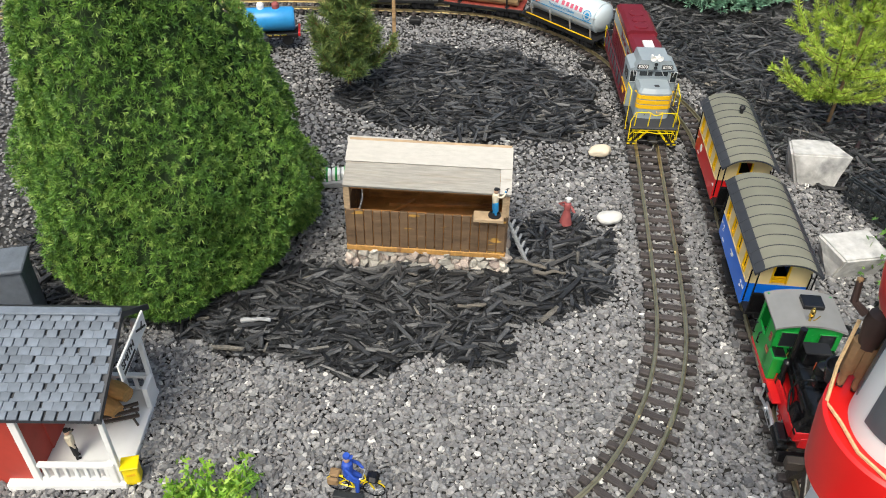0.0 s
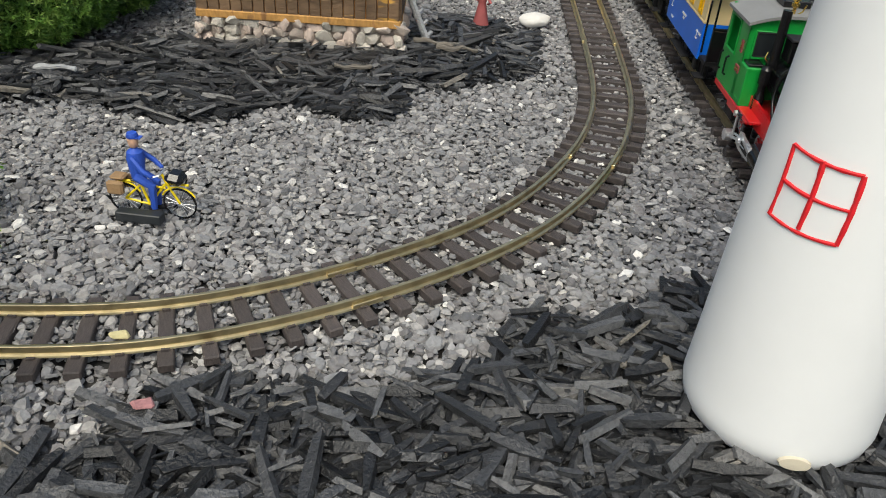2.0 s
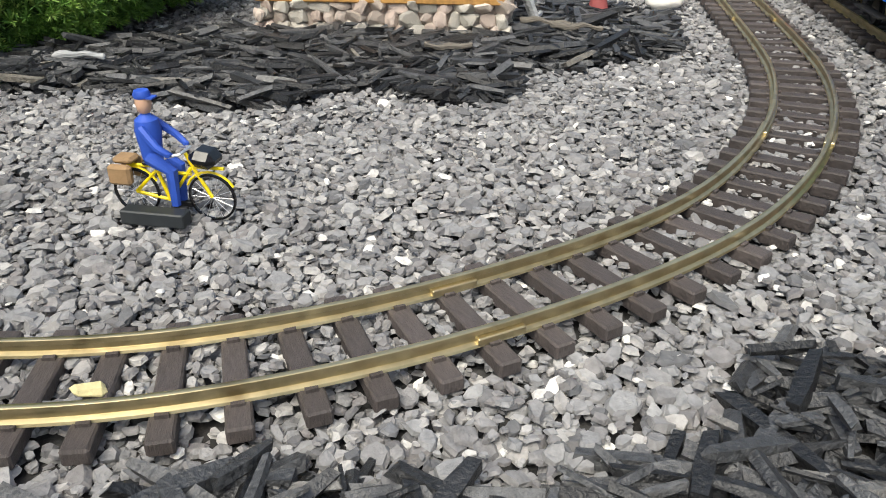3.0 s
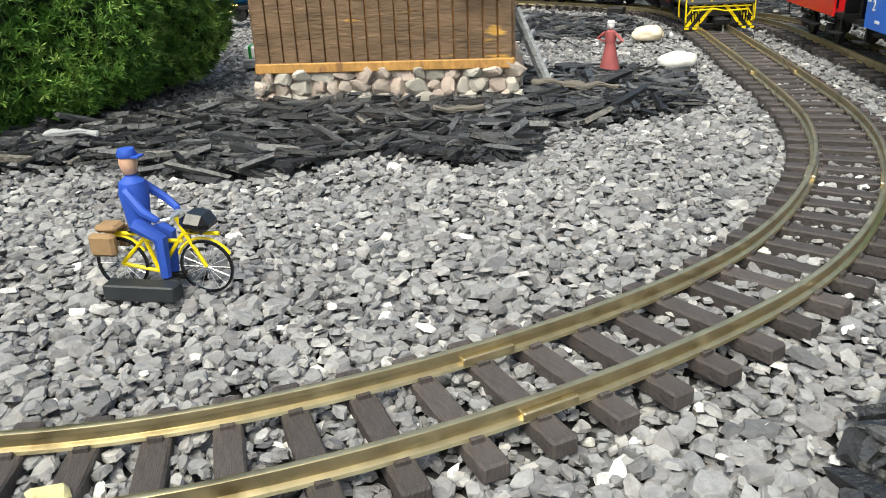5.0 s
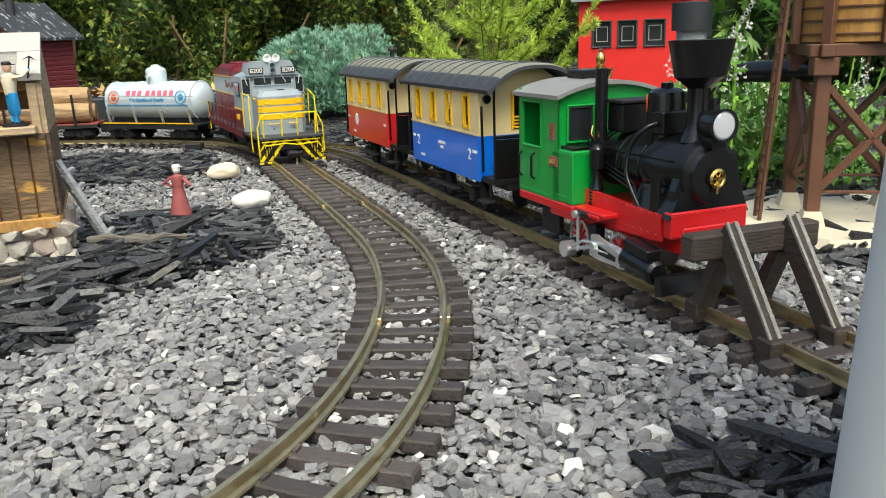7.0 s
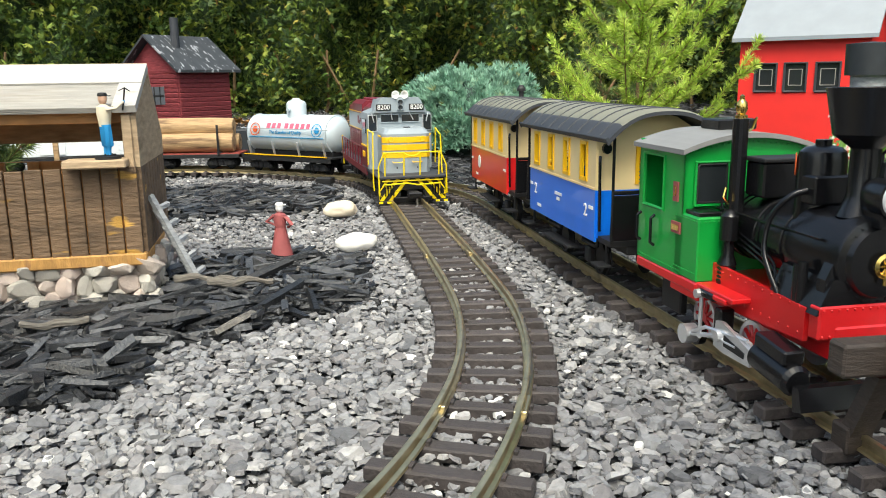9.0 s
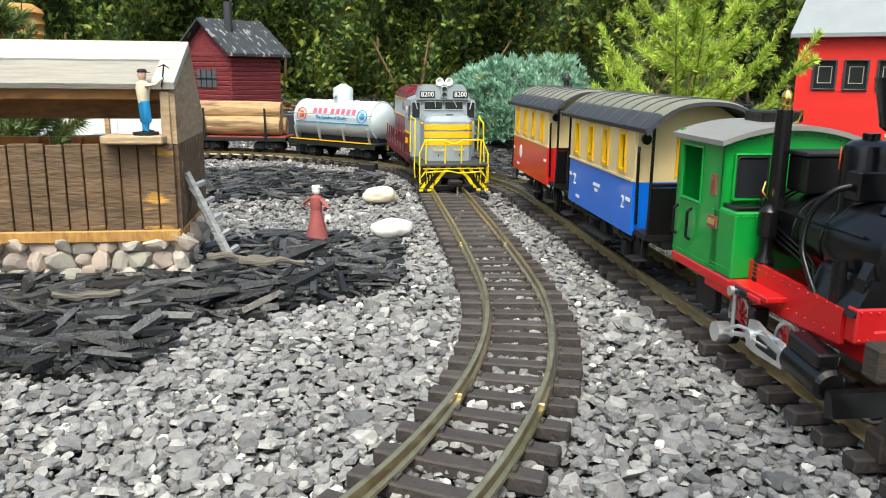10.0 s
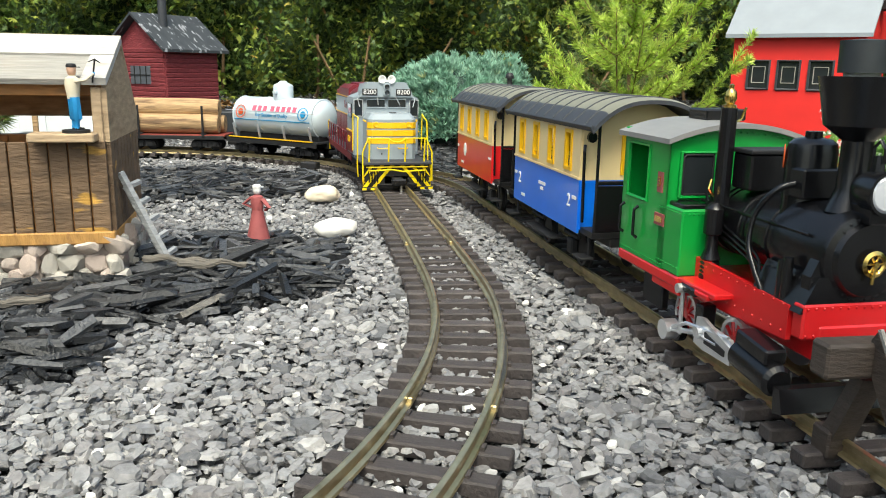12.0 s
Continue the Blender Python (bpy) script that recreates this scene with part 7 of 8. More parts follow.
bm = bx((0.032, -0.002, 0), (0.034, 0.0008, 0.003), 0, Euler((0, 0.5, 0)).to_matrix().to_4x4())
box(bm, (0.036, -0.002, 0.002), (0.012, 0.0008, 0.003), 0, Euler((0, -0.9, 0)).to_matrix().to_4x4())
part("sign_emblem", bm, "textblack", sg)
for k, (x, y, a) in enumerate(((-0.060, 0.118, 60), (-0.052, 0.140, 65))):
    b_ = part("barrel", lt([(0, -0.020), (0.0105, -0.020), (0.0135, -0.008), (0.0140, 0.0), (0.0135, 0.008), (0.0105, 0.020), (0, 0.020)], 18), "oak", smooth=True)
    tagged(b_, "small wooden barrel lying on the porch", "barrel", "barrels").matrix_world = hs.matrix_world @ pose(x, y, 0.034 + 0.010 * k, 90, 0, a)
tr = thing("saw_trestle", hs.matrix_world @ pose(-0.045, 0.105, 0.012, 0, 0, 20), "worn brown wooden trestle with loose boards on the porch", "trestle")
for dy in (-0.006, 0.0, 0.006):
    part("board", bx((0.0, dy * 1.6, 0.020), (0.062, 0.006, 0.003), 0.0004, Euler((0, 0, dy * 12)).to_matrix().to_4x4()), "brownwood", tr)
for x in (-0.02, 0.02):
    for y in (-0.008, 0.008):
        part("leg", rd((x, y, 0.019), (x * 1.25, y * 1.5, 0.0), 0.0016, None, 6), "brownwood", tr)
figurine("porch_figurine", hs.matrix_world @ pose(-0.085, 0.045, 0.012, 0, 0, 30), 0.062, "small painted figure in a pale shirt standing on the porch", "blackmatt", "shirt", "skin", "blackmatt",
         [[(0, -0.10, 0.74), (0.02, -0.17, 0.60), (0.05, -0.14, 0.48)], [(0, 0.10, 0.74), (0.08, 0.15, 0.72), (0.12, 0.06, 0.84)]])
yb = thing("yellow_box", pose(-0.443, 0.664, 0.002, 0, 0, 12) @ Matrix.Scale(0.8, 4), "bright yellow plastic box hung at the porch corner", "box")
part("body", bx((0, 0, 0.026), (0.026, 0.024, 0.040), 0.002), "brightyellow", yb)
part("slot", bx((0.0, -0.0122, 0.030), (0.014, 0.001, 0.006)), "yellow", yb)
part("lid", bx((0, 0, 0.0475), (0.030, 0.028, 0.003), 0.001), "brightyellow", yb)
part("foot", bx((0, 0, 0.003), (0.018, 0.016, 0.008)), "brightyellow", yb)
gh = thing("stone_chimney", pose(-0.715, 0.97, 0, 0, 0, 12), "grey brick chimney of a toy building under the conifer", "chimney")
part("brick_shaft", bx((0, 0, 0.065), (0.065, 0.055, 0.13), 0.002), "slate", gh)
part("cap", bx((0, 0, 0.134), (0.075, 0.064, 0.008), 0.002), "slate", gh)

# ---- cyclist figure and bicycle ----
bk = thing("bicycle", pose(-0.137, 0.646, 0.003, 0, 0, -10) @ Matrix.Scale(0.84, 4), "yellow toy bicycle with bags propped on a black block", "bicycle")
for x in (-0.030, 0.030):
    w = part("wheel", lt([(0.0168, -0.0009), (0.0184, -0.0009), (0.0184, 0.0009), (0.0168, 0.0009), (0.0168, -0.0009)], 28, pose(x, 0, 0.0185, 90)), "black", bk, smooth=True)
    sp = bmesh.new()
    for k in range(8):
        a = math.pi * k / 8
        rod(sp, (x - 0.0165 * math.cos(a), 0, 0.0185 - 0.0165 * math.sin(a)), (x + 0.0165 * math.cos(a), 0, 0.0185 + 0.0165 * math.sin(a)), 0.00018, None, 4)
    part("spokes", sp, "steel", w)
    part("mudguard", tb([(x + 0.0200 * math.cos(a), 0, 0.0185 + 0.0200 * math.sin(a)) for a in np.linspace(0.5, 2.7, 9)], 0.0010, 5), "brightyellow", bk)
for p in ([(-0.030, 0, 0.0185), (-0.004, 0, 0.014), (0.016, 0, 0.040), (0.022, 0, 0.044)], [(-0.004, 0, 0.014), (-0.012, 0, 0.042)], [(-0.030, 0, 0.0185), (-0.012, 0, 0.036), (0.016, 0, 0.036)], [(0.030, 0, 0.0185), (0.018, 0, 0.042), (0.014, 0, 0.052)], [(-0.034, 0, 0.040), (-0.012, 0, 0.040)], [(0.020, 0, 0.042), (0.042, 0, 0.042)]):
    part("frame_tube", tb(p, 0.0014, 6), "brightyellow", bk)
part("handlebar", tb([(0.004, -0.012, 0.052), (0.014, -0.008, 0.054), (0.014, 0.008, 0.054), (0.004, 0.012, 0.052)], 0.0011, 6), "steel", bk)
part("front_bag", bx((0.029, 0, 0.050), (0.020, 0.022, 0.013), 0.005, Euler((0, 0.15, 0)).to_matrix().to_4x4()), "black", bk, "black front bag")
for s in (-1, 1):
    part("pannier", bx((-0.035, s * 0.009, 0.035), (0.018, 0.007, 0.015), 0.002), "canvas", bk, "tan canvas pannier")
part("rear_parcel", bx((-0.034, 0, 0.0445), (0.016, 0.014, 0.005), 0.002), "canvas", bk)
part("saddle", bx((-0.013, 0, 0.043), (0.014, 0.009, 0.003), 0.001), "black", bk)
figurine("cyclist_figurine", bk.matrix_world @ pose(-0.012, 0, 0.001), 0.096, "small painted cyclist in a blue uniform sitting on the bicycle", "uniform", "uniform", "skin", "uniform",
         [[(0, -0.10, 0.74), (0.13, -0.15, 0.62), (0.20, -0.13, 0.56)], [(0, 0.10, 0.74), (0.13, 0.15, 0.62), (0.22, 0.12, 0.56)]], sit=True)
ob = part("support_block", bx((0, 0, 0.006), (0.050, 0.013, 0.011), 0.001), "crate")
tagged(ob, "black plastic block under the toy bicycle", "block").matrix_world = bk.matrix_world @ pose(-0.010, -0.014, 0.0)

# ---- water tower beside the siding ----
wt = thing("water_tower", pose(0.809, 0.812, 0.0, 0, 0, -38) @ Matrix.Diagonal((1, 1, 0.90, 1)), "brown toy water tower with ladder and black spout", "water tower")
part("base_slab", lt([(0.0, 0.0), (0.125, 0.0), (0.118, 0.012), (0.0, 0.012)], 8, pose(0, 0, 0, 0, 0, 22.5)), "concrete", wt, "pale eight-sided base")
LEG = 0.048
for sx in (-1, 1):
    for sy in (-1, 1):
        part("footing", lt([(0.016, 0.012), (0.011, 0.028), (0, 0.028)], 4, pose(sx * LEG, sy * LEG, 0, 0, 0, 45)), "concrete", wt)
        part("leg", bx((sx * LEG, sy * LEG, 0.110), (0.013, 0.013, 0.176), 0.001), "towerbrown", wt)
        part("joint_plate", bx((sx * LEG, sy * LEG, 0.180), (0.022, 0.022, 0.018), 0.001), "towerbrown", wt)
for k in range(4):
    a = k * 90
    mm = Matrix.Rotation(radians(a), 4, "Z")
    for p, q in (((-LEG, LEG, 0.045), (LEG, LEG, 0.165)), ((LEG, LEG, 0.045), (-LEG, LEG, 0.165))):
        part("cross_brace", rd(mm @ Vector(p), mm @ Vector(q), 0.0042, None, 6), "towerbrown", wt)
    part("tie_rod", rd(mm @ Vector((-LEG, LEG, 0.048)), mm @ Vector((LEG, LEG, 0.048)), 0.0018, None, 6), "towerbrown", wt)
    part("top_beam", bx(mm @ Vector((0, LEG, 0.196)), (0.125, 0.013, 0.013), 0.001, mm), "towerbrown", wt)
tank = part("tank", lt([(0.0, 0.204), (0.060, 0.204), (0.060, 0.330), (0.0, 0.330)], 40), "towerwood", wt, "amber wooden tank", smooth=True)
for k in range(9):
    part("hoop", lt([(0.0602, -0.0012), (0.0618, -0.0008), (0.0618, 0.0008), (0.0602, 0.0012)], 40, pose(0, 0, 0.212 + k * 0.0135)), "towerbrown", tank)
for k in range(8):
    a = 2 * math.pi * k / 8
    part("stave_post", bx((0.064 * math.cos(a), 0.064 * math.sin(a), 0.267), (0.008, 0.010, 0.13), 0.0006, Euler((0, 0, a)).to_matrix().to_4x4()), "towerbrown", tank)
part("roof", lt([(0.074, 0.330), (0.074, 0.334), (0.0, 0.380)], 32), "roofedge", wt)
for s in (-1, 1):
    part("ladder_rail", rd((-0.092 + s * 0.0, -0.020 + s * 0.011, 0.012), (-0.075, -0.020 + s * 0.011, 0.330), 0.0022, None, 6), "towerbrown", wt)
for k in range(19):
    f = k / 19
    part("ladder_rung", rd((-0.0915 + 0.0165 * f, -0.031, 0.02 + 0.3 * f), (-0.0915 + 0.0165 * f, -0.009, 0.02 + 0.3 * f), 0.0013, None, 5), "towerbrown", wt)
sp = part("spout", tb([(-0.020, 0.030, 0.172), (-0.065, 0.066, 0.170), (-0.128, 0.118, 0.166)], [0.0145, 0.0135, 0.0115], 20), "black", wt, "black water spout", smooth=True)
links = bmesh.new()
for k in range(40):
    f = k / 39
    c = Vector((-0.132, 0.122, 0.168)).lerp(Vector((-0.060, 0.050, 0.335)), f) + Vector((0, 0, -0.012 * math.sin(math.pi * f)))
    lathe(links, [(0.0022, -0.0006), (0.0034, 0), (0.0022, 0.0006), (0.0018, 0), (0.0022, -0.0006)], 8, Matrix.Translation(c) @ pose(0, 0, 0, 90 * (k % 2), 40, -45))
part("spout_chain", links, "chain", wt, "pale link chain", smooth=True)

# ---- red barn ----
bn = thing("barn", pose(1.275, 1.895, 0.0, 0, 0, -52), "bright red toy barn with a grey roof and small black windows", "barn")
BW, BD, BH = 0.255, 0.30, 0.284
part("front_wall", pn(0, BW, 0, BH, [(0.034, 0.078, 0.163, 0.222), (0.094, 0.138, 0.163, 0.222), (0.156, 0.202, 0.163, 0.222)], "y", 0, 0.005), "barnred", bn)
part("back_wall", bx((BW / 2, BD, BH / 2), (BW, 0.005, BH)), "barnred", bn)
for x in (0.0025, BW - 0.0025):
    part("gable_wall", sl([(0.005, 0), (BD - 0.003, 0), (BD - 0.003, BH), (BD / 2, BH + 0.135), (0.005, BH)], "x", x - 0.0025, x + 0.0025), "barnred", bn)
for x0, x1 in ((0.034, 0.078), (0.094, 0.138), (0.156, 0.202)):
    w = part("window", bx(((x0 + x1) / 2, 0.004, 0.1925), (x1 - x0, 0.004, 0.059)), "glass", bn, "small black window")
    part("window_frame", tb([(x0, -0.001, 0.163), (x1, -0.001, 0.163), (x1, -0.001, 0.222), (x0, -0.001, 0.222), (x0, -0.001, 0.163)], 0.003, 5), "roofedge", w)
    part("pane_line", tb([(x0 + 0.009, 0.0015, 0.176), (x1 - 0.009, 0.0015, 0.176), (x1 - 0.009, 0.0015, 0.209), (x0 + 0.009, 0.0015, 0.209), (x0 + 0.009, 0.0015, 0.176)], 0.0012, 5), "weathered", w)
for y0, y1 in ((-0.018, BD / 2), (BD + 0.018, BD / 2)):
    z0 = BH - 0.016
    part("roof_sheet", sl([(y0, z0), (y1, BH + 0.138), (y1, BH + 0.146), (y0, z0 + 0.008)], "x", -0.014, BW + 0.014), "barnroof", bn)
part("hoist", bx((BW + 0.010, BD / 2, BH + 0.055), (0.03, 0.045, 0.022), 0.002), "blackmatt", bn)
part("barn_door", bx((BW + 0.003, BD / 2, 0.09), (0.008, 0.11, 0.18), 0.001), "barnroof", bn)
part("door_hood", bx((BW + 0.010, BD / 2, 0.185), (0.03, 0.13, 0.016), 0.001), "roofedge", bn)
# a dark post lantern in front of the barn
ln_ = thing("garden_light", pose(0.965, 1.205, 0.0) @ Matrix.Diagonal((0.72, 0.72, 1.23, 1)), "black-capped clear garden light on a short stake", "garden lamp")
part("stake", rd((0, 0, 0.0), (0, 0, 0.120), 0.006, None, 10), "blackmatt", ln_)
part("clear_body", lt([(0.028, 0.115), (0.030, 0.160), (0.0, 0.160)], 24), "greywood", ln_, smooth=True)
part("cap", lt([(0.0, 0.160), (0.040, 0.160), (0.041, 0.192), (0.0, 0.194)], 28), "crate", ln_, smooth=True)

# ---- dark red shed by the hedge ----
sd = thing("brick_shed", pose(0.080, 2.70, 0.016, 0, 0, 42) @ Matrix.Scale(1.09, 4), "dark red rough-clad toy shed with worn black roof and stovepipe", "toy shed")
SW, SD_, SH = 0.170, 0.19, 0.205
part("right_wall", bx((SW / 2, 0.003, SH / 2), (SW, 0.006, SH)), "shedred", sd)
part("back_wall", bx((SW / 2, SD_, SH / 2), (SW, 0.006, SH)), "shedred", sd)
for x in (0.003, SW - 0.003):
    part("gable_wall", sl([(0.006, 0), (SD_ - 0.003, 0), (SD_ - 0.003, SH), (SD_ / 2, SH + 0.072), (0.006, SH)], "x", x - 0.003, x + 0.003), "shedred", sd)
for k in range(17):
    zz = 0.006 + k * 0.0118
    wv = rr_.uniform(-0.25, 0.25)
    part("siding_board", bx((SW / 2, -0.0012, zz), (SW - 0.002, 0.0035, 0.0105), 0.0012, Euler((0.16, wv * 0.03, 0)).to_matrix().to_4x4()), "shedred", sd)
    part("siding_board", bx((-0.0012, SD_ / 2, zz), (0.0035, SD_ - 0.006, 0.0105), 0.0012, Euler((wv * 0.03, -0.16, 0)).to_matrix().to_4x4()), "shedred", sd)
wn = part("window", bx((-0.003, SD_ / 2 - 0.005, 0.135), (0.004, 0.075, 0.045), 0.0006), "windowgrey", sd)
for k in range(3):
    part("glazing_bar", bx((-0.0055, SD_ / 2 - 0.028 + k * 0.022, 0.135), (0.002, 0.0025, 0.045)), "textblack", wn)
part("glazing_bar", bx((-0.0055, SD_ / 2 - 0.005, 0.135), (0.002, 0.075, 0.0025)), "textblack", wn)
for y0, y1 in ((-0.022, SD_ / 2), (SD_ + 0.022, SD_ / 2)):
    part("roof_sheet", sl([(y0, SH - 0.013), (y1, SH + 0.076), (y1, SH + 0.083), (y0, SH - 0.006)], "x", -0.022, SW + 0.022), "shedroof", sd)
part("stovepipe", rd((0.05, 0.06, SH + 0.03), (0.05, 0.06, SH + 0.125), 0.011, None, 14), "roofedge", sd)
part("stoop", bx((SW / 2 + 0.02, -0.03, 0.0), (0.22, 0.05, 0.018), 0.001), "blackmatt", sd)

# ringed terracotta pot seen over the shed roof
pt = [(0.0, 0.0)]
for k in range(9):
    pt += [(0.045, 0.006 + k * 0.02), (0.050, 0.012 + k * 0.02), (0.045, 0.020 + k * 0.02)]
ob = part("ringed_pot", lt(pt + [(0.03, 0.19), (0.0, 0.19)], 28), "pot", smooth=True)
tagged(ob, "tall ringed terracotta pot by the hedge", "pot").matrix_world = pose(-0.44, 2.66, 0.10) @ Matrix.Scale(1.3, 4)
ob = part("pot_stand", bx((0, 0, 0.035), (0.12, 0.12, 0.07), 0.004), "rock")
tagged(ob, "grey stone block under the terracotta pot", "stone block").matrix_world = pose(-0.44, 2.66, 0.0) @ Matrix.Diagonal((1.2, 1.2, 1.45, 1))
# dark plastic lattice crate
lt_ = thing("lattice_crate", pose(0.890, 1.310, 0.010, 0, 0, 24), "dark slatted plastic crate lying on the bark", "crate")
for k in range(7):
    part("slat", bx((-0.06 + k * 0.02, 0, 0.055), (0.004, 0.14, 0.004)), "crate", lt_)
    part("slat", bx((-0.0685, -0.06 + k * 0.02, 0.03), (0.003, 0.004, 0.055)), "crate", lt_)
for k in range(4):
    part("slat", bx((0, -0.068 + k * 0.045, 0.052), (0.14, 0.005, 0.004)), "crate", lt_)
    part("slat", bx((-0.067, 0, 0.008 + k * 0.015), (0.003, 0.14, 0.004)), "crate", lt_)
# green parcel bench by the shed
pb = thing("green_parcels", pose(-0.238, 1.39, 0.004, 0, 0, 5), "pale parcels tied with green string on a low dark sledge", "parcels")
part("sledge", bx((0, 0, 0.010), (0.060, 0.040, 0.012), 0.001), "greywood", pb)
for k in range(3):
    p_ = part("parcel", bx((-0.02 + k * 0.019, 0.002 * k, 0.024), (0.017, 0.028, 0.016), 0.002), "white", pb)
    part("string", bx((-0.02 + k * 0.019, 0.002 * k, 0.0245), (0.004, 0.0288, 0.0166)), "green", p_)


# ---- plants ----
def tufts(n, blades, spread, length, width, flat, r):
    """Template tufts: narrow blades that fan out from one point about the local x axis."""
    out = []
    for _ in range(n):
        v = [(0.0, 0.0, 0.0)]
        for k in range(blades):
            if flat:
                a, e = (k / (blades - 1) - 0.5) * 2 * spread + r.normal(0, 0.08), r.normal(0, 0.12)
            else:
                q = spread * math.sqrt(r.uniform(0.02, 1))
                t = r.uniform(0, 2 * math.pi)
                a, e = q * math.cos(t), q * math.sin(t)
            d = np.array([math.cos(a) * math.cos(e), math.sin(a) * math.cos(e), math.sin(e)])
            s = np.cross(d, r.normal(0, 1, 3))
            s /= np.linalg.norm(s)
            if flat:
                s = np.array([-math.sin(a), math.cos(a), 0.0])
            L = length * r.uniform(0.7, 1.1)
            v += [tuple(d * L * 0.5 + s * width / 2), tuple(d * L), tuple(d * L * 0.5 - s * width / 2)]
        out.append(np.array(v))
    f = [(0, 1 + 3 * k, 2 + 3 * k, 3 + 3 * k) for k in range(blades)]
    return out, f


def plant(name, m, label, category="conifer"):
    return thing(name, m, label, category)


# dwarf spruce: a dense cone of needle rosettes
ds = plant("dwarf_spruce", pose(-0.485, 1.190, 0) @ Matrix(((1, 0, -0.17, 0), (0, 1, 0, 0), (0, 0, 1, 0), (0, 0, 0, 1))), "dense bright green dwarf spruce, a broad cone beside the shed")
part("trunk", tb([(0, 0, 0), (0.005, 0, 0.3), (0, 0, 0.75)], [0.022, 0.015, 0.004], 8), "trunk", ds)


def spruce_r(z):
    return np.interp(z, [0.0, 0.03, 0.10, 0.22, 0.5, 0.75, 0.86], [0.185, 0.215, 0.230, 0.224, 0.138, 0.055, 0.0])


def spruce_lump(a, z):
    return 1 + 0.10 * np.sin(3 * a + 9 * z) * np.sin(11 * z + 1) + 0.05 * np.sin(7 * a - 15 * z) + 0.035 * np.sin(13 * a + 31 * z)


# solid filler cone added inside; its near-black green stands in for inner shade
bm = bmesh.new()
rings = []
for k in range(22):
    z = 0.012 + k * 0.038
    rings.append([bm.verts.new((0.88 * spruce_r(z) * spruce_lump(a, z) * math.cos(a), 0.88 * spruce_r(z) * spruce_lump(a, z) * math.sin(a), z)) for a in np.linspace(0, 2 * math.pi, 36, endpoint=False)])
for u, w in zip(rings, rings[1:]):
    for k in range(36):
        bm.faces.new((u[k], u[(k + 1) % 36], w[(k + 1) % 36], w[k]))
# shared by the spruce and hedge fillers: shade painted as a dark green
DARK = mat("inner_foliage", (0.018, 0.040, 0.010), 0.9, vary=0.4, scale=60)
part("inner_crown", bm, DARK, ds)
TV, TF = tufts(10, 18, 1.3, 1.0, 0.13, False, rng)
n = 30000
z = 0.86 * rng.random(n) ** 1.45
a = rng.uniform(0, 2 * np.pi, n)
keep = rng.random(n) < spruce_r(z) / 0.232 + 0.1
z, a = z[keep], a[keep]
rad = spruce_r(z) * spruce_lump(a, z) * rng.uniform(0.91, 1.02, len(z))
loc = np.stack([rad * np.cos(a), rad * np.sin(a), z + 0.008], 1)
d = np.stack([np.cos(a), np.sin(a), 0.45 + rng.normal(0, 0.25, len(z))], 1) + rng.normal(0, 0.28, (len(z), 3))
sz = rng.uniform(0.0075, 0.0125, len(z))
crown = scatter("crown", TV, TF, loc, aim(d, rng.uniform(0, 6.28, len(z))), np.stack([sz] * 3, 1), "spruce", "", "", "", ds)
crown["kind"] = "stuff"


def branchy(name, m, label, h, tiers, material, droop, needle, seed, dens=1.0, trunk_r=0.006, reach=0.42):
    """A young conifer: a stem, tiers of shoots and needles set along every shoot."""
    r = np.random.default_rng(seed)
    t = plant(name, m, label)
    part("trunk", tb([(0, 0, 0), (0.004, 0.002, h * 0.4), (0, 0, h)], [trunk_r, trunk_r * 0.75, trunk_r * 0.25], 8), "trunk", t)
    shoots = []
    for k in range(tiers):
        f = (k + 0.6) / tiers
        z0 = h * (0.10 + 0.86 * f)
        L = h * reach * (1 - 0.72 * f) * r.uniform(0.85, 1.1)
        nb = 5 if k % 2 == 0 else 4
        a0 = r.uniform(0, 6.28)
        for b in range(nb):
            a = a0 + 2 * math.pi * b / nb + r.normal(0, 0.2)
            up = r.uniform(0.30, 0.85) - droop
            pts = [np.array([0, 0, z0]) + L * s * np.array([math.cos(a), math.sin(a), up * s + 0.25 * s * s]) for s in np.linspace(0, 1, 7)]
            shoots.append(pts)
            for s in (2, 4) if k % 2 else (1, 3, 5):
                for side in (-1, 1):
                    aa = a + side * r.uniform(0.55, 0.8)
                    LL = L * (0.44 - 0.05 * s) * r.uniform(0.8, 1.2)
                    shoots.append([pts[s] + LL * q * np.array([math.cos(aa), math.sin(aa), 0.25 * q + up * 0.4]) for q in np.linspace(0, 1, 5)])
    bm = bmesh.new()
    for p in shoots:
        tube(bm, [tuple(q) for q in p], [trunk_r * 0.32] * (len(p) - 1) + [trunk_r * 0.15], 4)
    part("branch_growth", bm, "trunk", t)
    loc, d = [], []
    for p in shoots:
        p = np.array(p)
        seg = np.diff(p, axis=0)
        Ls = np.linalg.norm(seg, axis=1)
        cnt = max(8, int(Ls.sum() / 0.0022 * dens))
        u = r.uniform(0.05, 1, cnt) * (len(p) - 1)
        i = np.clip(u.astype(int), 0, len(p) - 2)
        loc.append(p[i] + (u - i)[:, None] * seg[i])
        d.append(seg[i] / Ls[i][:, None] * 0.75 + r.normal(0, 0.20, (cnt, 3)))
    loc, d = np.concatenate(loc), np.concatenate(d)
    nv, nf = tufts(8, 6, 1.05, 1.0, 0.075, False, r)
    sz = needle * r.uniform(0.75, 1.15, len(loc))
    scatter("needles", nv, nf, loc, aim(d, r.uniform(0, 6.28, len(loc))), np.stack([sz] * 3, 1), material, "", "", "stuff", t)
    return t


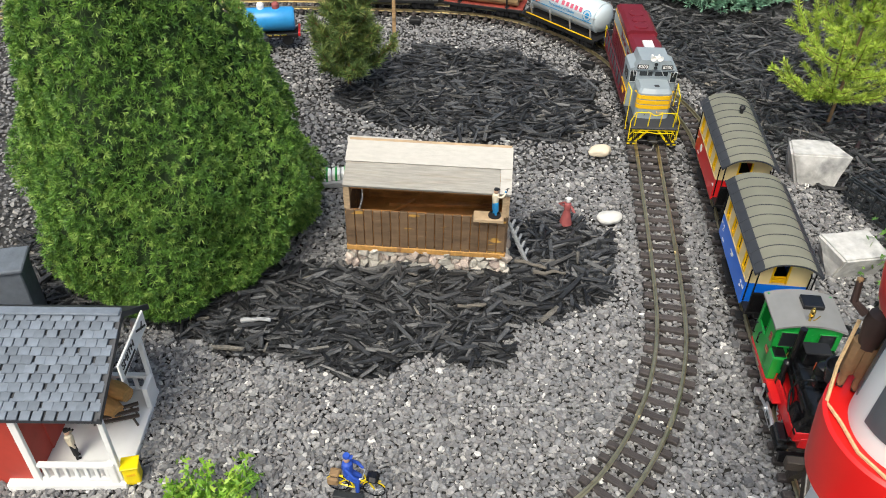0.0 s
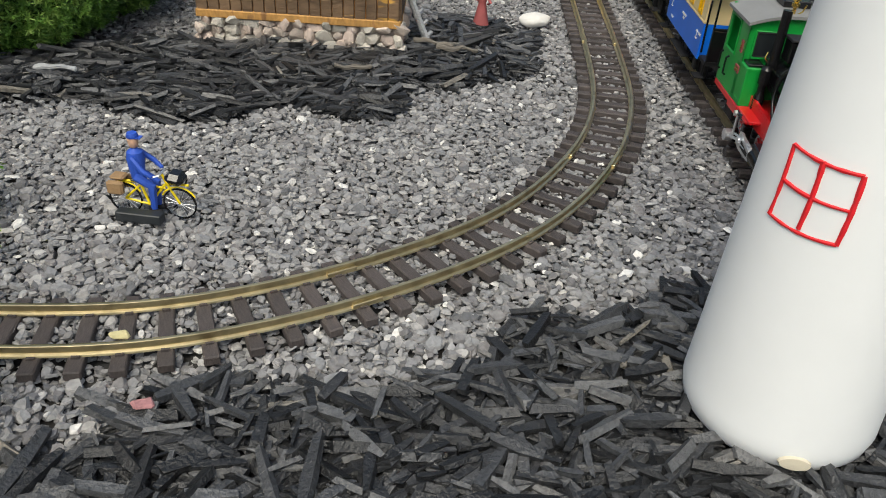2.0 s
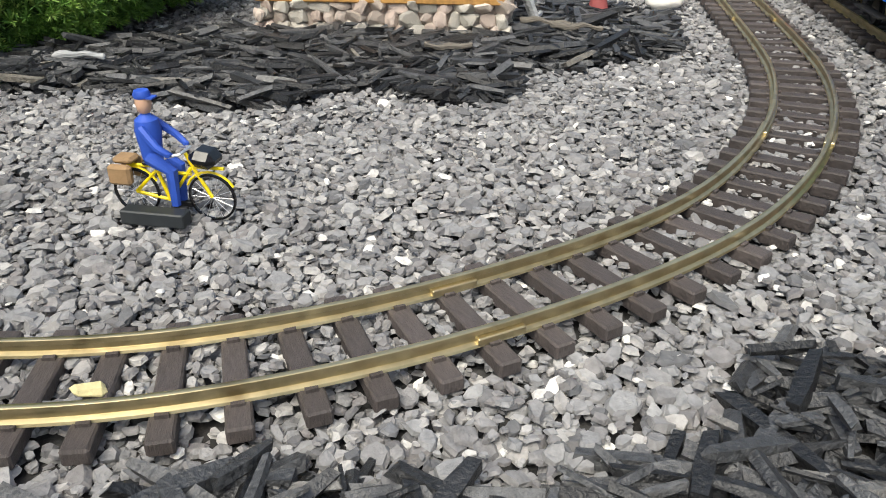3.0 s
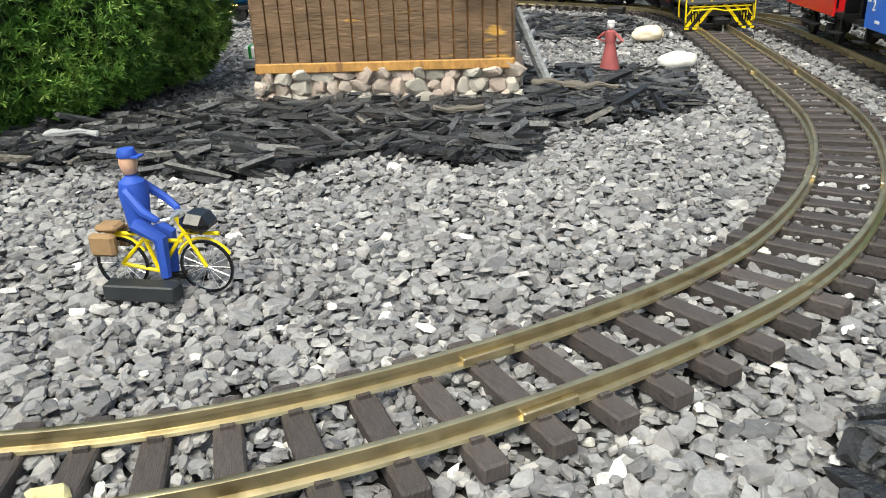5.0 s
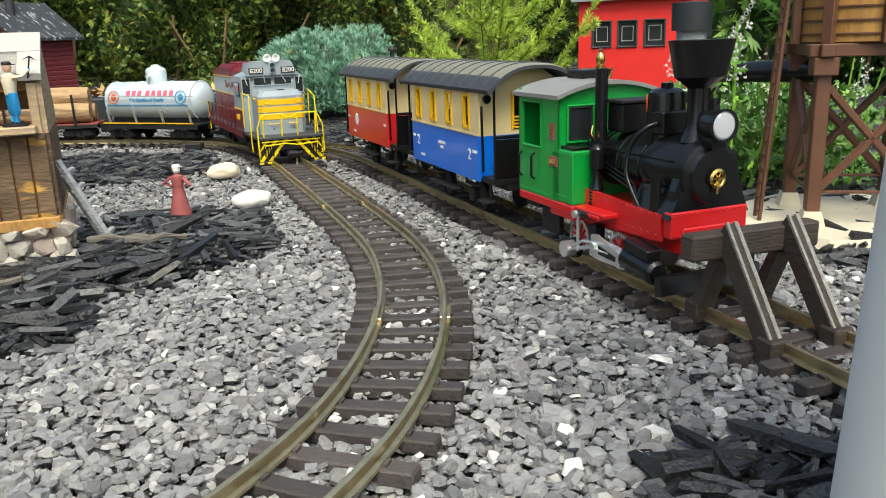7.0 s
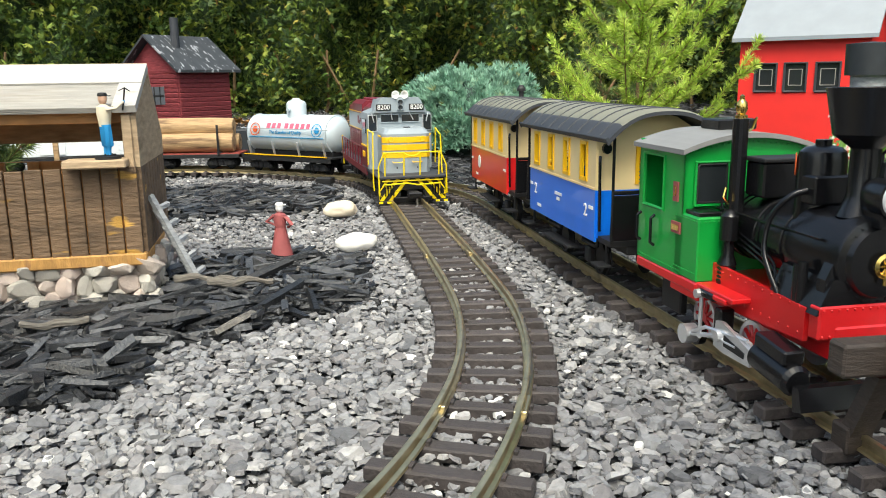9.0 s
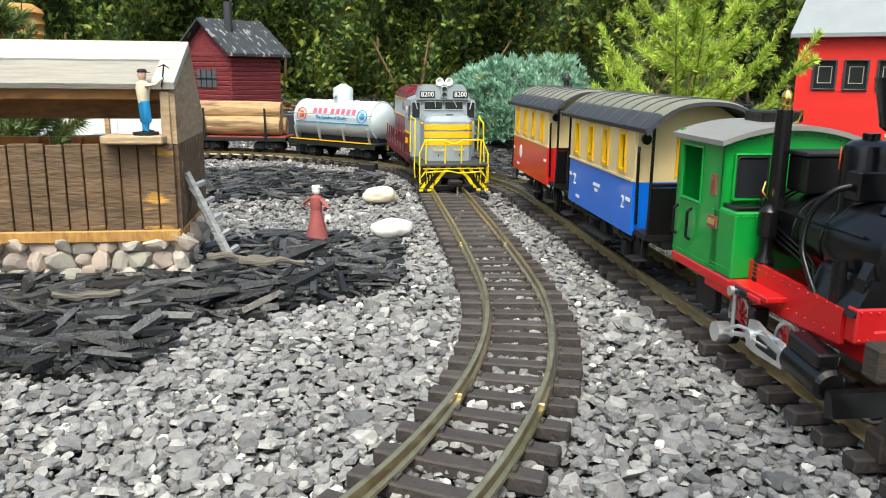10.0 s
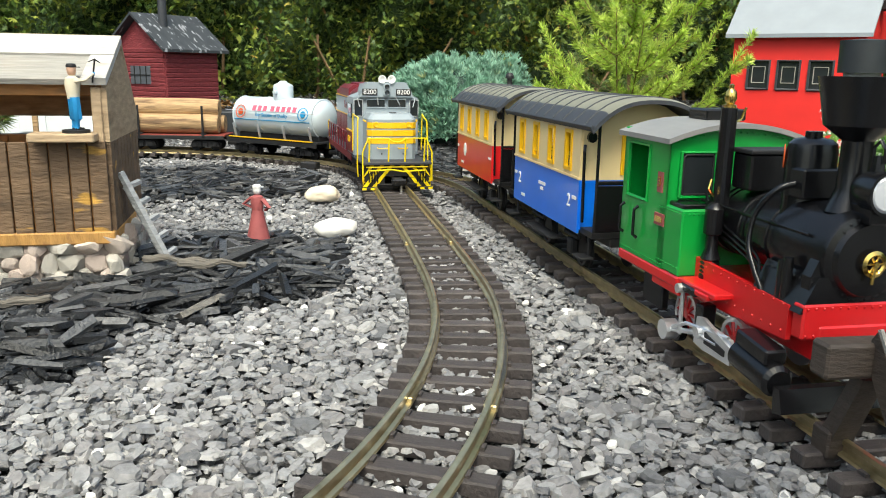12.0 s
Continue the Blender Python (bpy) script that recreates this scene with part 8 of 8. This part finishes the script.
branchy("young_fir", pose(0.905, 1.683, -0.004), "young lime-green fir with feathery shoots behind the carriages", 0.42, 6, "pine", 0.0, 0.0165, 4, 1.9, 0.0045, 0.48)
branchy("young_fir", pose(1.30, 2.45, 0.0), "young green fir with feathery shoots near the hedge", 0.42, 6, "olivepine", 0.05, 0.020, 14, 0.7, 0.005, 0.42)
branchy("small_pine", pose(-0.255, 1.85, -0.008), "small olive-green pine standing on the bark", 0.285, 7, "olivepine", 0.12, 0.024, 5, 1.4, 0.005, 0.42)

# blue spruce: low rounded shrub of upright tufts
bs2 = plant("blue_spruce_shrub", pose(0.865, 2.52, 0.0) @ Matrix.Diagonal((1.5, 1.3, 1.35, 1)), "low rounded blue-green spruce shrub beside the track", "shrub")
part("stem", tb([(0, 0, 0), (0, 0, 0.10)], [0.012, 0.006], 7), "trunk", bs2)
UV, UF = tufts(8, 16, 0.75, 1.0, 0.12, False, rng)
n = 6500
a, e = rng.uniform(0, 6.28, n), np.arcsin(rng.uniform(0.0, 1, n) ** 0.8)
lump = 1 + 0.14 * np.sin(4 * a + 2) * np.cos(3 * e) + 0.10 * np.sin(9 * a) * np.sin(5 * e)
R = np.stack([0.165 * np.cos(a) * np.cos(e), 0.145 * np.sin(a) * np.cos(e), 0.140 * np.sin(e) + 0.010], 1) * (lump * rng.uniform(0.72, 1.04, n))[:, None]
d = R * np.array([1, 1, 1.2]) + np.array([0, 0, 0.06]) + rng.normal(0, 0.03, (n, 3))
sz = rng.uniform(0.012, 0.021, n)
scatter("crown", UV, UF, R, aim(d, rng.uniform(0, 6.28, n)), np.stack([sz] * 3, 1), "bluespruce", "", "", "stuff", bs2)
# filler ball added behind the tufts, coloured dark as if shaded
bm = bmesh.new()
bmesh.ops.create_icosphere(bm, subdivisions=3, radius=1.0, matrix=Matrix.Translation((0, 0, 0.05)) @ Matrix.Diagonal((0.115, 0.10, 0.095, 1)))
part("inner_crown", bm, mat("blue_shade_fill", (0.03, 0.055, 0.045), 0.9, vary=0.4, scale=60), bs2)

# cedar hedge along the back and the right
HV, HF = tufts(12, 9, 1.0, 1.0, 0.20, True, rng)


def hedge(name, p, q, h, n, label, material="hedge", size=(0.011, 0.024)):
    t = plant(name, pose(0, 0, 0), label, "hedge")
    p, q = np.array(p), np.array(q)
    L = np.linalg.norm(q - p)
    u = (q - p) / L
    nrm = np.array([u[1], -u[0]])
    s, z = rng.uniform(0, L, n), 0.015 + h * rng.random(n) ** 1.25
    bulge = 0.09 * np.sin(s * 7 + z * 5) + 0.06 * np.sin(s * 17 - z * 11) + 0.04 * np.sin(s * 31 + z * 23)
    dep = bulge + rng.uniform(-0.05, 0.06, n) - 0.10 * (z < 0.10) * rng.random(n)
    base = p + s[:, None] * u + dep[:, None] * nrm
    loc = np.stack([base[:, 0], base[:, 1], z + 0.03], 1)
    d = np.stack([nrm[0] + rng.normal(0, 0.55, n), nrm[1] + rng.normal(0, 0.55, n), rng.normal(0.05, 0.55, n)], 1)
    sz = rng.uniform(size[0], size[1], n)
    scatter("leaf_sprays", HV, HF, loc, aim(d, rng.uniform(0, 6.28, n)), np.stack([sz] * 3, 1), material, "", "", "stuff", t)
    # added filler shell blocks gaps between sprays, its dark colour painting the hedge's shade
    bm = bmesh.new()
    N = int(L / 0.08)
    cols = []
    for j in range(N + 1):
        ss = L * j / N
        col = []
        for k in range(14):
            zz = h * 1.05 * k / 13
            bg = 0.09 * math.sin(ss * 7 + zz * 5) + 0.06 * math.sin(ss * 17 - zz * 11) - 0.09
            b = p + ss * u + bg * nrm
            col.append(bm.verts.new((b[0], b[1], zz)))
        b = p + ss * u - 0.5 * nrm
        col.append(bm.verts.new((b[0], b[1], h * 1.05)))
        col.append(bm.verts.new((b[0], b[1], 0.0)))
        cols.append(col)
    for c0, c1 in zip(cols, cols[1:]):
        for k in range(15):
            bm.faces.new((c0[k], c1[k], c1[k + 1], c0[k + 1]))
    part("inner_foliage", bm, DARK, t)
    st = bmesh.new()
    rr = random.Random(3)
    for k in range(int(L * 5)):
        ss = rr.uniform(0, L)
        b = p + ss * u + 0.0 * nrm
        tube(st, [(b[0], b[1], 0.0), (b[0] + rr.uniform(-0.05, 0.05), b[1] - 0.02, 0.12), (b[0] + rr.uniform(-0.1, 0.1), b[1] - 0.05, 0.30)], [0.008, 0.006, 0.004], 5)
    part("stem_growth", st, "trunk", t)
    return t


hedge("cedar_hedge", (-2.4, 3.42), (2.6, 3.10), 0.70, 58000, "dark green clipped cedar hedge behind the garden railway")
hedge("side_hedge", (2.3, 3.5), (2.5, -0.6), 0.80, 5200, "leafy green shrub border along the garden's edge", "broad", (0.035, 0.07))
hedge("left_hedge", (-1.9, -0.4), (-1.8, 3.6), 0.70, 2600, "dark green hedge beyond the conifer", "hedge", (0.04, 0.08))

# leafy plants with white flowers behind the water tower
lp = plant("flowering_herb", pose(0.955, 1.05, 0.0), "loose green herb with small white flower spikes behind the tower", "herb")
LV, LF = tufts(8, 4, 1.2, 1.0, 0.42, True, rng)
n = 2600
loc = np.stack([rng.normal(0.0, 0.08, n), rng.normal(0, 0.07, n), 0.012 + 0.11 * rng.random(n) ** 1.2], 1)
d = np.stack([rng.normal(0, 1, n), rng.normal(-0.4, 1, n), rng.normal(0.3, 0.5, n)], 1)
sz = rng.uniform(0.007, 0.013, n)
scatter("leaves", LV, LF, loc, aim(d, rng.uniform(0, 6.28, n)), np.stack([sz] * 3, 1), "broad", "", "", "stuff", lp)
bm = bmesh.new()
for k in range(46):
    x, y, hh = random.gauss(0, 0.08), random.gauss(0, 0.06), random.uniform(0.09, 0.16)
    tube(bm, [(x, y, 0), (x + 0.01, y - 0.01, hh * 0.6), (x + random.uniform(-0.03, 0.03), y - 0.02, hh)], [0.002, 0.0015, 0.001], 4)
part("stalk_growth", bm, "clover", lp)
n = 420
k = rng.integers(0, 30, n)
cx, cy, ch = rng.normal(0, 0.08, 30), rng.normal(-0.03, 0.06, 30), rng.uniform(0.10, 0.17, 30)
loc = np.stack([cx[k] + rng.normal(0, 0.006, n), cy[k] + rng.normal(0, 0.006, n), ch[k] - rng.uniform(0, 0.05, n)], 1)
scatter("flowers", UV, UF, loc, aim(rng.normal(0, 1, (n, 3)), rng.uniform(0, 6, n)), np.full((n, 3), 0.0042), "flower", "", "", "stuff", lp)
# two flower spikes close behind the steam engine
for px, py, hh in ((0.668, 0.915, 0.182), (0.690, 0.862, 0.205)):
    fs = plant("flower_spike", pose(px, py, 0.0), "thin green stem with a white flower spike", "flower")
    tagged(fs, group="flower spikes")
    part("stem", tb([(0, 0, 0), (0.006, 0.004, hh * 0.5), (0, 0, hh)], 0.0014, 5), "clover", fs)
    n = 60
    loc = np.stack([rng.normal(0, 0.006, n), rng.normal(0, 0.006, n), hh - 0.055 * rng.random(n)], 1)
    scatter("blossom", UV, UF, loc, aim(rng.normal(0, 1, (n, 3)), rng.uniform(0, 6, n)), np.full((n, 3), 0.004), "flower", "", "", "stuff", fs)
    n = 30
    loc = np.stack([rng.normal(0, 0.008, n), rng.normal(0, 0.008, n), hh * rng.uniform(0.2, 0.85, n)], 1)
    scatter("leaves", LV, LF, loc, aim(rng.normal(0, 1, (n, 3)), rng.uniform(0, 6, n)), np.full((n, 3), 0.007), "clover", "", "", "stuff", fs)

# bright green creeping plant on the gravel
cl = plant("creeping_herb", pose(-0.325, 0.600, 0.0), "bright green low leafy plant growing in the gravel", "herb")
bm = bmesh.new()
tips = []
for k in range(34):
    a, L = random.uniform(0, 6.28), random.uniform(0.02, 0.075)
    p2 = (L * math.cos(a) * 1.25, L * math.sin(a), random.uniform(0.015, 0.055))
    tube(bm, [(0, 0, 0.0), (p2[0] * 0.5, p2[1] * 0.5, p2[2] * 0.8), p2], 0.0009, 4)
    tips.append(p2)
part("stalk_growth", bm, "clover", cl)
n = 1500
k = rng.integers(0, 34, n)
T = np.array(tips)[k] * rng.uniform(0.35, 1.05, n)[:, None] + rng.normal(0, 0.005, (n, 3))
T[:, 2] = np.abs(T[:, 2]) + 0.006
scatter("leaves", LV, LF, T, aim(np.stack([rng.normal(0, 1, n), rng.normal(0, 1, n), rng.normal(0.5, 0.4, n)], 1), rng.uniform(0, 6.28, n)), np.stack([rng.uniform(0.005, 0.0085, n)] * 3, 1), "clover", "", "", "stuff", cl)

# dead brown plant drooping over the rails in the foreground
dp = plant("dead_plant", pose(-0.335, 0.310, 0.0), "dead drooping plant with rust-brown strands over the rails", "dead plant")
bm = bmesh.new()
loc, dd = [], []
r = np.random.default_rng(21)
for k in range(15):
    a = r.uniform(-0.9, 1.6)
    L, hgt = r.uniform(0.08, 0.20), r.uniform(0.08, 0.16)
    pts = [np.array([L * s * math.cos(a), L * s * math.sin(a) * 0.8, hgt * math.sin(min(s * 2.0, 2.6)) * 1.0]) for s in np.linspace(0, 1, 9)]
    pts = [np.array([p[0], p[1], max(p[2], 0.012)]) for p in pts]
    tube(bm, [tuple(p) for p in pts], 0.0016, 5)
    for i in range(3, 9):
        for _ in range(26):
            loc.append(pts[i] + r.normal(0, 0.006, 3))
            dd.append(np.array([0.35 * math.cos(a), 0.35 * math.sin(a), -1.0]) + r.normal(0, 0.35, 3))
for tx, ty, tz in ((0.05, 0.06, 0.17), (0.085, 0.07, 0.13), (-0.06, 0.05, 0.14)):
    tube(bm, [(0.0, 0.0, 0.0), (tx * 0.4, ty * 0.5, tz * 0.55), (tx, ty, tz)], [0.0026, 0.0020, 0.0012], 5)
part("stalk_growth", bm, "trunk", dp)
loc, dd = np.array(loc), np.array(dd)
DV, DF = tufts(8, 5, 0.45, 1.0, 0.026, False, r)
loc[:, 2] = np.maximum(loc[:, 2], 0.045)
sz = r.uniform(0.025, 0.045, len(loc))
scatter("strand_growth", DV, DF, loc, aim(dd, r.uniform(0, 6.28, len(loc))), np.stack([sz] * 3, 1), "dead", "", "", "stuff", dp)
# fallen leaves and litter
bm = bx((0, 0, 0), (0.014, 0.008, 0.005), 0.002)
for v in bm.verts:
    v.co *= 1 + 0.5 * noise.noise(v.co * 110)
tagged(part("yellow_chip", bm, "palechip"), "pale yellow wood chip lying between the rails", "wood chip").matrix_world = pose(-0.118, 0.462, 0.012, 10, 15, 30)
bm = bx((0, 0, 0), (0.020, 0.012, 0.006), 0.0025)
for v in bm.verts:
    v.co *= 1 + 0.5 * noise.noise(v.co * 90)
tagged(part("pink_stone", bm, "pinkchip"), "pinkish stone chip lying on the dark bark", "stone").matrix_world = pose(-0.082, 0.388, 0.016, 8, 5, 20) @ Matrix.Scale(0.7, 4)

# fallen brown leaves below the hedge
n = 260
x = rng.uniform(-0.1, 1.7, n)
loc = np.stack([x, 2.95 + 0.18 * rng.random(n) - 0.05 * x, rise(x, 2.95 - 0.05 * x) + 0.012 + 0.01 * rng.random(n)], 1)
scatter("fallen_leaves", LV, LF, loc, turns(rng.uniform(0, 6.28, n), rng.normal(0, 0.4, n), rng.normal(0, 0.4, n)), np.stack([rng.uniform(0.02, 0.04, n)] * 3, 1), "dead", "dry rust-brown fallen leaves below the hedge", "fallen leaves")

for ob in scene.objects:
    if ob.name.split(".")[0] in ("rivets", "stem_growth", "stalk_growth", "branch_growth", "spokes"):
        ob["kind"] = "stuff"
